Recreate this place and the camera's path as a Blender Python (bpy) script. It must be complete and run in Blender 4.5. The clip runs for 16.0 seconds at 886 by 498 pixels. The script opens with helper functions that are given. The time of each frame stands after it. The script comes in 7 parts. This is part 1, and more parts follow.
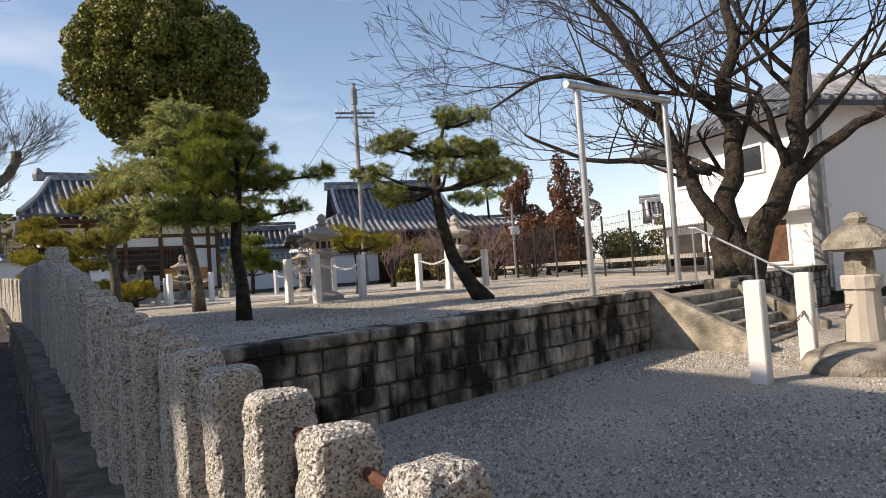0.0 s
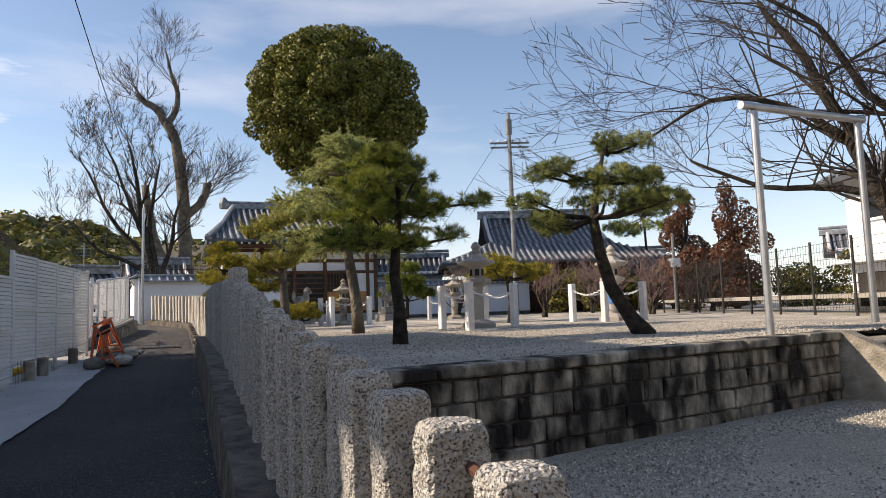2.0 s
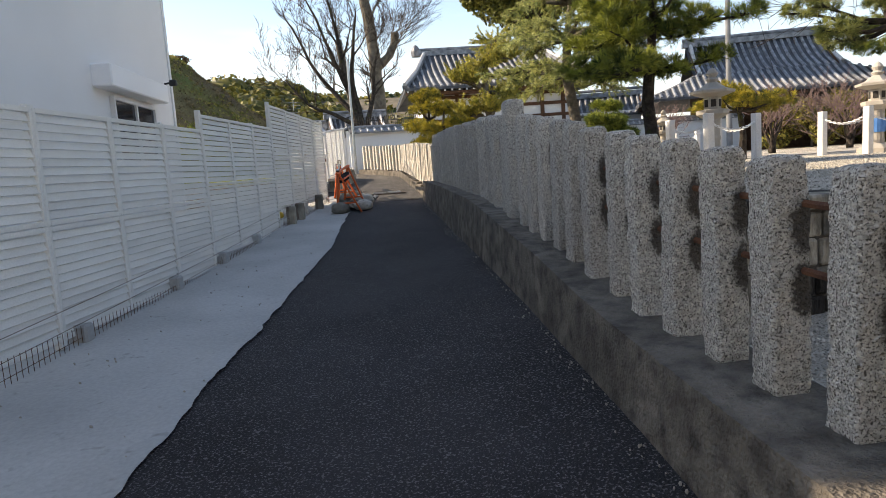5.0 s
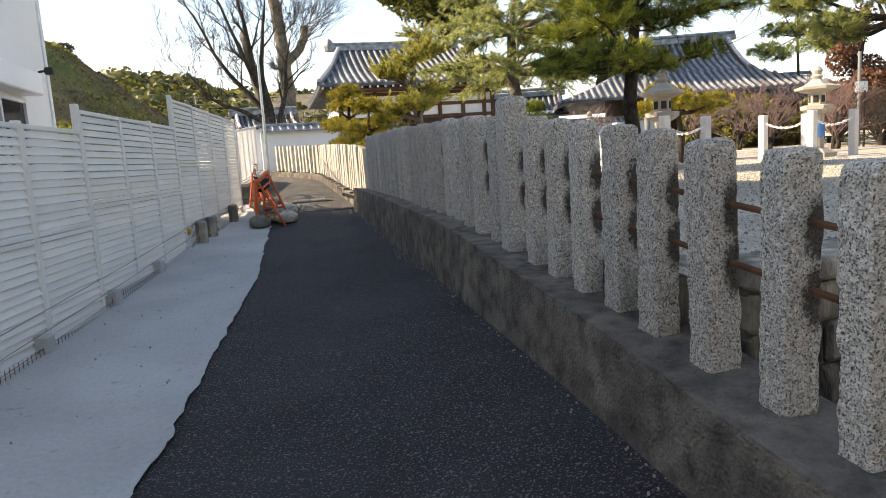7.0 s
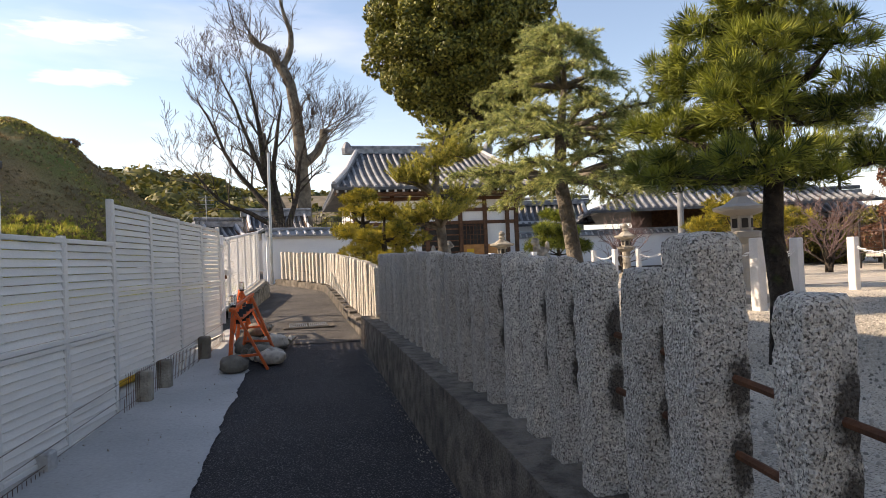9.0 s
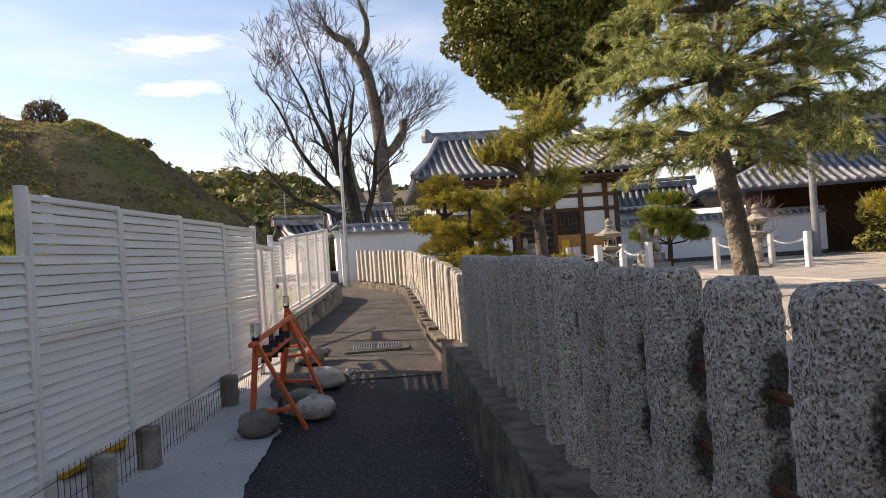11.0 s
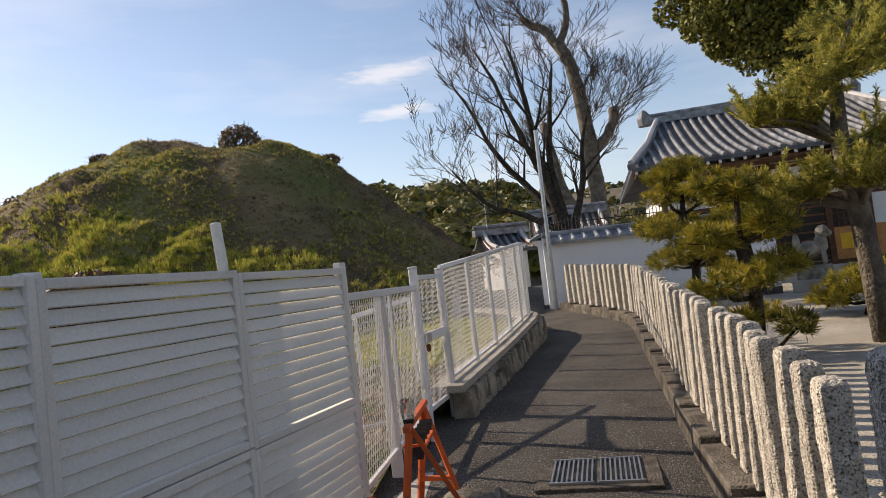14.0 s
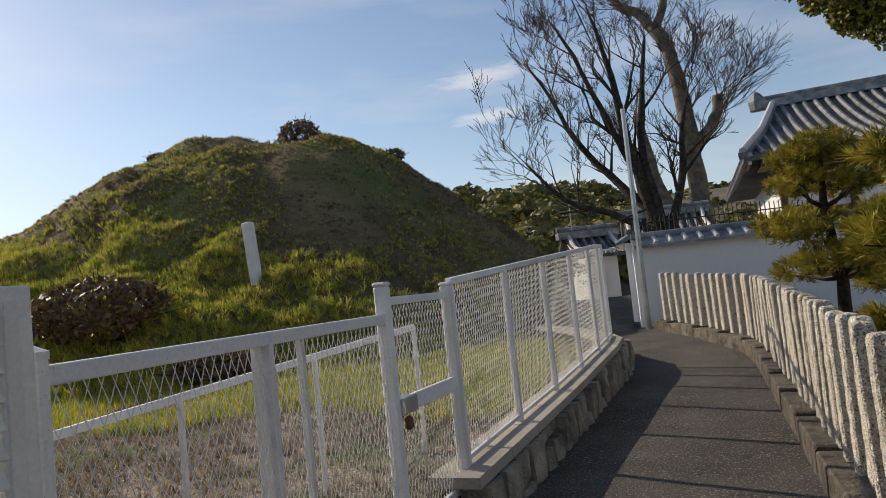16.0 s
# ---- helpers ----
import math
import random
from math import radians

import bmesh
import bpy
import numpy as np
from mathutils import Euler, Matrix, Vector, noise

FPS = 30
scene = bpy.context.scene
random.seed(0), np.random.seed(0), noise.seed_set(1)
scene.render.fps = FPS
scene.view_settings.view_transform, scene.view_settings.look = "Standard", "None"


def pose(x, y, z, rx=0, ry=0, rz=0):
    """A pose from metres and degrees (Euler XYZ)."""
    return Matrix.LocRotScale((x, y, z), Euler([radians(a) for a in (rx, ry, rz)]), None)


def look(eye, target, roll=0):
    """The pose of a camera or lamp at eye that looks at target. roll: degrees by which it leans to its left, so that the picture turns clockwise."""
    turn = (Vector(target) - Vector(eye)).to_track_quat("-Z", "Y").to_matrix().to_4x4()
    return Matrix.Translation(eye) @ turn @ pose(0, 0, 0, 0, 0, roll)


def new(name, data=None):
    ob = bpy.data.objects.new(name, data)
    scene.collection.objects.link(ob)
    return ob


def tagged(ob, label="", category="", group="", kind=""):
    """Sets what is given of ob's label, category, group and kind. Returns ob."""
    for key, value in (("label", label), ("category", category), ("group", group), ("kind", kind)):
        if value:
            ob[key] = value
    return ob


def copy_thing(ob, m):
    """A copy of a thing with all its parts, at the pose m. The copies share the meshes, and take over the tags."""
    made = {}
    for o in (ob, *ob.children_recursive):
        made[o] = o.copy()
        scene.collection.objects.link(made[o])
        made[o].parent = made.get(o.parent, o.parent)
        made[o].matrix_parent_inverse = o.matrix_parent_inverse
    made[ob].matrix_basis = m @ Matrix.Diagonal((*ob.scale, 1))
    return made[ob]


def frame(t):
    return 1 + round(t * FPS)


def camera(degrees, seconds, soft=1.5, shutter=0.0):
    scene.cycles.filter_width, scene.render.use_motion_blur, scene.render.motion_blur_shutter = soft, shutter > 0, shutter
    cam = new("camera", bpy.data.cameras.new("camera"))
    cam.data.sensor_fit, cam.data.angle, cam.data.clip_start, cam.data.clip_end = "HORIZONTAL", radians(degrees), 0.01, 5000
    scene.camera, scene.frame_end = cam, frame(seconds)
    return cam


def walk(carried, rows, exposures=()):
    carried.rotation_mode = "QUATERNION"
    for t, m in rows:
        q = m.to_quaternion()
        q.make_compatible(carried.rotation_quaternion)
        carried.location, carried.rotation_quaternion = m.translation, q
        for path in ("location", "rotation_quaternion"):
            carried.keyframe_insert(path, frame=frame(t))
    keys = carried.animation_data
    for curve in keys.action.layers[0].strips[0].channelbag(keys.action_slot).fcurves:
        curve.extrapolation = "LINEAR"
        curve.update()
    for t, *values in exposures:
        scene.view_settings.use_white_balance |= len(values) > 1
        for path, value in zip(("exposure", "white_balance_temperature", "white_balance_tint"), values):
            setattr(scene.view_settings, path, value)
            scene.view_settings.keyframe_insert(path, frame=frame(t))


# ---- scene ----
cam = camera(67.4, 16.0, soft=0.85)
PATH = [
    (0, (-0.466, 1.685, 0.642), (0.659, 3.337, 0.708), -4.0),
    (0.5, (-0.432, 1.76, 0.616), (0.594, 3.477, 0.608), -4.6),
    (1, (-0.445, 1.79, 0.61), (0.425, 3.59, 0.562), -3.9),
    (1.5, (-0.463, 1.816, 0.64), (0.305, 3.657, 0.785), -2.9),
    (2, (-0.47, 1.82, 0.634), (0.259, 3.674, 0.812), -2.0),
    (2.5, (-0.517, 1.864, 0.607), (0.068, 3.772, 0.744), -2.7),
    (3, (-0.667, 1.969, 0.557), (-0.244, 3.923, 0.523), -4.0),
    (3.5, (-0.735, 2.014, 0.481), (-0.525, 3.991, 0.265), -6.6),
    (4, (-0.836, 2.015, 0.48), (-0.707, 4.001, 0.287), -5.6),
    (4.2, (-0.907, 2.068, 0.504), (-0.778, 4.053, 0.299), -5.6),
    (6.3, (-1.564, 3.33, 0.642), (-1.196, 5.276, 0.362), -2.3),
    (6.5, (-1.565, 3.493, 0.699), (-1.195, 5.437, 0.409), -5.0),
    (7, (-1.509, 3.98, 0.71), (-1.055, 5.909, 0.436), -3.8),
    (7.5, (-1.463, 4.502, 0.765), (-0.898, 6.411, 0.577), -1.5),
    (8, (-1.318, 5.123, 0.831), (-0.83, 7.062, 0.769), -2.8),
    (8.2, (-1.298, 5.393, 0.883), (-0.859, 7.344, 0.862), -1.6),
    (10.3, (-0.922, 8.126, 1.067), (-0.57, 10.094, 1.109), -5.6),
    (10.5, (-0.949, 8.371, 1.071), (-0.658, 10.35, 1.108), -5.3),
    (11, (-0.795, 9.109, 1.14), (-0.614, 11.101, 1.163), -3.9),
    (11.5, (-0.73, 9.834, 1.209), (-0.741, 11.833, 1.253), -5.8),
    (12, (-0.709, 10.446, 1.273), (-0.748, 12.446, 1.304), -5.1),
    (12.5, (-0.663, 11.21, 1.322), (-0.792, 13.205, 1.368), -6.6),
    (13, (-0.688, 11.795, 1.384), (-0.886, 13.784, 1.452), -6.5),
    (13.5, (-0.691, 12.526, 1.418), (-1.014, 14.498, 1.482), -6.9),
    (14, (-0.767, 13.197, 1.469), (-1.216, 15.144, 1.562), -6.6),
    (14.5, (-0.79, 13.893, 1.496), (-1.37, 15.803, 1.623), -7.0),
    (15, (-0.838, 14.558, 1.497), (-1.524, 16.432, 1.629), -6.4),
    (15.5, (-0.8, 15.248, 1.511), (-1.549, 17.097, 1.648), -5.3),
    (16, (-0.846, 15.88, 1.525), (-1.554, 17.745, 1.661), -6.0),
]
walk(cam, [(t, look(eye, target, roll)) for t, eye, target, roll in PATH], [(0, 0.33, 7250, 16), (2.5, 0.3, 7150, 16), (3.5, 0.5, 7350, 15), (4.2, 0.65, 7450, 14), (6.5, 1.3, 8150, 13), (7.5, 1.23, 8150, 13), (8.2, 0.95, 7900, 15), (10.5, 0.67, 7900, 20), (12.5, 0.35, 7800, 19), (14.5, 0.03, 7400, 15), (16, -0.22, 7200, 12)])

# ---- light ----
SUN = Vector((-0.86, 0.28, 0.543)).normalized()
sun_data = bpy.data.lights.new("sun", "SUN")
sun_data.energy, sun_data.angle, sun_data.color = 5.0, radians(0.6), (1.0, 0.9, 0.76)
sun = new("sun", sun_data)
sun.matrix_world = look(SUN * 60, (0, 0, 0))
world = bpy.data.worlds.new("sky")
scene.world = world
world.use_nodes = True
wn, wl = world.node_tree.nodes, world.node_tree.links
sky = wn.new("ShaderNodeTexSky")
sky.sky_type, sky.sun_disc = "NISHITA", False
sky.sun_elevation, sky.sun_rotation = math.asin(SUN.z), math.atan2(SUN.x, SUN.y)
sky.air_density, sky.dust_density, sky.ozone_density = 1.0, 0.3, 2.0
wc = wn.new("ShaderNodeTexCoord")
wm = wn.new("ShaderNodeMapping")
wm.inputs["Scale"].default_value = (1.5, 1.5, 7.0)
wnoise = wn.new("ShaderNodeTexNoise")
wnoise.inputs["Scale"].default_value, wnoise.inputs["Detail"].default_value, wnoise.inputs["Roughness"].default_value = 1.3, 5.0, 0.52
wr = wn.new("ShaderNodeValToRGB")
wr.color_ramp.elements[0].position, wr.color_ramp.elements[1].position = 0.5, 0.78
wr.color_ramp.elements[1].color = (0.42, 0.42, 0.42, 1)
wmix = wn.new("ShaderNodeMix")
wmix.data_type = "RGBA"
wmix.inputs["B"].default_value = (6.5, 6.7, 7.1, 1)
wl.new(wc.outputs["Generated"], wm.inputs["Vector"])
wl.new(wm.outputs["Vector"], wnoise.inputs["Vector"])
wl.new(wnoise.outputs["Fac"], wr.inputs["Fac"])


def wmath(op, a, b, c=None):
    """One math node of the sky: numbers or sockets in, a socket out."""
    nd = wn.new("ShaderNodeMath")
    nd.operation = op
    for k, v in enumerate((a, b, c)):
        if v is None:
            continue
        if isinstance(v, (int, float)):
            nd.inputs[k].default_value = v
        else:
            wl.new(v, nd.inputs[k])
    return nd.outputs["Value"]


# two thin streaks of cirrus beside the bare tree
wsep0, wfray = wn.new("ShaderNodeSeparateXYZ"), wn.new("ShaderNodeTexNoise")
wl.new(wc.outputs["Generated"], wsep0.inputs["Vector"])
wfray.inputs["Scale"].default_value, wfray.inputs["Detail"].default_value = 26.0, 5.0
wl.new(wm.outputs["Vector"], wfray.inputs["Vector"])
north = wmath("MAXIMUM", wsep0.outputs["Y"], 0.02)
cu, cv_ = wmath("DIVIDE", wsep0.outputs["X"], north), wmath("DIVIDE", wsep0.outputs["Z"], north)
cloud_fac = wr.outputs["Color"]
for uc, vc, hu, hv in ((-0.285, 0.337, 0.1, 0.022), (-0.275, 0.272, 0.075, 0.014)):
    du = wmath("DIVIDE", wmath("SUBTRACT", cu, uc), hu)
    dv_ = wmath("DIVIDE", wmath("SUBTRACT", cv_, vc), hv)
    rad_ = wmath("SQRT", wmath("ADD", wmath("MULTIPLY", du, du), wmath("MULTIPLY", dv_, dv_)), 0)
    fr_ = wmath("MULTIPLY_ADD", wfray.outputs["Fac"], -1.1, 1.55)
    f0_ = wmath("SUBTRACT", fr_, rad_)
    f1_ = wmath("MINIMUM", wmath("MAXIMUM", wmath("MULTIPLY", f0_, 0.75), 0.0), 0.55)
    cloud_fac = wmath("MAXIMUM", cloud_fac, f1_)
veil_side = wmath("MINIMUM", wmath("MAXIMUM", wmath("MULTIPLY_ADD", wsep0.outputs["Y"], 1.5, 0.8), 0.25), 1.0)
wl.new(wmath("MULTIPLY", cloud_fac, veil_side), wmix.inputs["Factor"])
wl.new(sky.outputs["Color"], wmix.inputs["A"])
wsep, whz, wmix2 = wn.new("ShaderNodeSeparateXYZ"), wn.new("ShaderNodeValToRGB"), wn.new("ShaderNodeMix")
wl.new(wc.outputs["Generated"], wsep.inputs["Vector"])
wl.new(wsep.outputs["Z"], whz.inputs["Fac"])
whz.color_ramp.elements[0].position, whz.color_ramp.elements[1].position = 0.0, 0.26
whz.color_ramp.elements[0].color, whz.color_ramp.elements[1].color = (0.5, 0.5, 0.5, 1), (0, 0, 0, 1)
wmix2.data_type = "RGBA"
wmix2.inputs["B"].default_value = (3.9, 4.6, 5.7, 1)
haze_side = wmath("MINIMUM", wmath("MAXIMUM", wmath("MULTIPLY_ADD", wsep.outputs["Y"], 1.5, 0.8), 0.25), 1.0)
wl.new(wmath("MULTIPLY", whz.outputs["Color"], haze_side), wmix2.inputs["Factor"])
wl.new(wmix.outputs["Result"], wmix2.inputs["A"])
wl.new(wmix2.outputs["Result"], wn["Background"].inputs["Color"])
wn["Background"].inputs["Strength"].default_value = 0.15


# ---- materials ----
def mat(name, c1, c2, scale=8.0, rough=0.8, bump=0.3, fine=60.0, c3=None, spots=0.62, metal=0.0, dist=0.01, spread=0.35, rnd=0.25, spotscale=None, soft=0.05, stretch=None, vary=1.0, stain_shade=()):
    """Two-scale procedural surface: broad patches from c1 to c2, fine grain, spots of c3, relief."""
    m = bpy.data.materials.new(name)
    m.use_nodes = True
    n, l = m.node_tree.nodes, m.node_tree.links
    b = n["Principled BSDF"]
    co, oi = n.new("ShaderNodeTexCoord"), n.new("ShaderNodeObjectInfo")
    off = n.new("ShaderNodeVectorMath")
    off.operation = "MULTIPLY_ADD"
    off.inputs[1].default_value = (31.0 * vary, 17.0 * vary, 23.0 * vary)
    l.new(oi.outputs["Random"], off.inputs[0])
    l.new(co.outputs["Object"], off.inputs[2])
    if stretch:
        mp = n.new("ShaderNodeMapping")
        mp.inputs["Scale"].default_value = stretch
        l.new(co.outputs["Object"], mp.inputs["Vector"])
        l.new(mp.outputs["Vector"], off.inputs[2])
    big, small = n.new("ShaderNodeTexNoise"), n.new("ShaderNodeTexNoise")
    big.inputs["Scale"].default_value, big.inputs["Detail"].default_value = scale, 4.0
    small.inputs["Scale"].default_value, small.inputs["Detail"].default_value = fine, 3.0
    l.new(off.outputs["Vector"], big.inputs["Vector"])
    l.new(off.outputs["Vector"], small.inputs["Vector"])
    r = n.new("ShaderNodeValToRGB")
    r.color_ramp.elements[0].position, r.color_ramp.elements[1].position = 0.5 - spread / 2, 0.5 + spread / 2
    r.color_ramp.elements[0].color, r.color_ramp.elements[1].color = (*c1, 1), (*c2, 1)
    l.new(big.outputs["Fac"], r.inputs["Fac"])
    last = r.outputs["Color"]
    if c3:
        sp = n.new("ShaderNodeTexNoise")
        sp.inputs["Scale"].default_value, sp.inputs["Detail"].default_value = spotscale or fine * 1.3, 2.0
        l.new(off.outputs["Vector"], sp.inputs["Vector"])
        rr = n.new("ShaderNodeValToRGB")
        rr.color_ramp.elements[0].position, rr.color_ramp.elements[1].position = spots - soft, spots + soft
        l.new(sp.outputs["Fac"], rr.inputs["Fac"])
        mx = n.new("ShaderNodeMix")
        mx.data_type = "RGBA"
        mx.inputs["B"].default_value = (*c3, 1)
        l.new(rr.outputs["Color"], mx.inputs["Factor"])
        l.new(last, mx.inputs["A"])
        last = mx.outputs["Result"]
    # rod stains, drawn out downward to put gap shade into the colour too
    if stain_shade:
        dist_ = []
        for h in stain_shade:
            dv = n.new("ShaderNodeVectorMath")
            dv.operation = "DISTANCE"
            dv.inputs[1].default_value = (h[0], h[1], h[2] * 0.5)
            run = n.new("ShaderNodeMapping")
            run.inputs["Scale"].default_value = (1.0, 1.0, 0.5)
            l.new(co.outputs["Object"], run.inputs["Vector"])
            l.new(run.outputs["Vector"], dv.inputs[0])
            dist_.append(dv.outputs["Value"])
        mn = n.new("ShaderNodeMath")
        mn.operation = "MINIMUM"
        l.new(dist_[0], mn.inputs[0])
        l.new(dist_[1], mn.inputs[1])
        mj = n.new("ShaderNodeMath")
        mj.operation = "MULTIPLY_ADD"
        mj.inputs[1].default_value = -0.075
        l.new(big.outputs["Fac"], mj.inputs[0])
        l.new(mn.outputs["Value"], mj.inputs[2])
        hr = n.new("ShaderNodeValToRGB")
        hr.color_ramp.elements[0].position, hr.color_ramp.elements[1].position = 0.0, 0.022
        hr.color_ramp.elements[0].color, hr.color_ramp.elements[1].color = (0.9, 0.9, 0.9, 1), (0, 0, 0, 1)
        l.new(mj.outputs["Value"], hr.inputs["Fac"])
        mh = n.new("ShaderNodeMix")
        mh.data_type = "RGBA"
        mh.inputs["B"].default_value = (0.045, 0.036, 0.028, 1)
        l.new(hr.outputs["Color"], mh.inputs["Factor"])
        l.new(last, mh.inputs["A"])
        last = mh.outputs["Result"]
    hs = n.new("ShaderNodeHueSaturation")
    ma = n.new("ShaderNodeMath")
    ma.operation = "MULTIPLY_ADD"
    ma.inputs[1].default_value, ma.inputs[2].default_value = 0.35, 0.82
    l.new(small.outputs["Fac"], ma.inputs[0])
    mb = n.new("ShaderNodeMath")
    mb.operation = "MULTIPLY_ADD"
    mb.inputs[1].default_value = rnd
    l.new(oi.outputs["Random"], mb.inputs[0])
    l.new(ma.outputs["Value"], mb.inputs[2])
    mc = n.new("ShaderNodeMath")
    mc.operation = "SUBTRACT"
    mc.inputs[1].default_value = rnd / 2
    l.new(mb.outputs["Value"], mc.inputs[0])
    l.new(mc.outputs["Value"], hs.inputs["Value"])
    l.new(last, hs.inputs["Color"])
    l.new(hs.outputs["Color"], b.inputs["Base Color"])
    b.inputs["Roughness"].default_value, b.inputs["Metallic"].default_value = rough, metal
    b.inputs["Specular IOR Level"].default_value = 0.3
    if bump:
        bp = n.new("ShaderNodeBump")
        bp.inputs["Strength"].default_value, bp.inputs["Distance"].default_value = bump, dist
        l.new(small.outputs["Fac"], bp.inputs["Height"])
        l.new(bp.outputs["Normal"], b.inputs["Normal"])
    return m


def leafmat(name, c1, c2, trans=0.25):
    """Foliage: colour varies from leaf to leaf and some light comes through."""
    m = bpy.data.materials.new(name)
    m.use_nodes = True
    n, l = m.node_tree.nodes, m.node_tree.links
    b = n["Principled BSDF"]
    g = n.new("ShaderNodeNewGeometry")
    r = n.new("ShaderNodeValToRGB")
    r.color_ramp.elements[0].color, r.color_ramp.elements[1].color = (*c1, 1), (*c2, 1)
    l.new(g.outputs["Random Per Island"], r.inputs["Fac"])
    l.new(r.outputs["Color"], b.inputs["Base Color"])
    b.inputs["Roughness"].default_value = 0.55
    b.inputs["Specular IOR Level"].default_value = 0.3
    t = n.new("ShaderNodeBsdfTranslucent")
    l.new(r.outputs["Color"], t.inputs["Color"])
    mx = n.new("ShaderNodeMixShader")
    mx.inputs["Fac"].default_value = trans
    l.new(b.outputs["BSDF"], mx.inputs[1])
    l.new(t.outputs["BSDF"], mx.inputs[2])
    l.new(mx.outputs["Shader"], n["Material Output"].inputs["Surface"])
    return m


M_GRANITE = mat("granite", (0.46, 0.43, 0.38), (0.90, 0.86, 0.78), 55, 0.92, 1.0, 100, (0.10, 0.09, 0.075), 0.585, dist=0.034, spotscale=135, spread=0.42, soft=0.09, stain_shade=((0.045, -0.068, 0.385), (0.045, -0.068, 0.595)))
M_GRANITE_PALE = mat("pale_granite", (0.46, 0.42, 0.36), (0.80, 0.755, 0.67), 24, 0.92, 1.0, 90, (0.13, 0.105, 0.078), 0.585, dist=0.02, spotscale=110, spread=0.4, soft=0.09)
M_WHITESTONE = mat("white_granite", (0.66, 0.65, 0.63), (0.75, 0.74, 0.72), 6, 0.8, 0.3, 150, (0.42, 0.41, 0.4), 0.64)
M_OLDSTONE = mat("old_stone", (0.22, 0.195, 0.155), (0.44, 0.40, 0.325), 5, 0.92, 1.0, 45, (0.085, 0.077, 0.063), 0.6, dist=0.02, spotscale=3.6, soft=0.17)
M_WALLSTONE = mat("wall_stone", (0.15, 0.136, 0.112), (0.52, 0.475, 0.385), 9.0, 0.92, 1.0, 38, (0.024, 0.021, 0.018), 0.5, dist=0.03, spotscale=3.6, rnd=0.3, soft=0.1, stretch=(1, 1, 0.5), vary=0.0)
M_JOINT = mat("dark_joint", (0.06, 0.055, 0.05), (0.12, 0.11, 0.1), 10, 0.95, 0.4)
M_CURB = mat("stained_concrete", (0.10, 0.088, 0.073), (0.22, 0.192, 0.158), 3.0, 0.92, 1.0, 55, (0.058, 0.051, 0.043), 0.58, spotscale=9, dist=0.03, soft=0.16)
M_ASPHALT = mat("fresh_asphalt", (0.042, 0.041, 0.047), (0.078, 0.076, 0.084), 1.0, 0.8, 1.0, 95, (0.28, 0.27, 0.28), 0.61, dist=0.06, spotscale=85, soft=0.06)
M_OLDASPHALT = mat("old_asphalt", (0.07, 0.064, 0.058), (0.13, 0.12, 0.108), 1.6, 0.9, 1.0, 70, (0.3, 0.28, 0.25), 0.62, dist=0.04, spotscale=60, soft=0.08)
M_CONCRETE = mat("new_concrete", (0.40, 0.405, 0.395), (0.52, 0.525, 0.51), 0.9, 0.88, 0.4, 40, (0.30, 0.295, 0.28), 0.74, spotscale=14, soft=0.1)
M_GRAVEL = mat("pale_gravel", (0.40, 0.36, 0.30), (0.62, 0.565, 0.475), 0.6, 0.95, 1.0, 75, (0.17, 0.155, 0.13), 0.58, dist=0.03, spotscale=80, soft=0.07)
M_PAVING = mat("stone_paving", (0.32, 0.29, 0.25), (0.42, 0.39, 0.34), 1.5, 0.9, 0.3, 60)
M_EARTH = mat("earth", (0.10, 0.085, 0.06), (0.2, 0.17, 0.12), 0.8, 0.95, 0.8, 20)
M_MOUND = mat("mound_turf", (0.10, 0.14, 0.028), (0.27, 0.195, 0.10), 0.2, 0.95, 1.0, 14, (0.11, 0.075, 0.045), 0.55, dist=0.12, spotscale=0.35, spread=0.3, soft=0.12)
M_LOT = mat("dry_lot", (0.17, 0.135, 0.10), (0.32, 0.265, 0.2), 1.0, 0.95, 1.0, 25, (0.07, 0.10, 0.022), 0.56, dist=0.05, spotscale=0.8)
M_PLASTER = mat("white_plaster", (0.74, 0.75, 0.76), (0.8, 0.8, 0.8), 0.7, 0.85, 0.12, 60)
M_SIDING = mat("white_siding", (0.76, 0.76, 0.76), (0.82, 0.82, 0.82), 0.6, 0.7, 0.1, 120)
M_FENCE = mat("white_resin", (0.71, 0.70, 0.66), (0.79, 0.78, 0.74), 1.5, 0.5, 0.05, 90, rnd=0.1)
M_RUST = mat("rusty_iron", (0.09, 0.042, 0.028), (0.18, 0.078, 0.04), 12, 0.85, 0.5, 120)
M_DARKIRON = mat("dark_iron", (0.03, 0.03, 0.03), (0.06, 0.055, 0.05), 8, 0.6, 0.1, metal=0.5)
M_STEEL = mat("galvanised_steel", (0.36, 0.37, 0.38), (0.48, 0.49, 0.5), 5, 0.38, 0.05, 90, metal=0.85)
M_WHITEPAINT = mat("white_painted_steel", (0.70, 0.71, 0.72), (0.78, 0.78, 0.78), 4, 0.45, 0.05, 80, (0.4, 0.3, 0.22), 0.72)
M_TILE = mat("grey_roof_tile", (0.11, 0.118, 0.13), (0.31, 0.32, 0.34), 3.0, 0.4, 0.4, 30, rnd=0.35)
# same tile darkened: shade between the rolls is put into the colour
M_TROUGHSHADE = mat("tile_trough_shade", (0.045, 0.048, 0.055), (0.11, 0.115, 0.125), 2.0, 0.5, 0.4, 30)
M_TILEPALE = mat("pale_tile_mortar", (0.5, 0.5, 0.5), (0.62, 0.62, 0.62), 5, 0.7, 0.1)
M_BLUETILE = mat("blue_glazed_tile", (0.05, 0.09, 0.2), (0.09, 0.14, 0.28), 3, 0.35, 0.1)
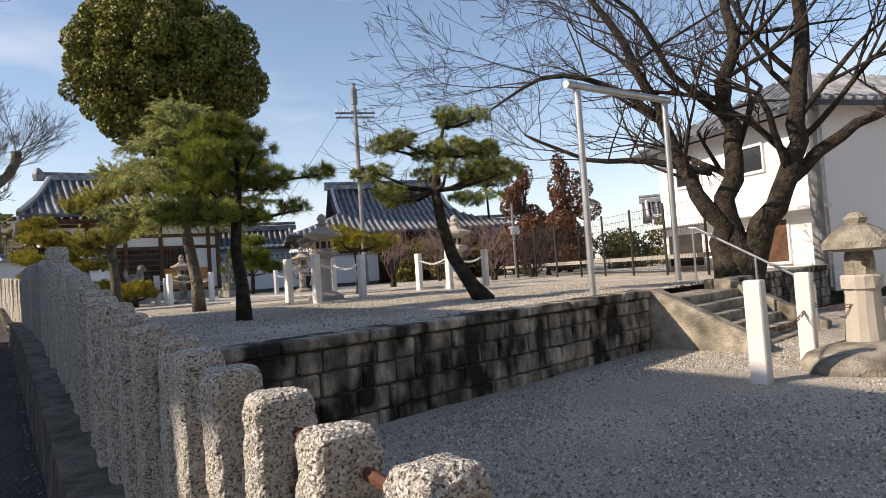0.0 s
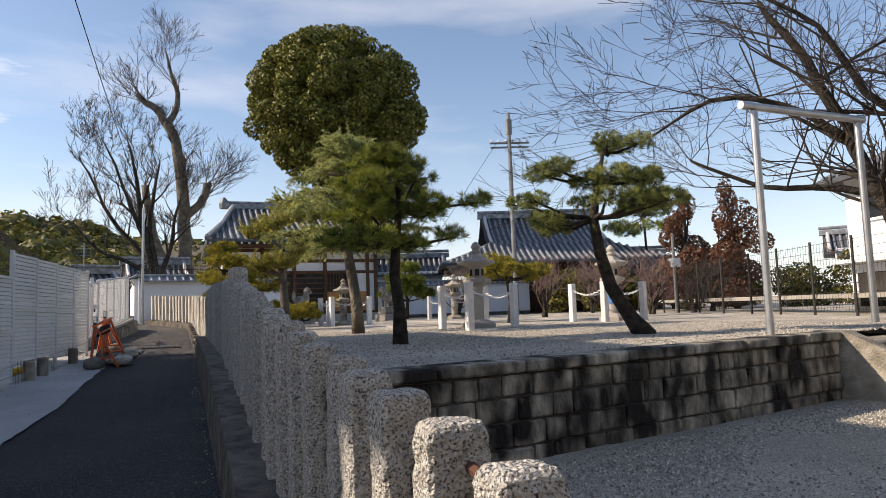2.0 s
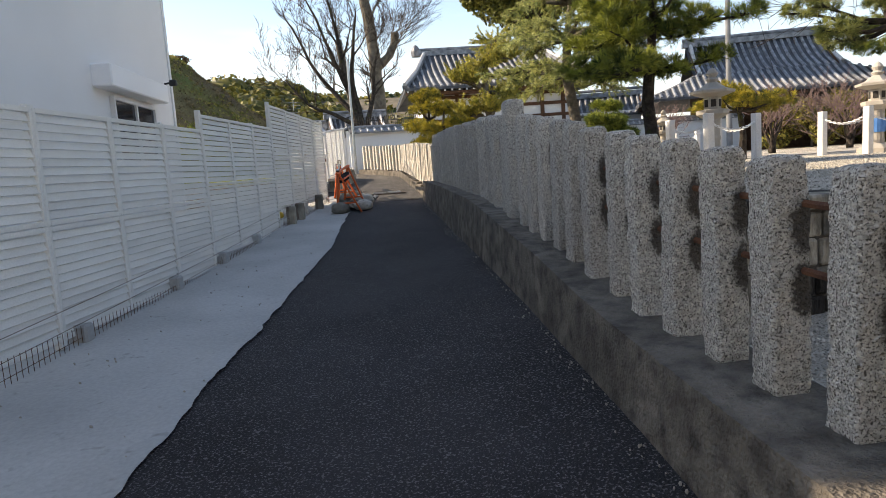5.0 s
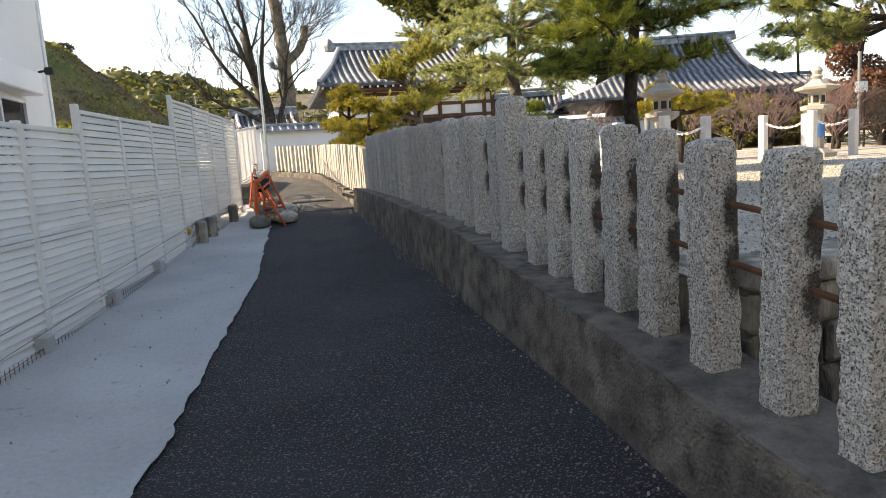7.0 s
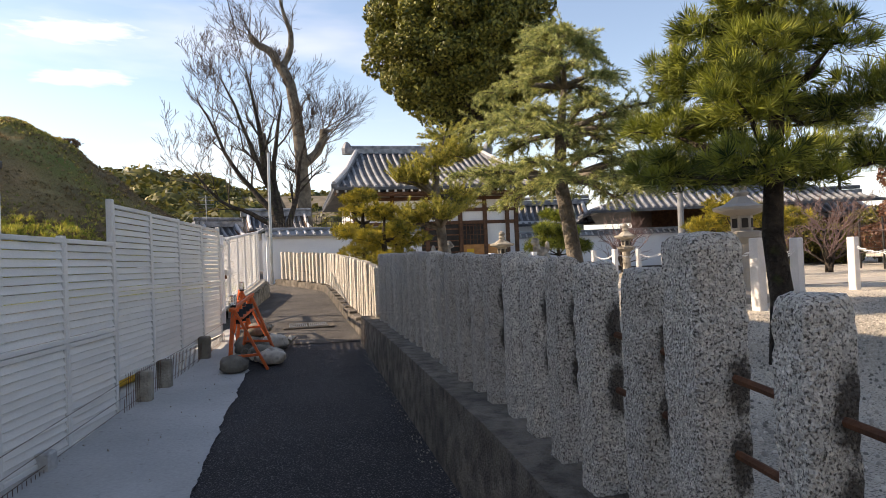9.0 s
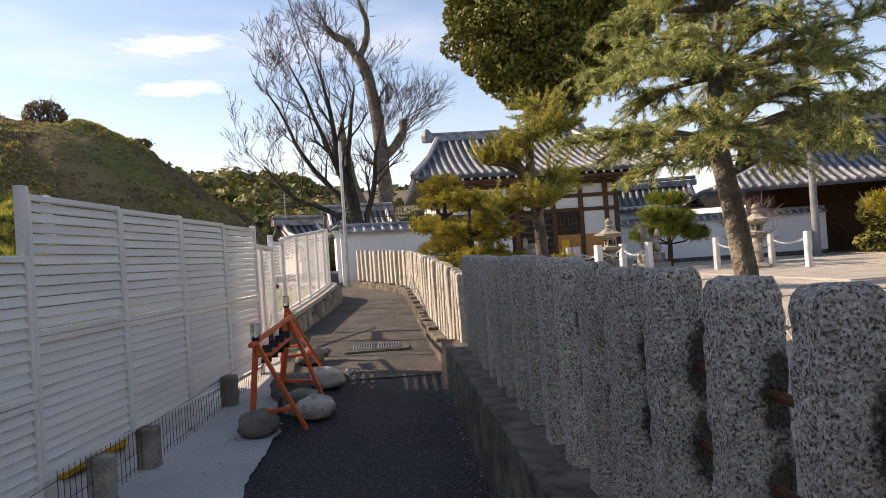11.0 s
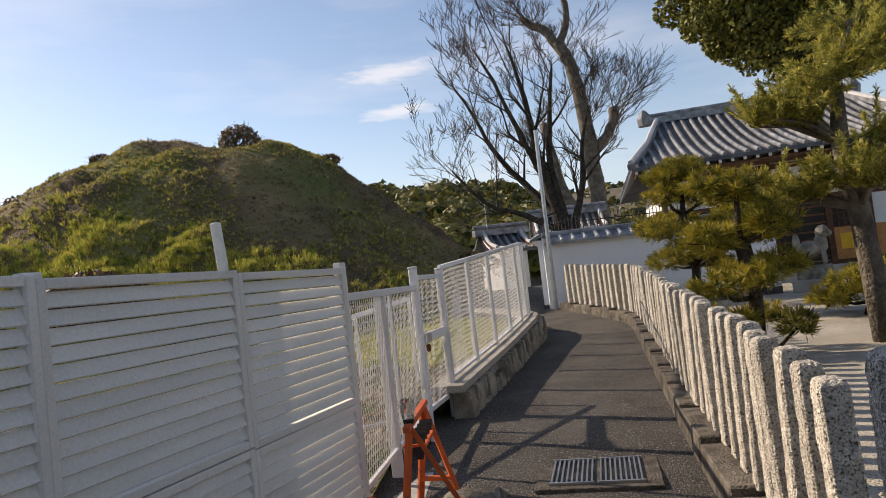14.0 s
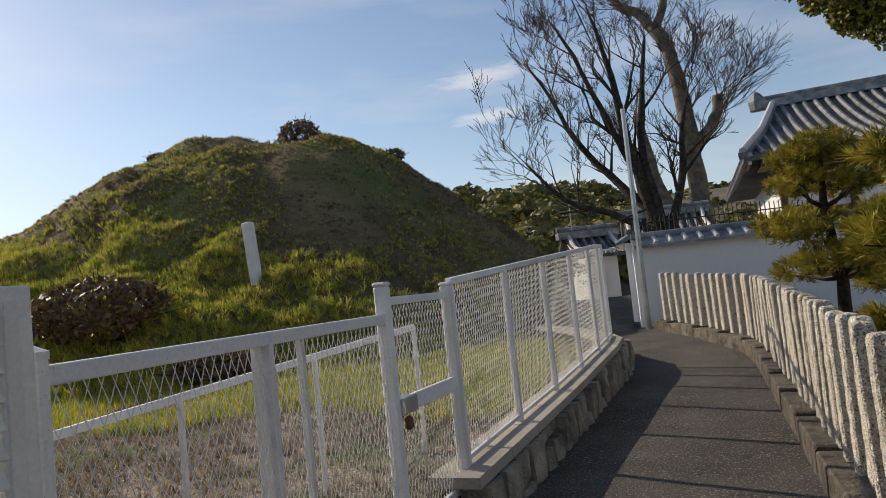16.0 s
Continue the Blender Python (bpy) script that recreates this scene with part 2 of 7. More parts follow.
M_DARKWOOD = mat("dark_timber", (0.07, 0.035, 0.02), (0.14, 0.07, 0.04), 6, 0.75, 0.3, 60)
M_DOORWOOD = mat("orange_wood", (0.42, 0.19, 0.06), (0.55, 0.27, 0.1), 6, 0.6, 0.2, 70)
M_PAPER = mat("shoji_paper", (0.62, 0.62, 0.6), (0.7, 0.7, 0.68), 2, 0.9, 0)
# near-black colour on solid panels, standing for the shade inside openings
M_SHADE = mat("interior_shade", (0.02, 0.018, 0.016), (0.05, 0.045, 0.04), 2, 0.9, 0)
M_ORANGE = mat("orange_paint", (0.75, 0.14, 0.03), (0.62, 0.12, 0.04), 9, 0.55, 0.2, 60, (0.25, 0.13, 0.09), 0.68, spotscale=25)
M_SACK = mat("grey_sandbag", (0.46, 0.42, 0.35), (0.66, 0.61, 0.53), 7, 0.95, 0.6, 60, (0.2, 0.175, 0.145), 0.64, dist=0.02, spotscale=9, soft=0.12)
M_SACKDARK = mat("olive_sandbag", (0.12, 0.11, 0.09), (0.26, 0.24, 0.2), 7, 0.95, 0.6, 60, dist=0.02)
M_BARK = mat("bark", (0.02, 0.016, 0.013), (0.075, 0.06, 0.047), 9, 0.95, 1.0, 28, (0.05, 0.055, 0.02), 0.66, dist=0.06, spotscale=5)
M_BARKPALE = mat("pale_bark", (0.085, 0.072, 0.058), (0.20, 0.175, 0.14), 3, 0.95, 1.0, 20, dist=0.06)
M_TWIG = mat("twig", (0.032, 0.025, 0.021), (0.062, 0.049, 0.041), 6, 0.9, 0.2)
M_PINKTWIG = mat("plum_twig", (0.13, 0.085, 0.08), (0.2, 0.14, 0.13), 6, 0.9, 0.2)
M_CUTWOOD = mat("weathered_cut_wood", (0.38, 0.32, 0.235), (0.62, 0.56, 0.46), 26, 0.9, 0.7, 70, (0.13, 0.08, 0.045), 0.63, dist=0.012, spotscale=34, spread=0.5, soft=0.08, stretch=(1, 1, 0.6))
M_SPLITWOOD = mat("split_wood_grain", (0.30, 0.21, 0.12), (0.62, 0.52, 0.37), 34, 0.9, 1.0, 90, (0.10, 0.06, 0.03), 0.62, dist=0.02, spotscale=40, spread=0.5, soft=0.08, stretch=(1, 1, 0.09))
M_ROTWOOD = mat("rotten_wood", (0.24, 0.155, 0.08), (0.60, 0.47, 0.29), 24, 0.95, 1.0, 80, (0.06, 0.036, 0.02), 0.58, dist=0.03, spotscale=30, spread=0.5, soft=0.1, stretch=(1, 1, 0.12))
M_CHIPS = mat("wood_chips", (0.36, 0.25, 0.15), (0.56, 0.43, 0.29), 20, 0.9, 0.5, 90)
M_BLACK = mat("black_plastic", (0.015, 0.015, 0.015), (0.03, 0.03, 0.03), 6, 0.5, 0.1)
M_YELLOW = mat("yellow_board", (0.75, 0.42, 0.03), (0.8, 0.5, 0.05), 6, 0.6, 0.1)
M_BLUE = mat("blue_cloth", (0.05, 0.16, 0.4), (0.08, 0.22, 0.5), 6, 0.8, 0.1)
M_GLASS = bpy.data.materials.new("clear_glass")
M_GLASS.use_nodes = True
M_GLASS.node_tree.nodes["Principled BSDF"].inputs["Transmission Weight"].default_value = 0.9
M_GLASS.node_tree.nodes["Principled BSDF"].inputs["Roughness"].default_value = 0.08
M_WINDOW = mat("dark_window_glass", (0.02, 0.024, 0.03), (0.035, 0.04, 0.045), 1, 0.06, 0)
M_BAG = bpy.data.materials.new("thin_clear_plastic")
M_BAG.use_nodes = True
_b = M_BAG.node_tree.nodes["Principled BSDF"].inputs
_b["Base Color"].default_value = (0.92, 0.93, 0.94, 1)
_b["Roughness"].default_value, _b["Alpha"].default_value, _b["Specular IOR Level"].default_value = 0.16, 0.24, 1.0
M_PINE = leafmat("pine_needles", (0.026, 0.05, 0.011), (0.34, 0.37, 0.055), 0.22)
M_PINEYEL = leafmat("yellow_pine_needles", (0.07, 0.085, 0.014), (0.46, 0.37, 0.045), 0.25)
M_CEDAR = leafmat("pale_cedar_needles", (0.12, 0.17, 0.055), (0.60, 0.60, 0.22), 0.3)
M_CEDARGREEN = leafmat("grey_green_needles", (0.04, 0.06, 0.022), (0.36, 0.38, 0.11), 0.25)
M_LARCH = leafmat("golden_cedar_needles", (0.13, 0.155, 0.03), (0.58, 0.51, 0.11), 0.3)
M_CAMPHOR = leafmat("camphor_leaves", (0.022, 0.038, 0.009), (0.27, 0.255, 0.05), 0.15)
M_FOREST = leafmat("forest_leaves", (0.022, 0.036, 0.01), (0.25, 0.21, 0.04), 0.15)
M_BUSH = leafmat("brown_creeper_leaves", (0.06, 0.04, 0.025), (0.2, 0.13, 0.065), 0.15)
M_RUSTLEAF = leafmat("rust_leaves", (0.07, 0.032, 0.02), (0.19, 0.085, 0.045), 0.2)
M_GRASS = leafmat("grass_blades", (0.13, 0.17, 0.03), (0.54, 0.44, 0.14), 0.4)
M_DRYTURF = leafmat("withered_turf", (0.11, 0.085, 0.04), (0.36, 0.26, 0.13), 0.3)
M_DRYGRASS = leafmat("dry_grass", (0.15, 0.12, 0.08), (0.42, 0.33, 0.22), 0.3)
# greener foot grass, its colour also raised for the sun on the bank
M_LUSH_LIT = leafmat("sunlit_lush_grass", (0.17, 0.25, 0.03), (0.62, 0.53, 0.11), 0.45)
M_POLE = mat("grey_pole_concrete", (0.15, 0.155, 0.16), (0.24, 0.245, 0.25), 2, 0.7, 0.2, 40)


# ---- shape helpers ----
def link_bm(name, bm, material, parent=None, label="", smooth=False):
    me = bpy.data.meshes.new(name)
    if smooth:
        for f in bm.faces:
            f.smooth = True
    bm.to_mesh(me)
    bm.free()
    me.materials.append(material)
    ob = new(name, me)
    if parent:
        ob.parent = parent
    if label:
        ob["label"] = label
    return ob


def part(name, bm, material, parent, label="", smooth=False):
    return link_bm(name, bm, material, parent, label, smooth)


def thing(name, label, category, at=(0, 0, 0), rz=0, group=""):
    e = new(name)
    e.matrix_world = pose(*at, 0, 0, rz)
    return tagged(e, label, category, group)


def structure(name, bm, material, label, category, smooth=False):
    return tagged(link_bm(name, bm, material, None, "", smooth), label, category, "", "structure")


def box(bm, x0, x1, y0, y1, z0, z1, bevel=0.0, m=None):
    v = [bm.verts.new(p) for p in ((x0, y0, z0), (x1, y0, z0), (x1, y1, z0), (x0, y1, z0), (x0, y0, z1), (x1, y0, z1), (x1, y1, z1), (x0, y1, z1))]
    fs = [bm.faces.new([v[i] for i in q]) for q in ((3, 2, 1, 0), (4, 5, 6, 7), (0, 1, 5, 4), (1, 2, 6, 5), (2, 3, 7, 6), (3, 0, 4, 7))]
    if bevel:
        es = {e for f in fs for e in f.edges}
        r = bmesh.ops.bevel(bm, geom=list(es), offset=bevel, segments=1, affect="EDGES")
        v = list({w for f in r["faces"] for w in f.verts} | {w for w in v if w.is_valid})
    if m:
        bmesh.ops.transform(bm, matrix=m, verts=[w for w in v if w.is_valid])
    return bm


def boxbm(*a, **k):
    return box(bmesh.new(), *a, **k)


def tube(bm, pts, radii, sides=8, cap=True):
    """A tapered tube along points."""
    pts = [Vector(p) for p in pts]
    rings = []
    for i, p in enumerate(pts):
        d = (pts[min(i + 1, len(pts) - 1)] - pts[max(i - 1, 0)]).normalized()
        a = d.orthogonal().normalized() if i == 0 else (a - d * a.dot(d)).normalized()
        b = d.cross(a)
        r = radii[i] if hasattr(radii, "__len__") else radii
        rings.append([bm.verts.new(p + (a * math.cos(k * math.tau / sides) + b * math.sin(k * math.tau / sides)) * r) for k in range(sides)])
    for u, w in zip(rings, rings[1:]):
        for k in range(sides):
            bm.faces.new((u[k], u[(k + 1) % sides], w[(k + 1) % sides], w[k]))
    if cap:
        bm.faces.new(rings[0][::-1])
        bm.faces.new(rings[-1])
    return bm


def tubebm(pts, radii, sides=8):
    return tube(bmesh.new(), pts, radii, sides)


def lathe(bm, prof, sides=16, jitter=0.0, square=0.0):
    """A turned solid from (radius, height) pairs; square > 0 makes it many-sided."""
    rings = []
    for r, z in prof:
        rings.append([bm.verts.new((r * math.cos((k + 0.5) * math.tau / sides) + random.uniform(-jitter, jitter), r * math.sin((k + 0.5) * math.tau / sides) + random.uniform(-jitter, jitter), z)) for k in range(sides)])
    for u, w in zip(rings, rings[1:]):
        for k in range(sides):
            bm.faces.new((u[k], u[(k + 1) % sides], w[(k + 1) % sides], w[k]))
    bm.faces.new(rings[0][::-1])
    bm.faces.new(rings[-1])
    return bm


def cloud(name, verts, faces, material, parent=None, label=""):
    me = bpy.data.meshes.new(name)
    n = len(faces[0])
    me.vertices.add(len(verts))
    me.vertices.foreach_set("co", np.asarray(verts, np.float32).ravel())
    me.loops.add(len(faces) * n)
    me.loops.foreach_set("vertex_index", np.asarray(faces, np.int32).ravel())
    me.polygons.add(len(faces))
    me.polygons.foreach_set("loop_start", np.arange(0, len(faces) * n, n, dtype=np.int32))
    me.polygons.foreach_set("loop_total", np.full(len(faces), n, np.int32))
    me.update(calc_edges=True)
    me.materials.append(material)
    ob = new(name, me)
    if parent:
        ob.parent = parent
    if label:
        ob["label"] = label
    return ob


def unit(a):
    return a / np.maximum(np.linalg.norm(a, axis=1, keepdims=True), 1e-9)


def leaf_quads(pos, size, rng, out=None, lean=0.6):
    """A four-cornered leaf at each place, turned partly towards out."""
    n = len(pos)
    nor = unit(rng.normal(size=(n, 3)) + (0 if out is None else out * lean * 2))
    a = unit(np.cross(nor, rng.normal(size=(n, 3))))
    b = np.cross(nor, a)
    s = size * rng.uniform(0.6, 1.4, (n, 1))
    v = np.stack([pos - a * s, pos + b * s * 0.55, pos + a * s, pos - b * s * 0.55], 1).reshape(-1, 3)
    return v, np.arange(4 * n).reshape(-1, 4)


def needle_tris(pos, way, length, width, count, rng, spread=0.8):
    """Tufts of narrow needles: count to each place, fanned about way and joined at the root."""
    n = len(pos)
    p = np.repeat(pos, count, 0)
    d = unit(np.repeat(way, count, 0) + rng.normal(size=(n * count, 3)) * spread)
    s = unit(np.cross(d, rng.normal(size=d.shape))) * width
    ln = length * rng.uniform(0.7, 1.2, (n * count, 1))
    tips = np.stack([p + d * ln * 0.45 - s, p + d * ln, p + d * ln * 0.45 + s], 1).reshape(-1, 3)
    k = np.arange(n * count)
    roots = k // count
    f = np.stack([roots, n + 3 * k, n + 3 * k + 1, n + 3 * k + 2], 1)
    return np.concatenate([pos, tips]), f


def ramp(x, pairs):
    return float(np.interp(x, [p[0] for p in pairs], [p[1] for p in pairs]))


# ---- ground, path, terrace ----
ZP = [(-20, -1.2), (0, -0.95), (2, -0.84), (4, -0.72), (6, -0.6), (8, -0.51), (10.8, -0.38), (13, -0.25), (14.6, -0.2), (18.4, 0.0), (21, 0.09), (24, 0.18), (27, 0.27), (30, 0.42), (40, 0.8)]
FB = [(-3, -0.72), (0, -0.5), (2.5, -0.34), (3.3, -0.29), (4.1, -0.255), (5.17, -0.21), (5.8, -0.155), (6.5, -0.08), (7.2, -0.025), (7.85, 0.03), (8.28, 0.07), (9.66, 0.165), (12.6, 0.225), (15.6, 0.25)]
POST_H = [(3.0, 0.69), (4.4, 0.76), (5.2, 0.82), (6.5, 0.85), (7.85, 0.88), (10.2, 0.87), (13.0, 0.88)]
BEND = [(4.2, 0.05), (5.3, 0.0)]
KX = [(15.75, 0.0), (19, -0.09), (25.6, -0.13), (26.6, -0.25), (28, -0.8), (29.4, -1.5), (30, -1.75)]
TERR, YARD = 0.16, -0.55


def zp(y):
    return ramp(y, ZP)


def fence_x(y):
    return 0.0 if y < 15.75 else ramp(y, KX)


def louvre_x(y):
    return -2.25 - 0.1263 * (16.93 - y)


def wall_left_x(y):
    return ramp(y, [(19.8, -2.28), (22.5, -2.1), (24.8, -1.97), (25.6, -2.0), (27.5, -2.9), (29, -3.9)])


def notch_x(y):
    return ramp(y, [(-2, -2.75), (4, -2.45), (6, -2.27), (7.7, -2.12), (10.8, -1.83), (12.5, -1.78), (15, -1.72)]) + 0.055 * noise.noise((y * 1.7, 3.1, 0)) + 0.03 * noise.noise((y * 6.0, 1.0, 0)) + 0.014 * noise.noise((y * 17.0, 5.0, 0))


def strip(ys, left, right, height, nx=6, wob=0.0):
    """A ground strip between two side lines."""
    bm = bmesh.new()
    rows = []
    for y in ys:
        a, b = left(y), right(y)
        rows.append([bm.verts.new((a + (b - a) * k / nx, y, height(y) + wob * noise.noise((a + (b - a) * k / nx, y * 0.8, 0)))) for k in range(nx + 1)])
    for u, w in zip(rows, rows[1:]):
        for k in range(nx):
            bm.faces.new((u[k], u[k + 1], w[k + 1], w[k]))
    return bm


def frange(a, b, s):
    n = max(1, round((b - a) / s))
    return [a + (b - a) * i / n for i in range(n + 1)]


MC = Vector((-14.6, 36.5))


def mound_h(x, y):
    """Height of the grassy burial mound above its foot."""
    d = Vector((x, y)) - MC
    al, ri = d.dot(Vector((-0.545, 0.84))), d.dot(Vector((0.84, 0.545)))
    r = math.hypot(al / (13.6 if al < 0 else 13), ri / (11.8 if ri > 0 else 16.5)) ** 1.12
    h = 0.0 if r >= 1 else 6.75 * (0.5 + 0.5 * math.cos(math.pi * max(0.0, r - 0.1) / 0.9))
    bench = 0.0 if not 0.55 < r < 1 else 0.66 * min(1, (1 - r) / 0.14) * min(1, (r - 0.55) / 0.22)
    h += bench
    return h * (1 + 0.07 * noise.noise((x * 0.35, y * 0.35, 2))) + (0.34 * noise.noise((x * 0.8, y * 0.8, 5)) + 0.12 * noise.noise((x * 2.3, y * 2.3, 7))) * min(1, h)


def lot_h(x, y):
    return 0.26 + 0.02 * (y - 19) if y > 19 else max(-0.55, 0.26 - 0.2 * (19 - y))


bm = bmesh.new()
R_ = [-900, -400, -200, -100, -60, -30, 0, 30, 60, 100, 200, 400, 900]
gv = {(i, j): bm.verts.new((x, y, -1.6)) for i, x in enumerate(R_) for j, y in enumerate(R_)}
for i in range(len(R_) - 1):
    for j in range(len(R_) - 1):
        bm.faces.new((gv[i, j], gv[i + 1, j], gv[i + 1, j + 1], gv[i, j + 1]))
structure("ground", bm, M_EARTH, "flat brown earth ground reaching the horizon", "ground")



def camber(x, y):
    """The lane rises a little towards the fence plinth along its lower half."""
    return 0.11 * min(1.0, max(0.0, (x + 1.15) / 0.85)) * ramp(y, [(3, 0.8), (5, 1.0), (8, 1.0), (13, 0.0)])


road_bm = strip(frange(-16, 16.4, 0.5), lambda y: notch_x(y) - 0.3 if y > 15 else louvre_x(y) - 0.4, lambda y: -0.1, zp, 14, 0.015)
for v in road_bm.verts:
    v.co.z += camber(v.co.x, v.co.y)
structure("road", road_bm, M_ASPHALT, "fresh black asphalt lane between two fences", "road")
structure("old_road", strip(frange(16.25, 40, 0.5), lambda y: -2.6 if y < 24 else -2.6 - (y - 24) * 1.3, lambda y: fence_x(y) - 0.08 if y < 29 else -1.5, lambda y: zp(y) + 0.012, 8, 0.015), M_OLDASPHALT, "worn grey asphalt lane rising round a bend", "road")
structure("concrete_strip", strip(frange(-16, 18.2, 0.05), lambda y: louvre_x(y) - 0.2, lambda y: notch_x(y) if y < 14.9 else -1.8 - 0.12 * (y - 14.9), lambda y: zp(y) + 0.016, 3, 0.006), M_CONCRETE, "pale new concrete strip with a ragged edge", "pavement")


# terrace wall line
WD = Vector((0.982, 0.187, 0))
WN = Vector((0.187, -0.982, 0))
W0 = Vector((0.0, 6.08, 0))


def wallp(s, o=0.0, z=0.0):
    p = W0 + WD * s + WN * o
    return (p.x, p.y, z)


ST0, ST1 = 6.65, 9.0
bm = bmesh.new()
pts = [wallp(0.1, -0.1), wallp(ST0, -0.1), wallp(ST0, -0.5), wallp(ST1, -0.5), wallp(ST1, -0.1), wallp(60, -0.1)]
far = [(0.1, 60), (6.5, 60), (7, 61), (9, 61), (9.2, 61), (60, 62)]
rows = []
for p, q in zip(pts, far):
    rows.append([bm.verts.new((p[0] + (q[0] - p[0]) * k / 40, p[1] + (q[1] - p[1]) * k / 40, TERR + 0.02 * noise.noise((p[0], k * 1.1, 0)) * min(k, 1))) for k in range(41)])
for u, w in zip(rows, rows[1:]):
    for k in range(40):
        bm.faces.new((u[k], w[k], w[k + 1], u[k + 1]))
structure("terrace", bm, M_GRAVEL, "pale gravel terrace of the shrine precinct", "ground")
structure("yard", strip(frange(-16, 8.2, 0.6), lambda y: 0.05, lambda y: 40, lambda y: YARD, 30, 0.03), M_GRAVEL, "lower yard of pale grey gravel", "ground")
bm = bmesh.new()
box(bm, 5.0, 30, 18.9, 20.4, TERR - 0.05, TERR + 0.025, 0.01)
box(bm, 8.0, 10.4, 21, 34, TERR - 0.05, TERR + 0.024, 0.01)
structure("paved_walk", bm, M_PAVING, "flat stone paved walk across the gravel", "pavement")

# grass lot and mound
bm = bmesh.new()
xs, ys = frange(-46, -2.2, 0.4), frange(17.0, 60, 0.4)
vv = []
for y in ys:
    row = []
    for x in xs:
        xx = min(x, wall_left_x(y) - 0.25) if y < 27.5 else min(x, -4.2 - (y - 27.5) * 0.12)
        row.append(bm.verts.new((xx, y, lot_h(xx, y) + mound_h(xx, y))))
    vv.append(row)
for u, w in zip(vv, vv[1:]):
    for k in range(len(xs) - 1):
        if (u[k + 1].co - u[k].co).length > 1e-4 or (w[k + 1].co - w[k].co).length > 1e-4:
            try:
                bm.faces.new((u[k], u[k + 1], w[k + 1], w[k]))
            except ValueError:
                pass
structure("mound", bm, M_MOUND, "rounded grassy burial mound with brown patches", "hill", True)
structure("lot", strip(frange(17.1, 25, 0.4), lambda y: -12 + (y - 17) * 0.3, lambda y: wall_left_x(y) - 0.22, lambda y: lot_h(-4, y) + 0.03, 10, 0.05), M_LOT, "bare lot with dry weeds", "ground")
structure("house_lot", strip(frange(-16, 17.2, 1.0), lambda y: -14, lambda y: louvre_x(y) - 0.18, lambda y: zp(y) + 0.02, 6), M_CONCRETE, "concrete apron round the house", "ground")

# loose pebbles on the gravel
M_PEBBLE = leafmat("pebble_stone", (0.13, 0.12, 0.1), (0.66, 0.61, 0.52), 0.0)


def pebbles(label, n, inside, seed, size):
    rg_ = np.random.default_rng(seed)
    at = np.array(inside(n, rg_))
    m_ = len(at)
    ang = rg_.uniform(0, math.tau, (m_, 1)) + np.array([[0, 1.571, 3.142, 4.712]])
    r_ = size * rg_.uniform(0.5, 1.3, (m_, 1)) * rg_.uniform(0.7, 1.2, (m_, 4))
    base_ = np.stack([at[:, :1] + r_ * np.cos(ang), at[:, 1:2] + r_ * np.sin(ang), np.repeat(at[:, 2:], 4, 1) - 0.004], 2)
    top_ = base_.copy()
    top_[:, :, :2] = at[:, None, :2] + (base_[:, :, :2] - at[:, None, :2]) * 0.55
    top_[:, :, 2] += r_ * rg_.uniform(0.6, 1.2, (m_, 1))
    v = np.concatenate([base_, top_], 1).reshape(-1, 3)
    k = np.arange(m_)[:, None] * 8
    f = np.concatenate([k + np.array([[a, (a + 1) % 4, 4 + (a + 1) % 4, 4 + a]]) for a in range(4)] + [k + np.array([[4, 5, 6, 7]])], 0)
    tagged(cloud("pebbles", v, f, M_PEBBLE), label, "gravel", "", "stuff")


def in_yard(n, rg_):
    x, y = rg_.uniform(0.25, 8.5, n), rg_.uniform(1.6, 7.6, n)
    ok = y < 5.9 + x * 0.19
    return np.stack([x, y, np.full(n, YARD) + 0.004], 1)[ok]


def on_terrace(n, rg_):
    x, y = rg_.uniform(0.3, 10.0, n), rg_.uniform(6.3, 17.0, n)
    ok = y > 6.35 + x * 0.19
    return np.stack([x, y, np.full(n, TERR) + 0.004], 1)[ok]


pebbles("grey and buff pebbles over the lower yard", 48000, in_yard, 31, 0.0105)
pebbles("grey and buff pebbles over the terrace", 30000, on_terrace, 32, 0.012)

# ---- stone post fence ----
rngf = random.Random(4)


def rough_post(w, d, h, seed, wob=0.006, nz=34, ns=28):
    """A hand-dressed granite post: chipped faces, softened corners, a low domed head."""
    bm = bmesh.new()
    off = Vector((seed * 3.7, seed * 1.3, 0))
    zs = [h * 0.955 * k / nz for k in range(nz + 1)]
    rows = [(z, 1.0) for z in zs] + [(h * 0.98, 0.93), (h * 0.995, 0.8), (h * 1.003, 0.5)]
    rings = []
    for z, k in rows:
        ring = []
        for q in range(ns):
            e, f = divmod((q + 0.5) / ns * 4, 1)
            a = math.atan2(2 * f - 1, 1) + e * math.pi / 2
            c, s_ = math.cos(a), math.sin(a)
            m = (abs(c) ** 12 + abs(s_) ** 12) ** (-1 / 12)
            p = Vector((w * c * m * k, d * s_ * m * k, z))
            g = p + off
            n = 1.15 * noise.noise(g * 9) + 1.0 * noise.noise(g * 28) + 0.75 * noise.noise(g * 62)
            n = n - 0.5 * max(0.0, noise.noise(g * 40 + Vector((9, 0, 0))) - 0.25) * 4
            o = Vector((c, s_, 0)) * wob * n
            if z > h * 0.9:
                o.z = wob * (noise.noise(g * 24) + 0.6 * noise.noise(g * 55)) * (1 if k < 1 else 0.5)
            ring.append(bm.verts.new(p + o))
        rings.append(ring)
    for u, v in zip(rings, rings[1:]):
        for q in range(ns):
            bm.faces.new((u[q], u[(q + 1) % ns], v[(q + 1) % ns], v[q]))
    bm.faces.new(rings[-1])
    return bm


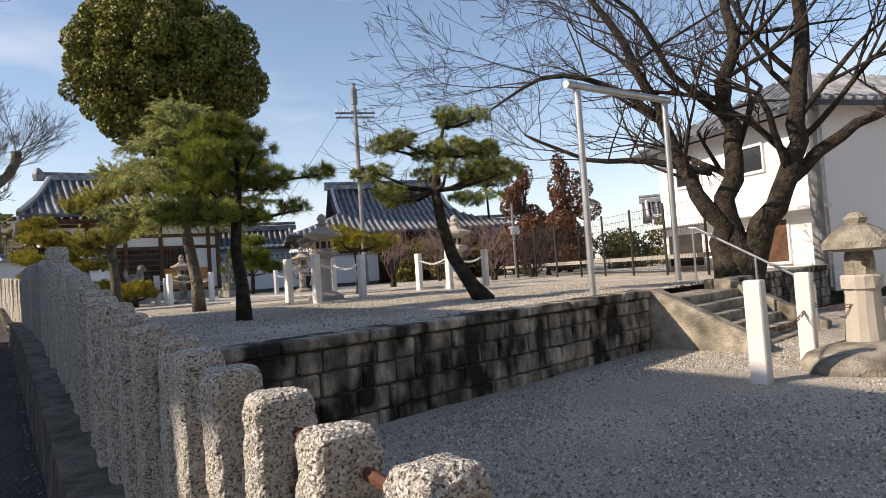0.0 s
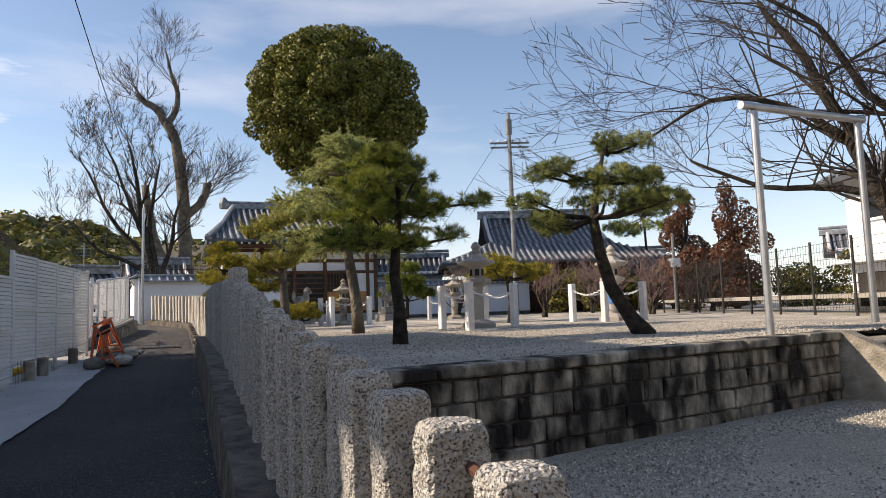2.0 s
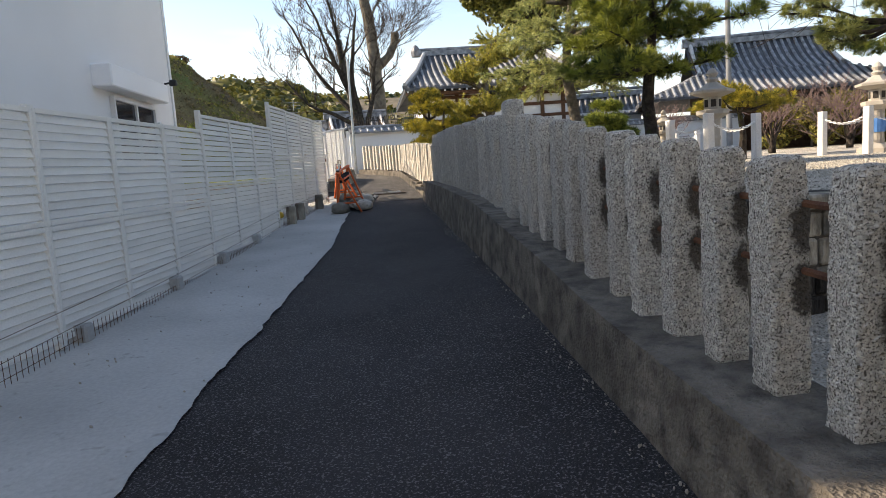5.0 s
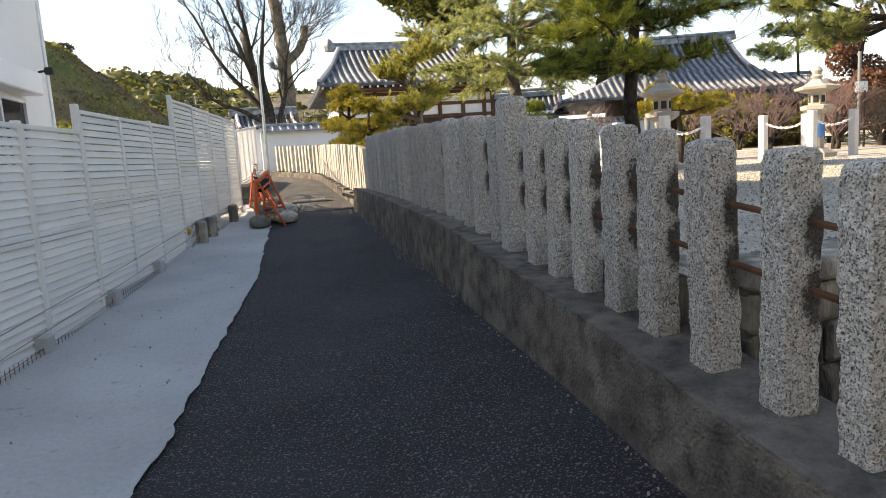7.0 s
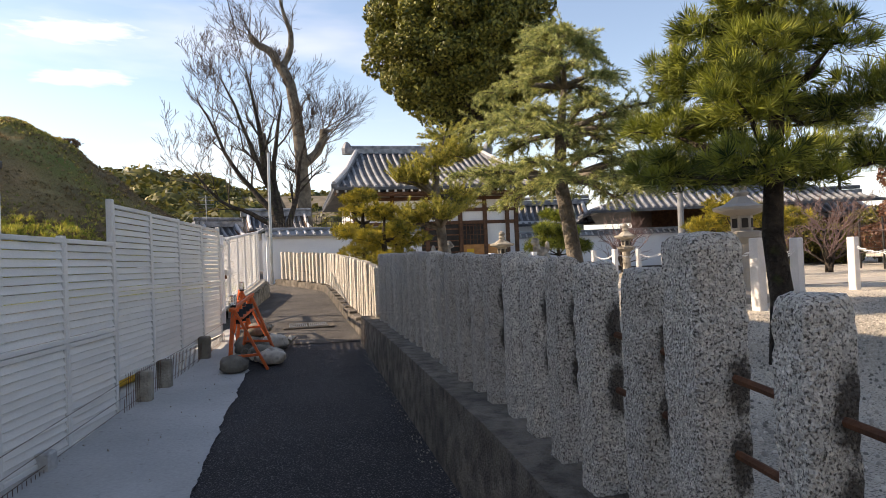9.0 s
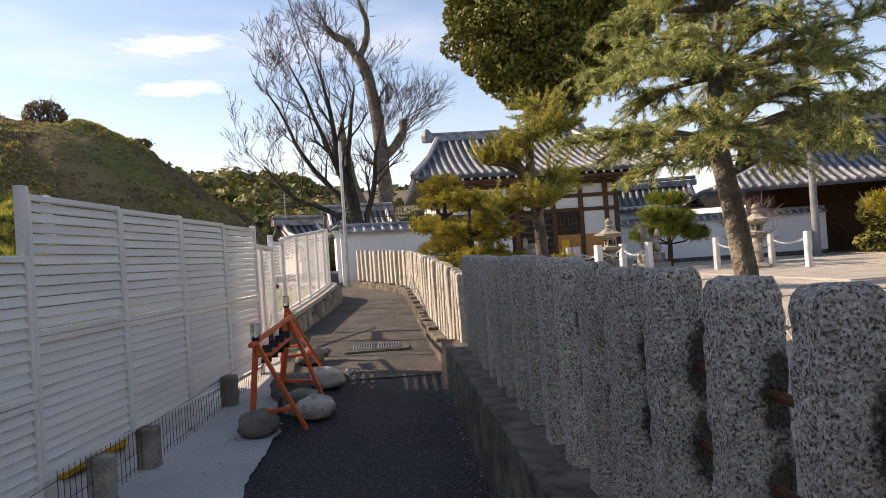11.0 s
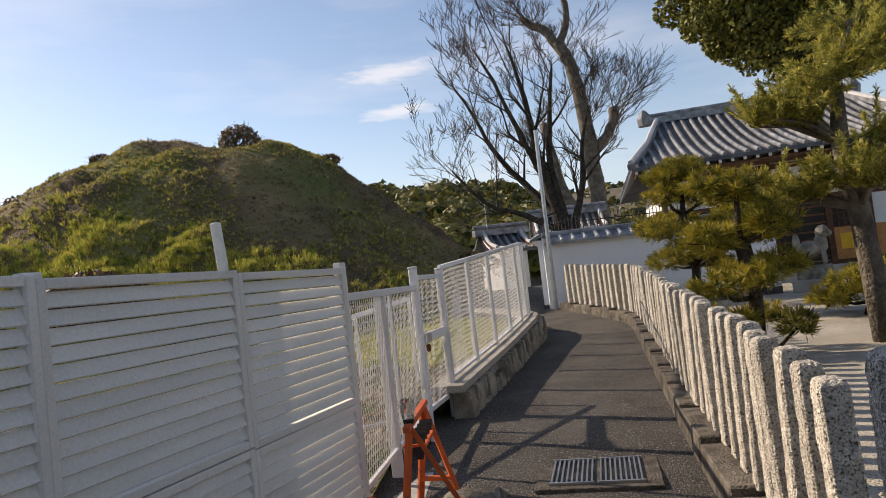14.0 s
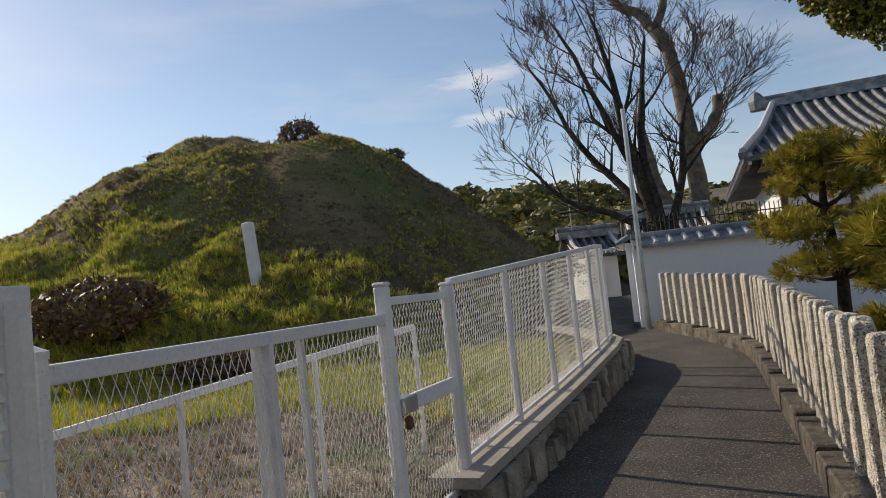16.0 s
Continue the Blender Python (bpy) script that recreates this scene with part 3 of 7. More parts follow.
POSTS = []
for k in range(7):
    me = bpy.data.meshes.new("post")
    b_ = rough_post(0.066 + 0.004 * math.sin(k * 2.1), 0.062 + 0.004 * math.cos(k * 3.3), 0.84, k)
    b_.to_mesh(me)
    b_.free()
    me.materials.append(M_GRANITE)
    POSTS.append(me)
POSTS2 = []
for k in range(6):
    me = bpy.data.meshes.new("post")
    b_ = rough_post(0.055 + 0.005 * math.sin(k * 2.1), 0.058 + 0.005 * math.cos(k * 3.3), 0.86, 30 + k, 0.0042, 24, 20)
    b_.to_mesh(me)
    b_.free()
    me.materials.append(M_GRANITE_PALE)
    POSTS2.append(me)

fence_a = thing("stone_fence", "rough grey granite post fence with two iron rods", "fence")
curb_bm = strip(frange(-3, 16.2, 0.4), lambda y: -0.235, lambda y: 0.16, lambda y: ramp(y, FB) + 0.005, 3, 0.006)
for e in [e for e in curb_bm.edges if e.is_boundary and abs(e.verts[0].co.x - e.verts[1].co.x) < 1e-3]:
    ex = bmesh.ops.extrude_edge_only(curb_bm, edges=[e])
    for v in ex["geom"]:
        if isinstance(v, bmesh.types.BMVert):
            v.co.z = zp(v.co.y) - 0.12
            v.co.x += -0.025 if v.co.x < 0 else 0.02
bmesh.ops.remove_doubles(curb_bm, verts=curb_bm.verts, dist=0.0005)
vs_end = [bm_v for bm_v in curb_bm.verts if bm_v.co.y > 16.19]
bmesh.ops.contextual_create(curb_bm, geom=sorted(vs_end, key=lambda v: v.co.x))
bmesh.ops.recalc_face_normals(curb_bm, faces=curb_bm.faces)
part("plinth", curb_bm, M_CURB, fence_a, "dark stained concrete plinth")
ys_post = [2.83 - 0.305 * k for k in range(1, 17)] + [2.83, 3.17, 3.47, 3.775, 4.09, 4.43, 4.75, 5.08, 5.39, 5.72, 6.08, 6.45, 6.78, 7.12, 7.45, 7.78] + [8.19 + 0.338 * k for k in range(1, 22)]
for i, y in enumerate(sorted(ys_post)):
    o = new("post", POSTS[i * 5 % 7])
    o.parent = fence_a
    o.matrix_basis = pose(ramp(y, BEND) + rngf.uniform(-0.008, 0.008), y, ramp(y, FB) - 0.015, rngf.uniform(-0.8, 0.8), rngf.uniform(-0.8, 0.8), rngf.uniform(-3, 3)) @ Matrix.Diagonal((1, 1, (ramp(y, POST_H) + 0.015 + rngf.uniform(-0.008, 0.012)) / 0.84, 1))
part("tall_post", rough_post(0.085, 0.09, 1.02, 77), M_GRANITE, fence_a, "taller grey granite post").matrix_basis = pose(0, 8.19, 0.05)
for hz in (0.4, 0.61):
    part("rod", tubebm([(0.03 + ramp(y, BEND), y, ramp(y, FB) + hz) for y in frange(-2.3, 15.4, 0.6)], 0.013, 6), M_RUST, fence_a, "thin rusty iron rod")

fence_b = thing("stone_fence", "pale weathered post fence in full sun", "fence")
y = 15.85
i = 0
while y < 29.5:
    x = fence_x(y)
    o = new("post", POSTS2[i * 5 % 6])
    o.parent = fence_b
    slope = (fence_x(y + 0.5) - fence_x(y - 0.5))
    o.matrix_basis = pose(x + rngf.uniform(-0.012, 0.012), y, zp(y) + 0.2, rngf.uniform(-1.3, 1.3), rngf.uniform(-1.3, 1.3), math.degrees(-math.atan(slope)) + rngf.uniform(-4, 4)) @ Matrix.Diagonal((1, 1, 1.04 + rngf.uniform(0, 0.03), 1))
    y += 0.262 + rngf.uniform(-0.01, 0.01)
    i += 1
yy = 16.22
while yy < 29.6:
    y2 = min(yy + 0.92, 29.7)
    b_ = bmesh.new()
    xa, xb = fence_x(yy), fence_x(y2)
    top = zp((yy + y2) / 2) + 0.2
    vs = [b_.verts.new(p) for p in ((xa - 0.2, yy, zp(yy) - 0.1), (xa + 0.16, yy, zp(yy) - 0.1), (xb + 0.16, y2 - 0.015, zp(yy) - 0.1), (xb - 0.2, y2 - 0.015, zp(yy) - 0.1), (xa - 0.19, yy, top), (xa + 0.16, yy, top), (xb + 0.16, y2 - 0.015, top), (xb - 0.19, y2 - 0.015, top))]
    for q in ((3, 2, 1, 0), (4, 5, 6, 7), (0, 1, 5, 4), (1, 2, 6, 5), (2, 3, 7, 6), (3, 0, 4, 7)):
        b_.faces.new([vs[k] for k in q])
    bmesh.ops.bevel(b_, geom=list(b_.edges), offset=0.012, segments=1, affect="EDGES")
    part("kerb_block", b_, M_CURB, fence_b)
    yy = y2
for hz in (0.5,):
    part("rod", tubebm([(fence_x(y) + 0.02, y, zp(y) + hz) for y in frange(15.8, 29.4, 0.6)], 0.013, 6), M_RUST, fence_b)

# ---- terrace retaining wall ----
rw = thing("retaining_wall", "stained retaining wall of squared stone blocks", "wall")
rr = random.Random(9)


def wall_block(s0, s1, z0, z1, o):
    b_ = bmesh.new()
    box(b_, s0 + 0.008, s1 - 0.008, -0.3, o, z0 + 0.007, z1 - 0.007, 0.016)
    for v in b_.verts:
        v.co.x += rr.uniform(-0.006, 0.006)
        v.co.z += rr.uniform(-0.004, 0.004)
        v.co.y += rr.uniform(-0.006, 0.006)
    m = Matrix(((WD.x, WN.x, 0, W0.x), (WD.y, WN.y, 0, W0.y), (0, 0, 1, 0), (0, 0, 0, 1)))
    bmesh.ops.transform(b_, matrix=m, verts=b_.verts)
    bmesh.ops.recalc_face_normals(b_, faces=b_.faces)
    return b_


def wall_run(a, b):
    part("backing", wall_block(a - 0.0, b, YARD - 0.25, TERR - 0.03, -0.03), M_JOINT, rw)
    z = YARD - 0.08
    for h in (0.19, 0.19, 0.19, 0.18):
        s = a
        while s < b - 0.05:
            w = rr.uniform(0.2, 0.5)
            e = b if s + w > b - 0.16 else s + w
            part("block", wall_block(s, e, z, min(z + h, TERR - 0.05), rr.uniform(-0.012, 0.012)), M_WALLSTONE, rw)
            s = e
        z += h
    s = a
    while s < b - 0.05:
        w = rr.uniform(0.8, 1.2)
        e = b if s + w > b - 0.3 else s + w
        part("coping", wall_block(s, e, TERR - 0.045, TERR + 0.06, 0.03), M_WALLSTONE, rw, "weathered coping slab")
        s = e


wall_run(0.2, ST0)
wall_run(ST1 + 0.25, 14.5)

ek = thing("edge_kerb", "row of weathered stones holding the terrace edge", "kerb")
y = 6.32
while y < 11.2:
    y2 = y + rr.uniform(0.42, 0.7)
    b_ = boxbm(0.175, 0.34, y + 0.006, y2 - 0.006, -0.62, TERR + 0.012 + rr.uniform(-0.01, 0.01), 0.014)
    for v in b_.verts:
        v.co.x += rr.uniform(-0.006, 0.006)
    part("stone", b_, M_OLDSTONE, ek)
    y = y2

# ---- stairs ----
stairs = thing("stone_stairs", "six worn stone steps with sloped side walls", "stairs")
mst = Matrix(((WD.x, WN.x, 0, W0.x), (WD.y, WN.y, 0, W0.y), (0, 0, 1, 0), (0, 0, 0, 1)))
for k in range(6):
    b_ = boxbm(ST0 + 0.2, ST1, -0.4, 0.02 + 0.2 * (k + 1), YARD - 0.1, TERR + 0.03 - 0.118 * (k + 1), 0.012)
    bmesh.ops.transform(b_, matrix=mst, verts=b_.verts)
    bmesh.ops.recalc_face_normals(b_, faces=b_.faces)
    part("step", b_, M_OLDSTONE, stairs)
for s in (ST0, ST1):
    b_ = bmesh.new()
    prof = [(-0.3, YARD - 0.1), (1.4, YARD - 0.1), (1.4, YARD + 0.12), (0.05, TERR + 0.06), (-0.3, TERR + 0.06)]
    lo = [b_.verts.new((s, o, z)) for o, z in prof]
    hi = [b_.verts.new((s + 0.22, o, z)) for o, z in prof]
    b_.faces.new(lo)
    b_.faces.new(hi[::-1])
    for k in range(5):
        b_.faces.new((lo[k], hi[k], hi[(k + 1) % 5], lo[(k + 1) % 5]))
    bmesh.ops.bevel(b_, geom=list(b_.edges), offset=0.012, segments=1, affect="EDGES")
    bmesh.ops.transform(b_, matrix=mst, verts=b_.verts)
    bmesh.ops.recalc_face_normals(b_, faces=b_.faces)
    part("side_wall", b_, M_OLDSTONE, stairs, "sloped side wall of pale stained stone")
rail = thing("handrail", "slanting galvanised steel stair handrail", "handrail")


def sp(s, o, z):
    p = W0 + WD * s + WN * o
    return (p.x, p.y, z)


RS = ST1 - 0.25
part("rail", tubebm([sp(RS, -0.35, TERR + 0.88), sp(RS, -0.25, TERR + 0.87), sp(RS, 1.33, YARD + 0.66), sp(RS, 1.36, YARD + 0.62)], 0.02), M_STEEL, rail)
part("rail_post", tubebm([sp(RS, -0.3, TERR), sp(RS, -0.3, TERR + 0.87)], 0.018), M_STEEL, rail)
part("rail_post", tubebm([sp(RS, 0.6, -0.2), sp(RS, 0.6, TERR + 0.38)], 0.018), M_STEEL, rail)
part("rail_post", tubebm([sp(RS, 1.35, YARD), sp(RS, 1.35, YARD + 0.63)], 0.018), M_STEEL, rail)

# ---- louvred screen fence ----
SL = bpy.data.meshes.new("slat")
b_ = bmesh.new()
box(b_, -0.475, 0.475, -0.006, 0.006, -0.0285, 0.0285, 0.002, pose(0, 0, 0, -22))
b_.to_mesh(SL)
b_.free()
SL.materials.append(M_FENCE)
lf = thing("louvre_fence", "white resin louvred privacy fence in two tiers", "fence")
FYAW = math.degrees(math.atan2(1, 0.1263))


def louvre_panel(y, ztop, k, h=0.797):
    """One framed panel, its lower edge y metres along the lane."""
    b_ = bmesh.new()
    box(b_, 0.0, 0.035, -0.02, 0.02, -h, 0, 0.003)
    box(b_, 0.965, 1.0, -0.02, 0.02, -h, 0, 0.003)
    box(b_, 0.035, 0.965, -0.02, 0.02, -0.035, 0, 0.003)
    box(b_, 0.035, 0.965, -0.02, 0.02, -h, -h + 0.035, 0.003)
    p = part("panel_frame", b_, M_FENCE, lf)
    p.matrix_basis = pose(louvre_x(y), y, ztop, 0, 0, FYAW) @ Matrix.Diagonal((k / 0.992, 1, 1, 1))
    n = 12
    for i in range(n):
        s = new("slat", SL)
        s.parent = p
        s.matrix_basis = pose(0.5, 0, -0.07 - (h - 0.14) * i / (n - 1), rr.uniform(-0.4, 0.4))
    return p


SECT = [(3.28, 7, 1.13, 0.984), (10.17, 3, 1.30, 0.933), (12.97, 4, 1.645, 0.984)]
for y0, n, zt, step_ in SECT:
    for k in range(n):
        louvre_panel(y0 + step_ * k, zt - 0.012 * k * (zt > 1.5), step_)
        louvre_panel(y0 + step_ * k, zt - 0.803 - 0.012 * k * (zt > 1.5), step_)
    for k in range(n + 1):
        y = y0 + step_ * k
        zz = zt - 0.012 * k * (zt > 1.5)
        if k == 0 or k == n or k % 2 == 0:
            b_ = boxbm(-0.035, 0.035, -0.05, 0.0, zp(y) - zz + 0.02, 0.045 if k in (0, n) else 0.02, 0.005)
            o = part("fence_post", b_, M_FENCE, lf)
            o.matrix_basis = pose(louvre_x(y) - 0.035, y, zz, 0, 0, FYAW)
for y in (4.2, 5.8, 7.4, 9.0, 10.3, 11.6, 13.4, 14.0, 15.6):
    b_ = boxbm(-0.06, 0.06, -0.07, 0.07, -0.1, 0.14 if y < 12 else 0.3, 0.015)
    f_ = thing("footing_block", "grey concrete footing block under the screen fence", "footing", (louvre_x(y) + (0.03 if y < 12 else 0.09), y, zp(y)), FYAW, "fence footings")
    part("block", b_, M_CONCRETE if y < 12 else M_OLDSTONE, f_)
# wire mesh below the screen
wm_ = thing("wire_mesh", "low rusty welded wire mesh under the screen", "mesh")
V, F = [], []


def wire(a, b, r):
    """A thin three-sided wire between two points."""
    a, b = Vector(a), Vector(b)
    d = (b - a).normalized()
    u = d.orthogonal().normalized()
    w = d.cross(u)
    k = len(V)
    for p in (a, b):
        for t in range(3):
            V.append(p + (u * math.cos(t * 2.094) + w * math.sin(t * 2.094)) * r)
    for t in range(3):
        F.append((k + t, k + (t + 1) % 3, k + 3 + (t + 1) % 3, k + 3 + t))


for y in frange(3.2, 16.8, 0.055):
    zt = ramp(y, [(3, -0.4), (10.1, -0.4), (10.2, -0.3), (12.9, -0.3), (13, 0.1), (17, 0.06)])
    wire((louvre_x(y) + 0.07, y, zp(y)), (louvre_x(y) + 0.07, y, zt), 0.0025)
for y0 in frange(3.2, 16.3, 0.5):
    for k in (0.06, 0.16, 0.3):
        wire((louvre_x(y0) + 0.07, y0, zp(y0) + k), (louvre_x(y0 + 0.5) + 0.07, y0 + 0.5, zp(y0 + 0.5) + k), 0.0025)
cloud("netting", V, F, M_RUST, wm_)

# ---- white house beside the lane ----
house = thing("white_house", "tall white rendered house beside the lane", "house")
HX, HY = -5.3, 17.2
b_ = bmesh.new()
# unseen near end: wall depth and roof cut to place the sun edge on posts
box(b_, HX - 1.4, HX, 5.97, 10.0, -0.9, 5.35)
box(b_, HX - 9, HX, 10.0, HY, -0.9, 5.35)
part("wall", b_, M_SIDING, house)
b_ = bmesh.new()
box(b_, HX - 2.8, HX + 0.36, 5.92, 10.0, 5.35, 5.75, 0.02)
box(b_, HX - 9.1, HX + 0.36, 10.0, HY + 0.4, 5.35, 5.75, 0.02)
part("eaves", b_, M_SIDING, house, "pale boxed eaves")
b_ = bmesh.new()
box(b_, HX - 2.8, HX + 0.4, 5.87, 10.0, 5.754, 5.9, 0.02)
box(b_, HX - 9.1, HX + 0.4, 10.0, HY + 0.44, 5.754, 5.9, 0.02)
part("roof", b_, M_TILE, house)
part("corner_trim", boxbm(HX - 0.02, HX + 0.035, HY - 0.09, HY + 0.02, -0.4, 5.34, 0.008), M_WHITEPAINT, house)


def house_window(y0, y1, z0, z1):
    xx = HX + 0.02 
    w_ = part("window", boxbm(xx - 0.1, xx + 0.02, y0, y1, z0, z1, 0.005), M_WINDOW, house, "dark window pane with white frame")
    b_ = bmesh.new()
    for a in ((y0 - 0.06, y0, z0 - 0.06, z1 + 0.06), (y1, y1 + 0.06, z0 - 0.06, z1 + 0.06), (y0, y1, z1, z1 + 0.06), (y0, y1, z0 - 0.06, z0), ((y0 + y1) / 2 - 0.03, (y0 + y1) / 2 + 0.03, z0, z1)):
        box(b_, xx - 0.1, xx + 0.06, *a, 0.004)
    part("window_frame", b_, M_WHITEPAINT, w_)


house_window(13.75, 15.7, 1.0, 1.95)
part("shutter_box", boxbm(HX - 0.05, HX + 0.3, 13.1, 15.9, 2.08, 2.42, 0.02), M_SIDING, house)
house_window(10.4, 12.2, 3.6, 4.7)
sl_ = thing("security_light", "small black wall lamp on the house", "lamp", (HX + 0.05, 16.6, 2.55))
part("arm", tubebm([(0, 0, 0), (0.14, 0, 0.02)], 0.02), M_BLACK, sl_)
part("head", boxbm(0.1, 0.24, -0.06, 0.06, -0.05, 0.07, 0.02), M_BLACK, sl_)

# unseen plain block closing the yard, added to cut light from behind the start
bc = thing("rear_building", "unseen plain grey block added to cut light from behind", "house")
part("wall", boxbm(-16, 30, -15, -6, -1.2, 7.6), M_PAVING, bc)
part("roof", boxbm(-16.3, 30.3, -15.3, -5.7, 7.6, 7.9, 0.03), M_TILE, bc)

# loose grit along the lane edges
rgp = random.Random(12)
bm = bmesh.new()
for k in range(420):
    y = rgp.uniform(1.5, 16)
    if k % 3:
        x = -0.265 - abs(rgp.gauss(0, 0.05))
        z = zp(y) + camber(x, y)
    else:
        x = rgp.uniform(louvre_x(y) + 0.05, notch_x(y))
        z = zp(y) + 0.02
    s = rgp.uniform(0.004, 0.011)
    m = pose(x, y, z + s * 0.4, rgp.uniform(0, 90), rgp.uniform(0, 90), rgp.uniform(0, 90)) @ Matrix.Diagonal((s, s * 0.7, s * 0.6, 1))
    bmesh.ops.create_icosphere(bm, subdivisions=1, radius=1, matrix=m)
tagged(link_bm("grit", bm, M_PAVING), "loose grit and crumbs along the lane edge", "grit", "", "stuff")


# ---- trees ----
def smooth_stem(pts, rs, r, n=3, wob=0.35):
    """A stem through the given points, rounded and a little crooked."""
    out, rad = [], []
    for i in range(len(pts) - 1):
        p0, p1, p2, p3 = pts[max(0, i - 1)], pts[i], pts[i + 1], pts[min(len(pts) - 1, i + 2)]
        for k in range(n):
            u = k / n
            p = 0.5 * (2 * p1 + (p2 - p0) * u + (2 * p0 - 5 * p1 + 4 * p2 - p3) * u * u + (3 * p1 - p0 - 3 * p2 + p3) * u ** 3)
            w = wob * (rs[i] + 0.05) if i or k else 0
            out.append(p + Vector((r.uniform(-w, w), r.uniform(-w, w), r.uniform(-w, w) * 0.5)))
            rad.append((rs[i] + (rs[i + 1] - rs[i]) * u) * (1 + r.uniform(-0.07, 0.07)))
    return out + [pts[-1]], rad + [rs[-1]]


def branch_tree(name, label, base, stems, depth, seed, barkmat, twigmat, taper=0.62, droop=0.0, r_twig=0.004, kids=(3, 4), lenk=0.68, bend=0.35, limb=0.6, side=0.75, wob=0.35):
    """A leafless tree: given main stems, then forking limbs down to fine twigs."""
    r = random.Random(seed)
    t = thing(name, label, "tree", base)
    thick, V, F = bmesh.new(), [], []

    def seg(a, b, ra, rb):
        d = (b - a).normalized()
        u = d.orthogonal().normalized()
        w = d.cross(u)
        k = len(V)
        for p, q in ((a, ra), (b, rb)):
            for s in range(3):
                V.append(p + (u * math.cos(s * 2.094) + w * math.sin(s * 2.094)) * q)
        for s in range(3):
            F.append((k + s, k + (s + 1) % 3, k + 3 + (s + 1) % 3, k + 3 + s))

    def grow(p, d, length, rad, lev):
        n = 4 if lev < 2 else 3
        pts, rs = [p], [rad]
        for i in range(n):
            d = (d + Vector((r.uniform(-1, 1), r.uniform(-1, 1), r.uniform(-0.6, 0.9) - droop)) * bend * 0.5).normalized()
            p = p + d * length / n
            pts.append(p)
            rs.append(max(r_twig, rad * (1 - (1 - taper) * (i + 1) / n)))
        if rad > 0.03:
            tube(thick, pts, rs, 8 if rad > 0.08 else 5)
        else:
            for a, b, ra, rb in zip(pts, pts[1:], rs, rs[1:]):
                seg(a, b, ra, rb)
        if lev >= depth:
            return
        for k in range(r.randint(*kids)):
            at = r.randint(1, n) if k else n
            ax = Vector((r.uniform(-1, 1), r.uniform(-1, 1), r.uniform(-0.5, 0.8))).normalized()
            dd = (d + ax * r.uniform(0.45, 0.95)).normalized()
            grow(pts[at], dd, length * lenk * r.uniform(0.75, 1.15), rs[at] * (0.72 if k else 0.85), lev + 1)

    for pts, rs, ln in stems:
        pts, rs = smooth_stem([Vector(q) for q in pts], rs, r, 3, wob)
        tube(thick, pts, rs, 12)
        for i in range(1, len(pts)):
            d0 = (pts[i] - pts[i - 1]).normalized()
            for k in range(3 if i == len(pts) - 1 else (1 if i >= len(pts) // 2.4 and r.random() < side else 0)):
                ax = Vector((r.uniform(-1, 1), r.uniform(-1, 1), r.uniform(-0.3, 0.5))).normalized()
                grow(pts[i], (d0 * 0.7 + ax * 0.8).normalized(), ln * r.uniform(0.8, 1.15), rs[i] * limb, 1)
    for f in thick.faces:
        f.smooth = True
    part("trunk", thick, barkmat, t)
    if F:
        cloud("twig_spray", V, F, twigmat, t, "fine bare twigs")
    return t


def ellipsoid_points(n, c, rad, rng, shell=0.55):
    d = unit(rng.normal(size=(n, 3)))
    return np.asarray(c) + d * np.asarray(rad) * (shell + (1 - shell) * rng.random((n, 1)) ** 0.5), d


def pine(name, label, base, trunk, rs, pads, seed, mt, length=0.12, width=0.0035, tufts=60, needles=16, spread=0.75, up=0.8, rough=M_BARK):
    """A garden pine: a leaning trunk, boughs, and flat clouds of needle tufts."""
    rng = np.random.default_rng(seed)
    r = random.Random(seed)
    t = thing(name, label, "tree", base)
    bm = bmesh.new()
    pts = [Vector(p) for p in trunk]
    tube(bm, pts, rs, 10)
    VV, FF, k0 = [], [], 0
    for cx, cy, cz, rx, rz in pads:
        c = Vector((cx, cy, cz))
        q = min(pts, key=lambda p: (p - c).length + 0.9 * max(0, p.z - c.z))
        mid = (q + c) / 2 + Vector((r.uniform(-0.06, 0.06), r.uniform(-0.06, 0.06), -0.08))
        tube(bm, [q, mid, c - Vector((0, 0, rz * 0.3))], [0.035, 0.026, 0.012], 6)
        for k in range(5):
            e = c + Vector((r.uniform(-1, 1) * rx * 0.8, r.uniform(-1, 1) * rx * 0.8, -rz * 0.1))
            tube(bm, [c - Vector((0, 0, rz * 0.3)), (c + e) / 2 - Vector((0, 0, rz * 0.2)), e], [0.014, 0.01, 0.005], 4)
        n = int(tufts * (rx / 0.4) ** 2) + 12
        pos, d = ellipsoid_points(n, (cx, cy, cz), (rx, rx, rz), rng, 0.25)
        way = d * np.array([0.9, 0.9, 0.4]) + np.array([0, 0, up])
        v, f = needle_tris(pos, unit(way), length, width, needles, rng, spread)
        VV.append(v)
        FF.append(f + k0)
        k0 += len(v)
    for f in bm.faces:
        f.smooth = True
    part("trunk", bm, rough, t)
    cloud("crown", np.concatenate(VV), np.concatenate(FF), mt, t)
    return t


def pads_ring(zs, seed, jz=0.06, flat=0.34):
    """Pads for a layered crown: rows of (height, spread, pad radius, count, centre x, centre y)."""
    r = random.Random(seed)
    out = []
    for z, sp_, pr, n, cx, cy in zs:
        a0 = r.uniform(0, 6)
        for k in range(n):
            a = a0 + k * math.tau / n + r.uniform(-0.3, 0.3)
            rr_ = sp_ * r.uniform(0.75, 1.1)
            out.append((cx + rr_ * math.cos(a), cy + rr_ * math.sin(a), z + r.uniform(-jz, jz), pr * r.uniform(0.7, 1.15), pr * flat))
    return out


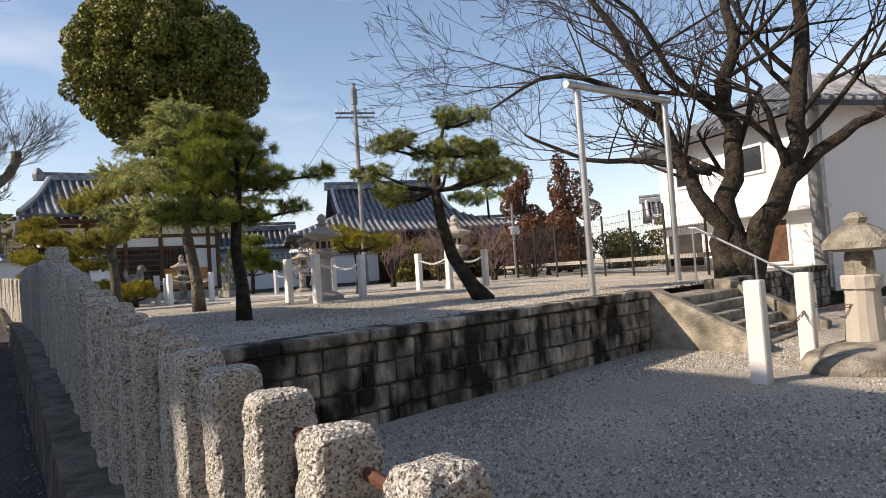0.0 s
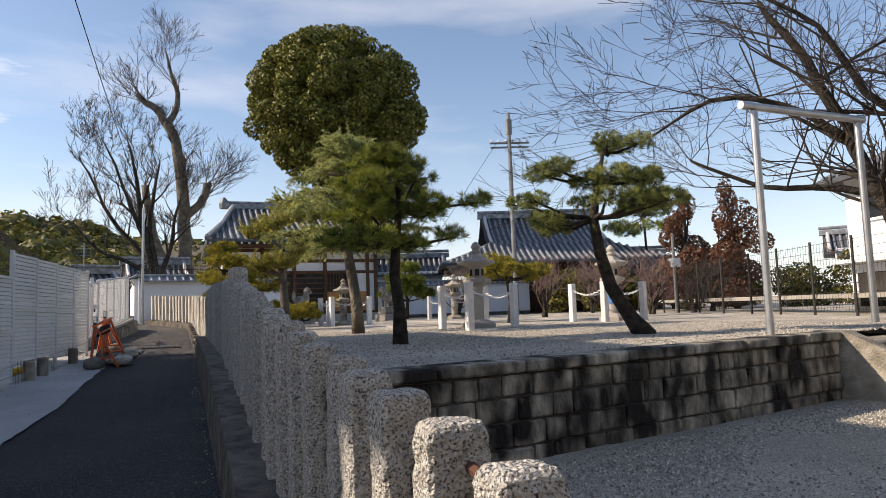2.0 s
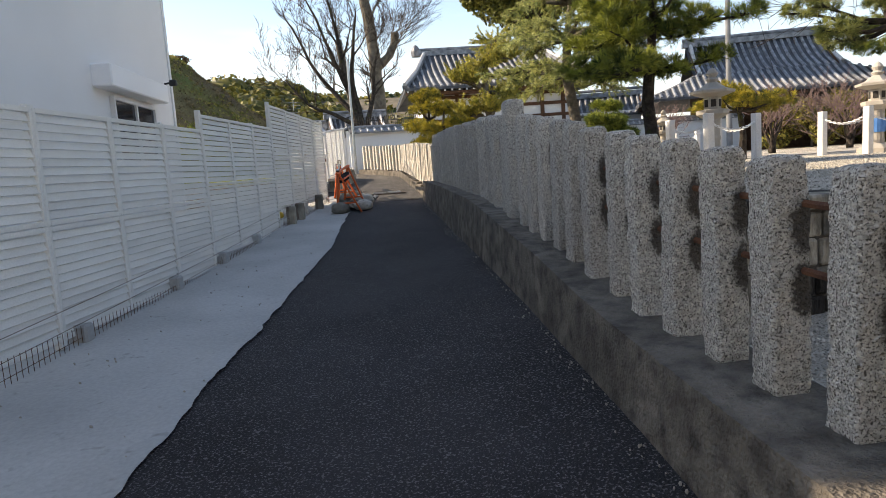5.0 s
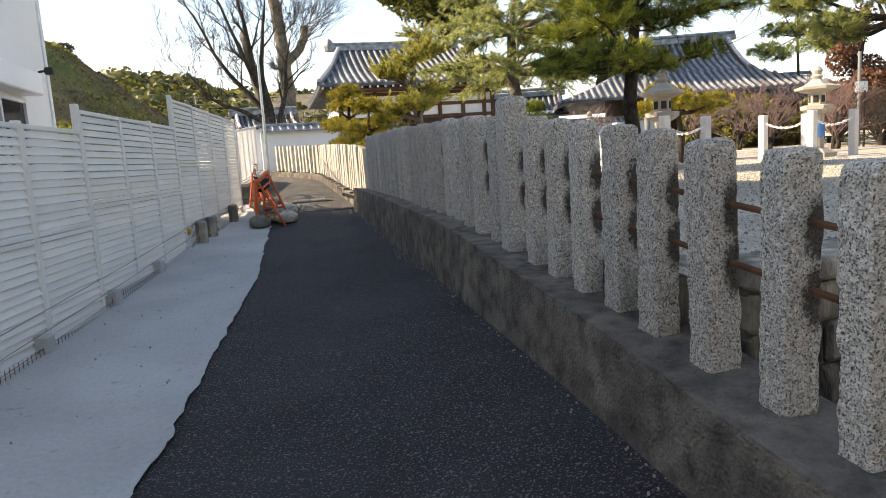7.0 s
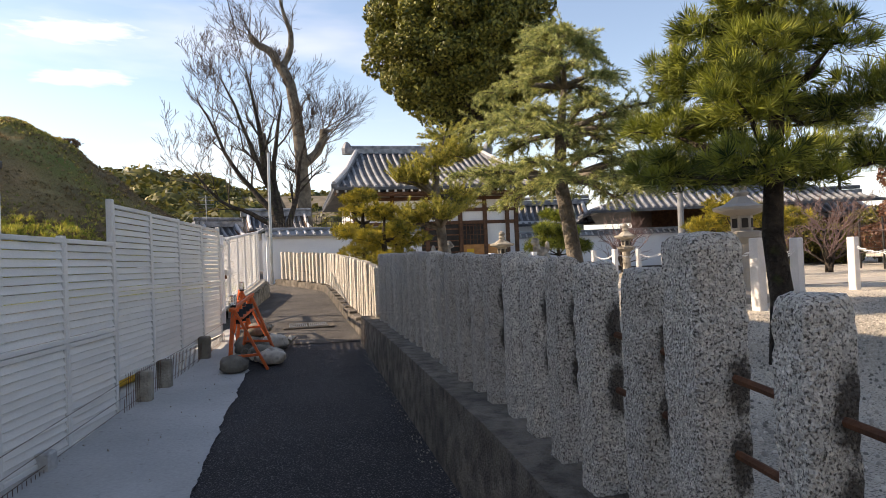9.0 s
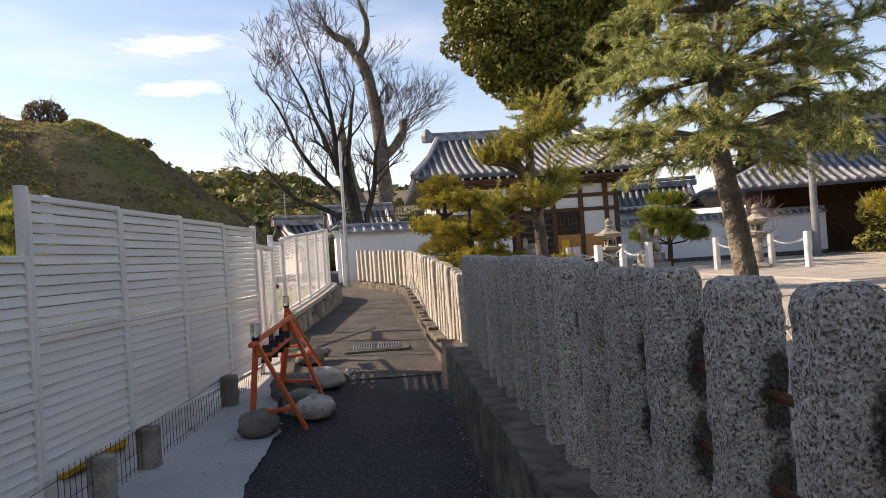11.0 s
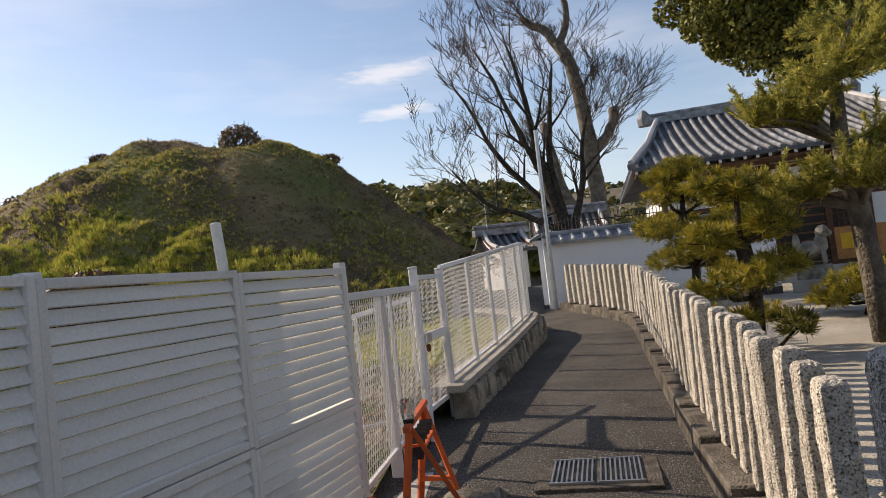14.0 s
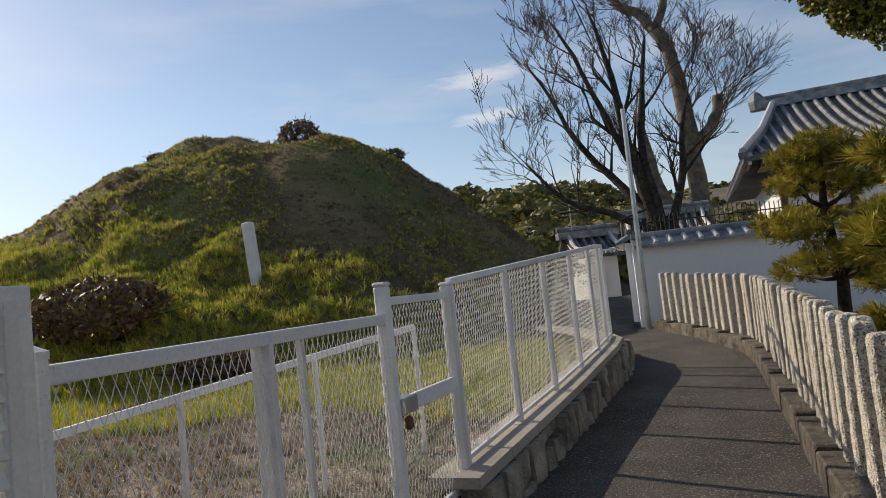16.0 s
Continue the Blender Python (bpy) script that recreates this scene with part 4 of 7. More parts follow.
pine("pine_tree", "layered black pine on the gravel terrace edge", (2.34, 10.7, TERR - 0.03), [(0, 0, -0.05), (0.0, 0, 0.5), (-0.06, 0.0, 1.0), (-0.02, 0, 1.5), (0.04, 0, 2.0), (0, 0, 2.5)], [0.12, 0.085, 0.075, 0.065, 0.045, 0.02],
     pads_ring([(1.45, 0.55, 0.36, 4, -0.4, 0), (1.5, 0.45, 0.3, 2, 0.5, 0.2), (1.85, 0.62, 0.38, 5, -0.05, 0), (1.98, 0.8, 0.3, 3, 0.25, 0), (2.25, 0.45, 0.38, 5, -0.1, 0), (2.58, 0.25, 0.36, 4, -0.15, 0)], 3), 3, M_PINE, 0.125, 0.0033, 90, 34, 0.7, 1.0)
pine("pine_tree", "leaning pine with clipped cloud pads on the terrace", (5.84, 9.86, TERR), [(0, 0, -0.05), (-0.22, 0.05, 0.25), (-0.5, 0.1, 0.7), (-0.66, 0.1, 1.2), (-0.74, 0.1, 1.7), (-0.62, 0.1, 2.3), (-0.5, 0.1, 2.7)], [0.17, 0.11, 0.095, 0.085, 0.07, 0.045, 0.02],
     pads_ring([(1.62, 0.3, 0.27, 2, -1.25, 0.4), (1.95, 0.45, 0.27, 3, -0.6, 0), (2.05, 0.2, 0.24, 2, -1.45, 0.6), (1.9, 0.3, 0.3, 3, -0.1, -0.3), (2.3, 0.4, 0.3, 4, -0.4, 0), (2.5, 0.2, 0.27, 2, -1.2, 0.5), (2.75, 0.25, 0.3, 3, -0.35, -0.1)], 5, 0.06, 0.48), 5, M_CEDARGREEN, 0.085, 0.003, 200, 28, 0.7, 0.5)
def shoot(start, way, length, curve, nodes, rng):
    """Points and directions along one curved shoot."""
    p, d = np.array(start, float), np.array(way, float)
    d = d / np.linalg.norm(d)
    P_, D_ = [], []
    for k in range(nodes):
        d = d + np.array([0, 0, curve / nodes]) + rng.normal(size=3) * 0.04
        d = d / np.linalg.norm(d)
        p = p + d * length / nodes
        P_.append(p)
        D_.append(d)
    return P_, D_


def spray_tree(name, label, base, trunk, rs, boughs, seed, mt, needle, width, per, curve, barkmat=M_BARK):
    """A cedar: each bough (x, y, z of its tip, number of shoots, shoot length, lift) bears curved, needled shoots."""
    rng = np.random.default_rng(seed)
    t = thing(name, label, "tree", base)
    bm = bmesh.new()
    pts = [Vector(p) for p in trunk]
    tube(bm, pts, rs, 10)
    P, D = [], []
    for x, y, z, n, ln, lift in boughs:
        tip = Vector((x, y, z))
        q = min((p for p in pts), key=lambda p: abs(p.z - (z - 0.1)))
        mid = q.lerp(tip, 0.55) + Vector((0, 0, 0.1))
        tube(bm, [q, mid, tip], [0.05, 0.032, 0.012], 6)
        out = (tip - q).normalized()
        side = Vector((-out.y, out.x, 0))
        for k in range(n):
            u = rng.uniform(0.45, 1.0)
            at = q.lerp(mid, u / 0.55) if u < 0.55 else mid.lerp(tip, (u - 0.55) / 0.45)
            w = out * rng.uniform(-0.1, 1.1) + side * rng.uniform(-1.2, 1.2) + Vector((0, 0, lift * rng.uniform(0.4, 1.6)))
            L = ln * rng.uniform(0.6, 1.15)
            p, d = shoot(at, w, L, curve * rng.uniform(0.5, 1.4), max(6, int(L / 0.03)), rng)
            tube(bm, [at, Vector(p[len(p) // 2]), Vector(p[-1])], [0.008, 0.005, 0.003], 4)
            P += p
            D += d
    v, f = needle_tris(np.array(P), np.array(D), needle, width, per, rng, 0.62)
    for f_ in bm.faces:
        f_.smooth = True
    part("trunk", bm, barkmat, t)
    cloud("crown", v, f, mt, t)
    return t


rc_ = random.Random(19)
BG = []
for z, spread_, n in ((1.85, 1.45, 7), (2.2, 1.65, 8), (2.6, 1.5, 8), (3.0, 1.35, 7), (3.4, 1.0, 6), (3.8, 0.6, 5), (4.1, 0.3, 3)):
    a0 = rc_.uniform(0, 6)
    for k in range(n):
        a = a0 + k * math.tau / n + rc_.uniform(-0.25, 0.25)
        q = spread_ * rc_.uniform(0.65, 1.1)
        BG.append((0.2 + q * math.cos(a), q * math.sin(a), z + rc_.uniform(-0.12, 0.12), 34, 0.42, 0.22))
spray_tree("cedar_tree", "pale drooping deodar cedar on the gravel terrace", (2.66, 15.8, TERR), [(0.36, 0, -0.05), (0.34, 0, 0.6), (0.24, 0, 1.3), (0.12, 0, 2.0), (0.16, 0, 2.7), (0.25, 0, 3.4), (0.2, 0, 4.1)], [0.15, 0.12, 0.11, 0.1, 0.075, 0.04, 0.015], BG, 8, M_CEDAR, 0.07, 0.0036, 11, -1.0, M_BARKPALE)
BG = []
for cx, cy, cz, n, rad_ in ((-0.85, 0.1, 1.75, 5, 0.45), (-0.05, -0.4, 1.8, 5, 0.4), (0.55, 0.3, 2.2, 4, 0.4), (-0.75, 0, 2.75, 6, 0.5), (-0.2, -0.3, 3.0, 4, 0.4), (0.45, 0, 3.3, 6, 0.5), (0.25, 0.2, 3.7, 3, 0.25)):
    for k in range(n):
        a = k * math.tau / n + rc_.uniform(-0.3, 0.3)
        BG.append((cx + rad_ * 0.6 * math.cos(a), cy + rad_ * 0.6 * math.sin(a), cz + rc_.uniform(-0.05, 0.1), 15, 0.58, 0.32))
spray_tree("golden_cedar", "golden green cedar with arching sprays by the hall", (2.3, 22.0, TERR), [(0.1, 0, -0.05), (0.05, 0, 0.8), (0, 0, 1.6), (-0.1, 0, 2.4), (-0.05, 0, 3.2), (0.2, 0, 3.8)], [0.15, 0.13, 0.12, 0.1, 0.07, 0.02], BG, 12, M_LARCH, 0.085, 0.0055, 10, 0.3, M_BARKPALE)
for nm, at, zs, seed, mt in (
        ("pine_tree", (0.9, 21.6, TERR), [(0.45, 0.5, 0.3, 4, 0, 0), (0.95, 0.5, 0.3, 4, 0, 0), (1.5, 0.4, 0.32, 4, 0, 0), (1.95, 0.25, 0.3, 3, -0.1, 0)], 21, M_PINEYEL),
        ("pine_tree", (0.95, 26.6, TERR), [(1.2, 0.5, 0.42, 4, 0, 0), (1.8, 0.65, 0.42, 5, 0, 0), (2.4, 0.5, 0.42, 4, 0, 0), (2.9, 0.3, 0.4, 3, 0, 0)], 22, M_PINEYEL),
        ("pine_tree", (2.4, 28.6, TERR), [(0.9, 0.7, 0.42, 4, 0, 0), (1.5, 0.7, 0.42, 5, 0, 0), (2.1, 0.5, 0.4, 4, 0, 0)], 23, M_PINEYEL),
        ("pine_tree", (3.3, 25.0, TERR), [(0.35, 0.6, 0.35, 5, 0, 0), (0.6, 0.3, 0.35, 3, 0, 0)], 24, M_PINEYEL),
        ("pine_tree", (8.2, 18.8, TERR), [(1.45, 0.75, 0.42, 6, 0, 0), (1.75, 0.35, 0.42, 3, -0.2, 0)], 25, M_PINEYEL),
        ("pine_tree", (9.6, 32.5, TERR), [(1.3, 0.9, 0.45, 5, 0, 0), (1.9, 0.7, 0.45, 4, 0, 0), (2.5, 0.4, 0.4, 3, 0, 0)], 26, M_PINE),
        ("pine_tree", (25.3, 34.2, TERR), [(4.9, 1.6, 0.75, 5, 0, 0), (6.0, 1.3, 0.8, 5, 0.2, 0), (7.0, 0.9, 0.75, 4, 0, 0), (7.9, 0.4, 0.7, 3, 0, 0)], 27, M_PINE)):
    h = zs[-1][0]
    pine(nm, "clipped yellow green garden pine in the precinct" if mt is M_PINEYEL else "tall green garden pine in the precinct", at, [(0, 0, -0.05), (0.06, 0.03, h * 0.35), (-0.05, 0, h * 0.7), (0, 0, h)], [0.11, 0.08, 0.06, 0.02], pads_ring(zs, seed, 0.14, 0.5), seed, mt, 0.13 if seed < 26 else 0.26, 0.006 if seed < 26 else 0.008, 85 if seed != 27 else 25, 22, 0.75, 0.9)


def leafy(name, label, base, blobs, size, n, seed, mt, trunk_h, trunk_r):
    """A broadleaf tree: trunk, limbs and a crown of many leaves in lobes."""
    rng = np.random.default_rng(seed)
    t = thing(name, label, "tree", base)
    bm = bmesh.new()
    tube(bm, [(0, 0, -0.2), (0, 0, trunk_h * 0.5), (0.1, 0, trunk_h)], [trunk_r * 1.3, trunk_r, trunk_r * 0.8], 10)
    P, D = [], []
    vol = sum(rx * rx * rz for _, _, _, rx, rz in blobs)
    for x, y, z, rx, rz in blobs:
        tube(bm, [(0.1, 0, trunk_h), ((x + 0.1) / 2, y / 2, (trunk_h + z) / 2), (x, y, z)], [trunk_r * 0.5, trunk_r * 0.25, 0.03], 5)
        p, d = ellipsoid_points(int(n * rx * rx * rz / vol) + 20, (x, y, z), (rx, rx, rz), rng, 0.72)
        P.append(p)
        D.append(d)
    part("trunk", bm, M_BARK, t)
    v, f = leaf_quads(np.concatenate(P), size, rng, np.concatenate(D))
    cloud("crown", v, f, mt, t)
    return t


rl = random.Random(31)
blobs = []
for k in range(190):
    a, u = rl.uniform(0, math.tau), rl.uniform(-0.95, 1)
    q = math.sqrt(1 - u * u)
    w = 5.8 if u > -0.2 else 5.8 * (1 + 0.45 * (u + 0.2))
    blobs.append((w * q * math.cos(a) * 0.9, w * q * math.sin(a) * 0.9, 14.0 + 5.7 * u * 0.86, rl.uniform(0.65, 1.15), rl.uniform(0.55, 1.0)))
blobs += [(0, 0, 14.0, 4.6, 4.6)]
leafy("camphor_tree", "huge rounded evergreen camphor tree behind the hall", (9.2, 45.2, 0), blobs, 0.115, 165000, 3, M_CAMPHOR, 9, 0.6)
for at, h, s, mt in (((21.8, 27.0, 0), 5.4, 11, M_RUSTLEAF), ((23.2, 25.4, 0), 5.8, 12, M_RUSTLEAF)):
    bl = [(rl.uniform(-1.6, 1.6) * (1 - k / 22), rl.uniform(-1.6, 1.6) * (1 - k / 22), 0.8 + (h - 0.8) * k / 19, 0.95 * (1.1 - k / 24), 0.55) for k in range(20)]
    leafy("conifer_tree", "rust brown winter conifer behind the mesh fence", at, bl, 0.07, 15000, s, mt, h * 0.6, 0.12)

# shrubs beyond the mesh fence
for at, h, s, mt in (((24.0, 27.0, 0), 2.6, 61, M_FOREST), ((26.5, 25.0, 0), 2.0, 62, M_FOREST), ((28.0, 22.0, 0), 2.6, 63, M_FOREST), ((30.0, 19.0, 0), 2.3, 64, M_FOREST), ((32.5, 15.5, 0), 2.7, 65, M_FOREST), ((26.0, 29.5, 0), 3.0, 66, M_FOREST), ((20.0, 33.0, 0), 2.4, 67, M_FOREST), ((22.6, 32.6, 0), 2.7, 68, M_FOREST), ((25.0, 31.8, 0), 2.5, 69, M_FOREST)):
    bl = [(rl.uniform(-1.3, 1.3), rl.uniform(-1.3, 1.3), 0.5 + (h - 0.7) * rl.random(), rl.uniform(0.5, 0.9), rl.uniform(0.4, 0.7)) for k in range(12)]
    leafy("evergreen_shrub", "dark evergreen shrub beyond the mesh fence", at, bl, 0.08, 5000, s, mt, h * 0.4, 0.08)

# old cherry by the stairs
stems = [
    ([(0.0, 0, -0.2), (-0.05, 0, 0.4), (-0.3, 0.1, 1.2), (-0.75, 0.2, 2.2), (-1.0, 0.3, 3.2), (-1.5, 0.4, 4.4), (-2.1, 0.6, 5.6)], [0.370, 0.222, 0.148, 0.111, 0.096, 0.074, 0.044], 1.7),
    ([(0.1, 0, -0.2), (0.05, 0, 0.5), (0.05, 0, 1.4), (0.2, 0, 2.4), (0.1, 0.1, 3.2), (0.4, 0.1, 4.3), (0.2, 0.2, 5.8)], [0.385, 0.244, 0.178, 0.148, 0.126, 0.096, 0.052], 1.7),
    ([(0.2, 0, -0.2), (0.45, -0.1, 0.6), (0.85, -0.2, 1.5), (1.15, -0.3, 2.3), (1.3, -0.3, 3.4), (1.5, -0.2, 4.8), (1.6, 0, 6.2)], [0.370, 0.222, 0.178, 0.148, 0.133, 0.104, 0.059], 1.7),
    ([(0.95, -0.2, 1.6), (1.8, -0.5, 2.3), (2.6, -0.8, 2.7), (3.4, -1.0, 3.1)], [0.126, 0.096, 0.067, 0.037], 1.3),
    ([(-0.2, 0.1, 1.9), (-1.2, 0.3, 2.2), (-2.3, 0.5, 2.35), (-3.4, 0.6, 2.9)], [0.074, 0.059, 0.041, 0.022], 1.5),
    ([(-0.95, 0.3, 3.0), (-1.9, 0.4, 3.7), (-3.0, 0.5, 3.9), (-4.0, 0.6, 3.4)], [0.074, 0.056, 0.037, 0.018], 1.5),
    ([(0.15, 0, 2.8), (-0.9, -0.3, 3.6), (-1.6, -0.6, 4.6), (-2.6, -0.8, 5.2)], [0.074, 0.059, 0.041, 0.022], 1.5),
]
cr, sr = math.cos(radians(-34)), math.sin(radians(-34))
stems = [([(x * cr - y * sr, x * sr + y * cr, z) for x, y, z in p], r_, l_) for p, r_, l_ in stems]
branch_tree("cherry_tree", "old bare cherry tree with several mossy stems", (10.3, 8.5, TERR), stems, 5, 7, M_BARK, M_TWIG, droop=0.16, kids=(2, 4), r_twig=0.0038, lenk=0.64, limb=0.42, side=0.85)
# bare tree and lopped tree beyond the wall
rb = random.Random(5)
st2 = [
    ([(0, 0, 0), (-0.1, 0, 2.2), (-1.0, 0.3, 3.3), (-2.3, 0.5, 4.6), (-3.2, 0.6, 6.2), (-3.9, 0.7, 7.3)], [0.14, 0.11, 0.075, 0.055, 0.035, 0.018], 1.05),
    ([(0, 0.1, 0), (-0.25, 0.1, 2.5), (-0.7, 0, 4.4), (-0.95, -0.2, 6.2), (-1.4, -0.3, 7.9)], [0.16, 0.12, 0.085, 0.055, 0.022], 1.05),
    ([(0.1, 0, 0), (0, 0, 2.2), (-0.3, 0.2, 4.0), (-0.1, 0.2, 5.8), (0.2, 0.3, 7.2)], [0.13, 0.1, 0.075, 0.05, 0.02], 1.0),
    ([(0.15, 0, 0), (0.3, 0, 1.8), (0.8, 0.2, 3.4), (1.0, 0.3, 4.6), (1.3, 0.3, 5.6)], [0.12, 0.09, 0.065, 0.045, 0.02], 0.95),
    ([(-0.1, 0, 2.0), (-1.4, -0.4, 2.6), (-2.8, -0.6, 3.1), (-3.9, -0.8, 4.2)], [0.075, 0.055, 0.04, 0.018], 1.0),
    ([(-0.6, 0.1, 3.7), (-1.3, -0.4, 5.2), (-2.0, -0.6, 6.8), (-2.6, -0.6, 7.8)], [0.06, 0.048, 0.034, 0.016], 1.0),
]
st2 = [([(x * 0.8, y, z) for x, y, z in p], [q * 1.45 for q in r_], l_) for p, r_, l_ in st2]
branch_tree("bare_tree", "leafless many-stemmed tree behind the plaster wall", (-1.6, 33.6, 0.5), st2, 5, 11, M_BARK, M_TWIG, droop=-0.25, kids=(2, 4), r_twig=0.0065, bend=0.24, lenk=0.68, limb=0.5, side=0.9, wob=0.2)
st3 = [([(0.7, 0, -0.5), (0.65, 0, 3.7), (0.5, 0, 7.1), (0.3, 0, 10.5), (-0.1, 0, 13.4), (-0.8, 0, 14.9)], [0.62, 0.55, 0.5, 0.45, 0.4, 0.34], 0.9),
       ([(-0.75, 0, 14.7), (-1.5, 0, 15.9), (-2.2, 0.1, 16.3), (-2.75, 0.1, 16.9)], [0.32, 0.28, 0.24, 0.2], 1.6),
       ([(-0.7, 0, 14.6), (-0.1, 0, 15.8), (0.05, 0, 17.2), (-0.4, 0, 18.6), (-0.8, 0, 20.4)], [0.26, 0.22, 0.18, 0.13, 0.06], 2.0),
       ([(0.45, 0, 7.6), (1.4, 0, 8.4), (2.0, 0.2, 9.4), (2.15, 0.2, 10.3)], [0.36, 0.33, 0.3, 0.28], 2.3),
       ([(-0.3, 0, 1.5), (-1.1, 0, 4.5), (-1.7, 0, 6.6), (-2.2, 0.2, 10.0)], [0.42, 0.4, 0.32, 0.26], 1.6)]
branch_tree("lopped_tree", "tall lopped tree with sprouting bare shoots", (-0.9, 55.0, 0.5), st3, 4, 14, M_BARKPALE, M_TWIG, droop=-0.25, kids=(3, 5), r_twig=0.009, bend=0.25, limb=0.16, side=0.85, wob=0.1)
for at, s, mt, hh in (((14.6, 20.6, TERR), 41, M_PINKTWIG, 1.0), ((12.6, 24.5, TERR), 42, M_PINKTWIG, 1.1), ((17.2, 21.5, TERR), 43, M_TWIG, 0.6), ((15.5, 24.5, TERR), 44, M_PINKTWIG, 1.2), ((18.5, 30, TERR), 45, M_PINKTWIG, 1.4), ((19.5, 23.0, TERR), 46, M_TWIG, 1.1), ((11.5, 30.5, TERR), 47, M_PINKTWIG, 1.1)):
    ss = []
    for k in range(5):
        a = k * 1.26 + rb.uniform(-0.2, 0.2)
        ss.append(([(0.05 * math.cos(a), 0.05 * math.sin(a), 0), (0.1 * math.cos(a), 0.1 * math.sin(a), 0.4 * hh), (0.35 * hh * math.cos(a), 0.35 * hh * math.sin(a), 1.1 * hh)], [0.07, 0.05, 0.03], 0.62 * hh))
    branch_tree("plum_tree", "bare reddish plum tree in the precinct", at, ss, 3, s, M_BARK, mt, kids=(3, 4), r_twig=0.005, droop=-0.1)

# far wooded hill
rng = np.random.default_rng(77)
P, D, cores = [], [], []
for k in range(420):
    a = radians(rng.uniform(-9, 47))
    dist = rng.uniform(66, 100)
    x, y = -1 - math.sin(a) * dist, 16 + math.cos(a) * dist
    elev = ramp(math.degrees(a), [(-9, 6.0), (4, 7.1), (9, 8.7), (14, 9.2), (20, 9.6), (30, 9.6), (47, 8.5)])
    top = 1.5 + (0.5 + 0.5 * (dist - 66) / 34) * dist * math.tan(radians(elev)) + rng.uniform(-1.2, 0.5)
    rx_, rz_ = rng.uniform(2.4, 4.2), rng.uniform(2.0, 2.9)
    p, d = ellipsoid_points(260, (x, y, top - 2.4), (rx_, rx_, rz_), rng, 0.82)
    cores.append((x, y, top - 2.4, rx_ * 0.84, rz_ * 0.84))
    P.append(p)
    D.append(d)
v, f = leaf_quads(np.concatenate(P), 0.5, rng, np.concatenate(D), 1.0)
cv, cf = [v], [f]
k0 = len(v)
for x, y, z, rx, rz in cores:
    g = np.array([[x + rx * math.sin(t_) * math.cos(q_), y + rx * math.sin(t_) * math.sin(q_), z + rz * math.cos(t_)] for t_ in np.linspace(0.05, 3.09, 7) for q_ in np.linspace(0, math.tau, 9)[:-1]])
    cf.append(np.array([[k0 + i * 8 + j, k0 + i * 8 + (j + 1) % 8, k0 + (i + 1) * 8 + (j + 1) % 8, k0 + (i + 1) * 8 + j] for i in range(6) for j in range(8)]))
    cv.append(g)
    k0 += len(g)
v, f = np.concatenate(cv), np.concatenate(cf)
tagged(cloud("far_woods", v, f, M_FOREST), "dark evergreen woods on a far hill", "woods", "", "stuff")
bm = bmesh.new()
prev = None
for k in range(15):
    a = radians(-12 + 62 * k / 14)
    cur = [bm.verts.new((-1 - math.sin(a) * dd, 16 + math.cos(a) * dd, zz)) for dd, zz in ((62, -1.7), (70, 4.6), (92, 11.4), (120, 13.0), (150, -1.7))]
    if prev:
        for q in range(4):
            bm.faces.new((prev[q], cur[q], cur[q + 1], prev[q + 1]))
    prev = cur
structure("far_hill", bm, M_EARTH, "wooded hillside in the distance", "hill", True)

# mound growth
rng = np.random.default_rng(5)
bp = []
for cx, cy, rx, rz, n in ((-13.4, 35.9, 0.8, 0.75, 1500), (-20.5, 33.0, 0.7, 0.3, 600), (-17.8, 33.8, 0.4, 0.25, 300), (-9.9, 36.0, 0.4, 0.2, 250), (-11.3, 25.2, 1.3, 0.65, 2600), (-8.4, 24.9, 0.8, 0.25, 700)):
    cz = lot_h(cx, cy) + mound_h(cx, cy) + rz * 0.6
    tb = thing("creeper_bush", "brown creeper covered bush on the mound", "bush", (cx, cy, cz))
    p, d = ellipsoid_points(n, (0, 0, 0), (rx, rx, rz), rng, 0.5)
    v, f = leaf_quads(p, 0.075, rng, d)
    cloud("leaves", v, f, M_BUSH, tb)
    V, F = [], []
    for k in range(40):
        d = unit(rng.normal(size=(1, 3)))[0] * np.array([rx, rx, rz]) * rng.uniform(1.0, 1.5)
        d[2] = abs(d[2]) if k % 2 else d[2] * 0.5
        wire((0, 0, -rz * 0.5), d, 0.008)
    cloud("stem_tangle", V, F, M_TWIG, tb)


def grass(name, label, spots, length, width, count, mt, seed, spread=0.5):
    rg = np.random.default_rng(seed)
    pos = np.array(spots)
    v, f = needle_tris(pos, np.tile([[0.0, 0.0, 1.0]], (len(pos), 1)), length, width, count, rg, spread)
    tagged(cloud(name, v, f, mt), label, "grass", "", "stuff")


def on_ground(x, y):
    return (x, y, lot_h(x, y) + mound_h(x, y) - 0.02)


rg = random.Random(8)
sp_, dry, far_ = [], [], []
while len(sp_) < 14000:
    x, y = rg.uniform(-20, -2.6), rg.uniform(19.5, 30.0)
    if x < wall_left_x(y) - 0.4 and noise.noise((x * 0.5, y * 0.5, 1)) + 0.25 * (y - 22) > 0 and rg.random() > (y - 26.3) / 3 + 0.5 * noise.noise((x * 0.7, y * 0.7, 9)):
        sp_.append(on_ground(x, y))
while len(far_) < 20000:
    x, y = rg.uniform(-30, -3.5), rg.uniform(24, 42)
    if mound_h(x, y) > 0.25 and x < -4.3 - max(0, y - 27.5) * 0.12 and noise.noise((x * 0.22, y * 0.22, 4)) > -0.3 + 0.5 * rg.random() + 0.55 * min(1, max(0, (x + 12) / 4)) * min(1, max(0, (y - 27) / 3)):
        far_.append(on_ground(x, y))
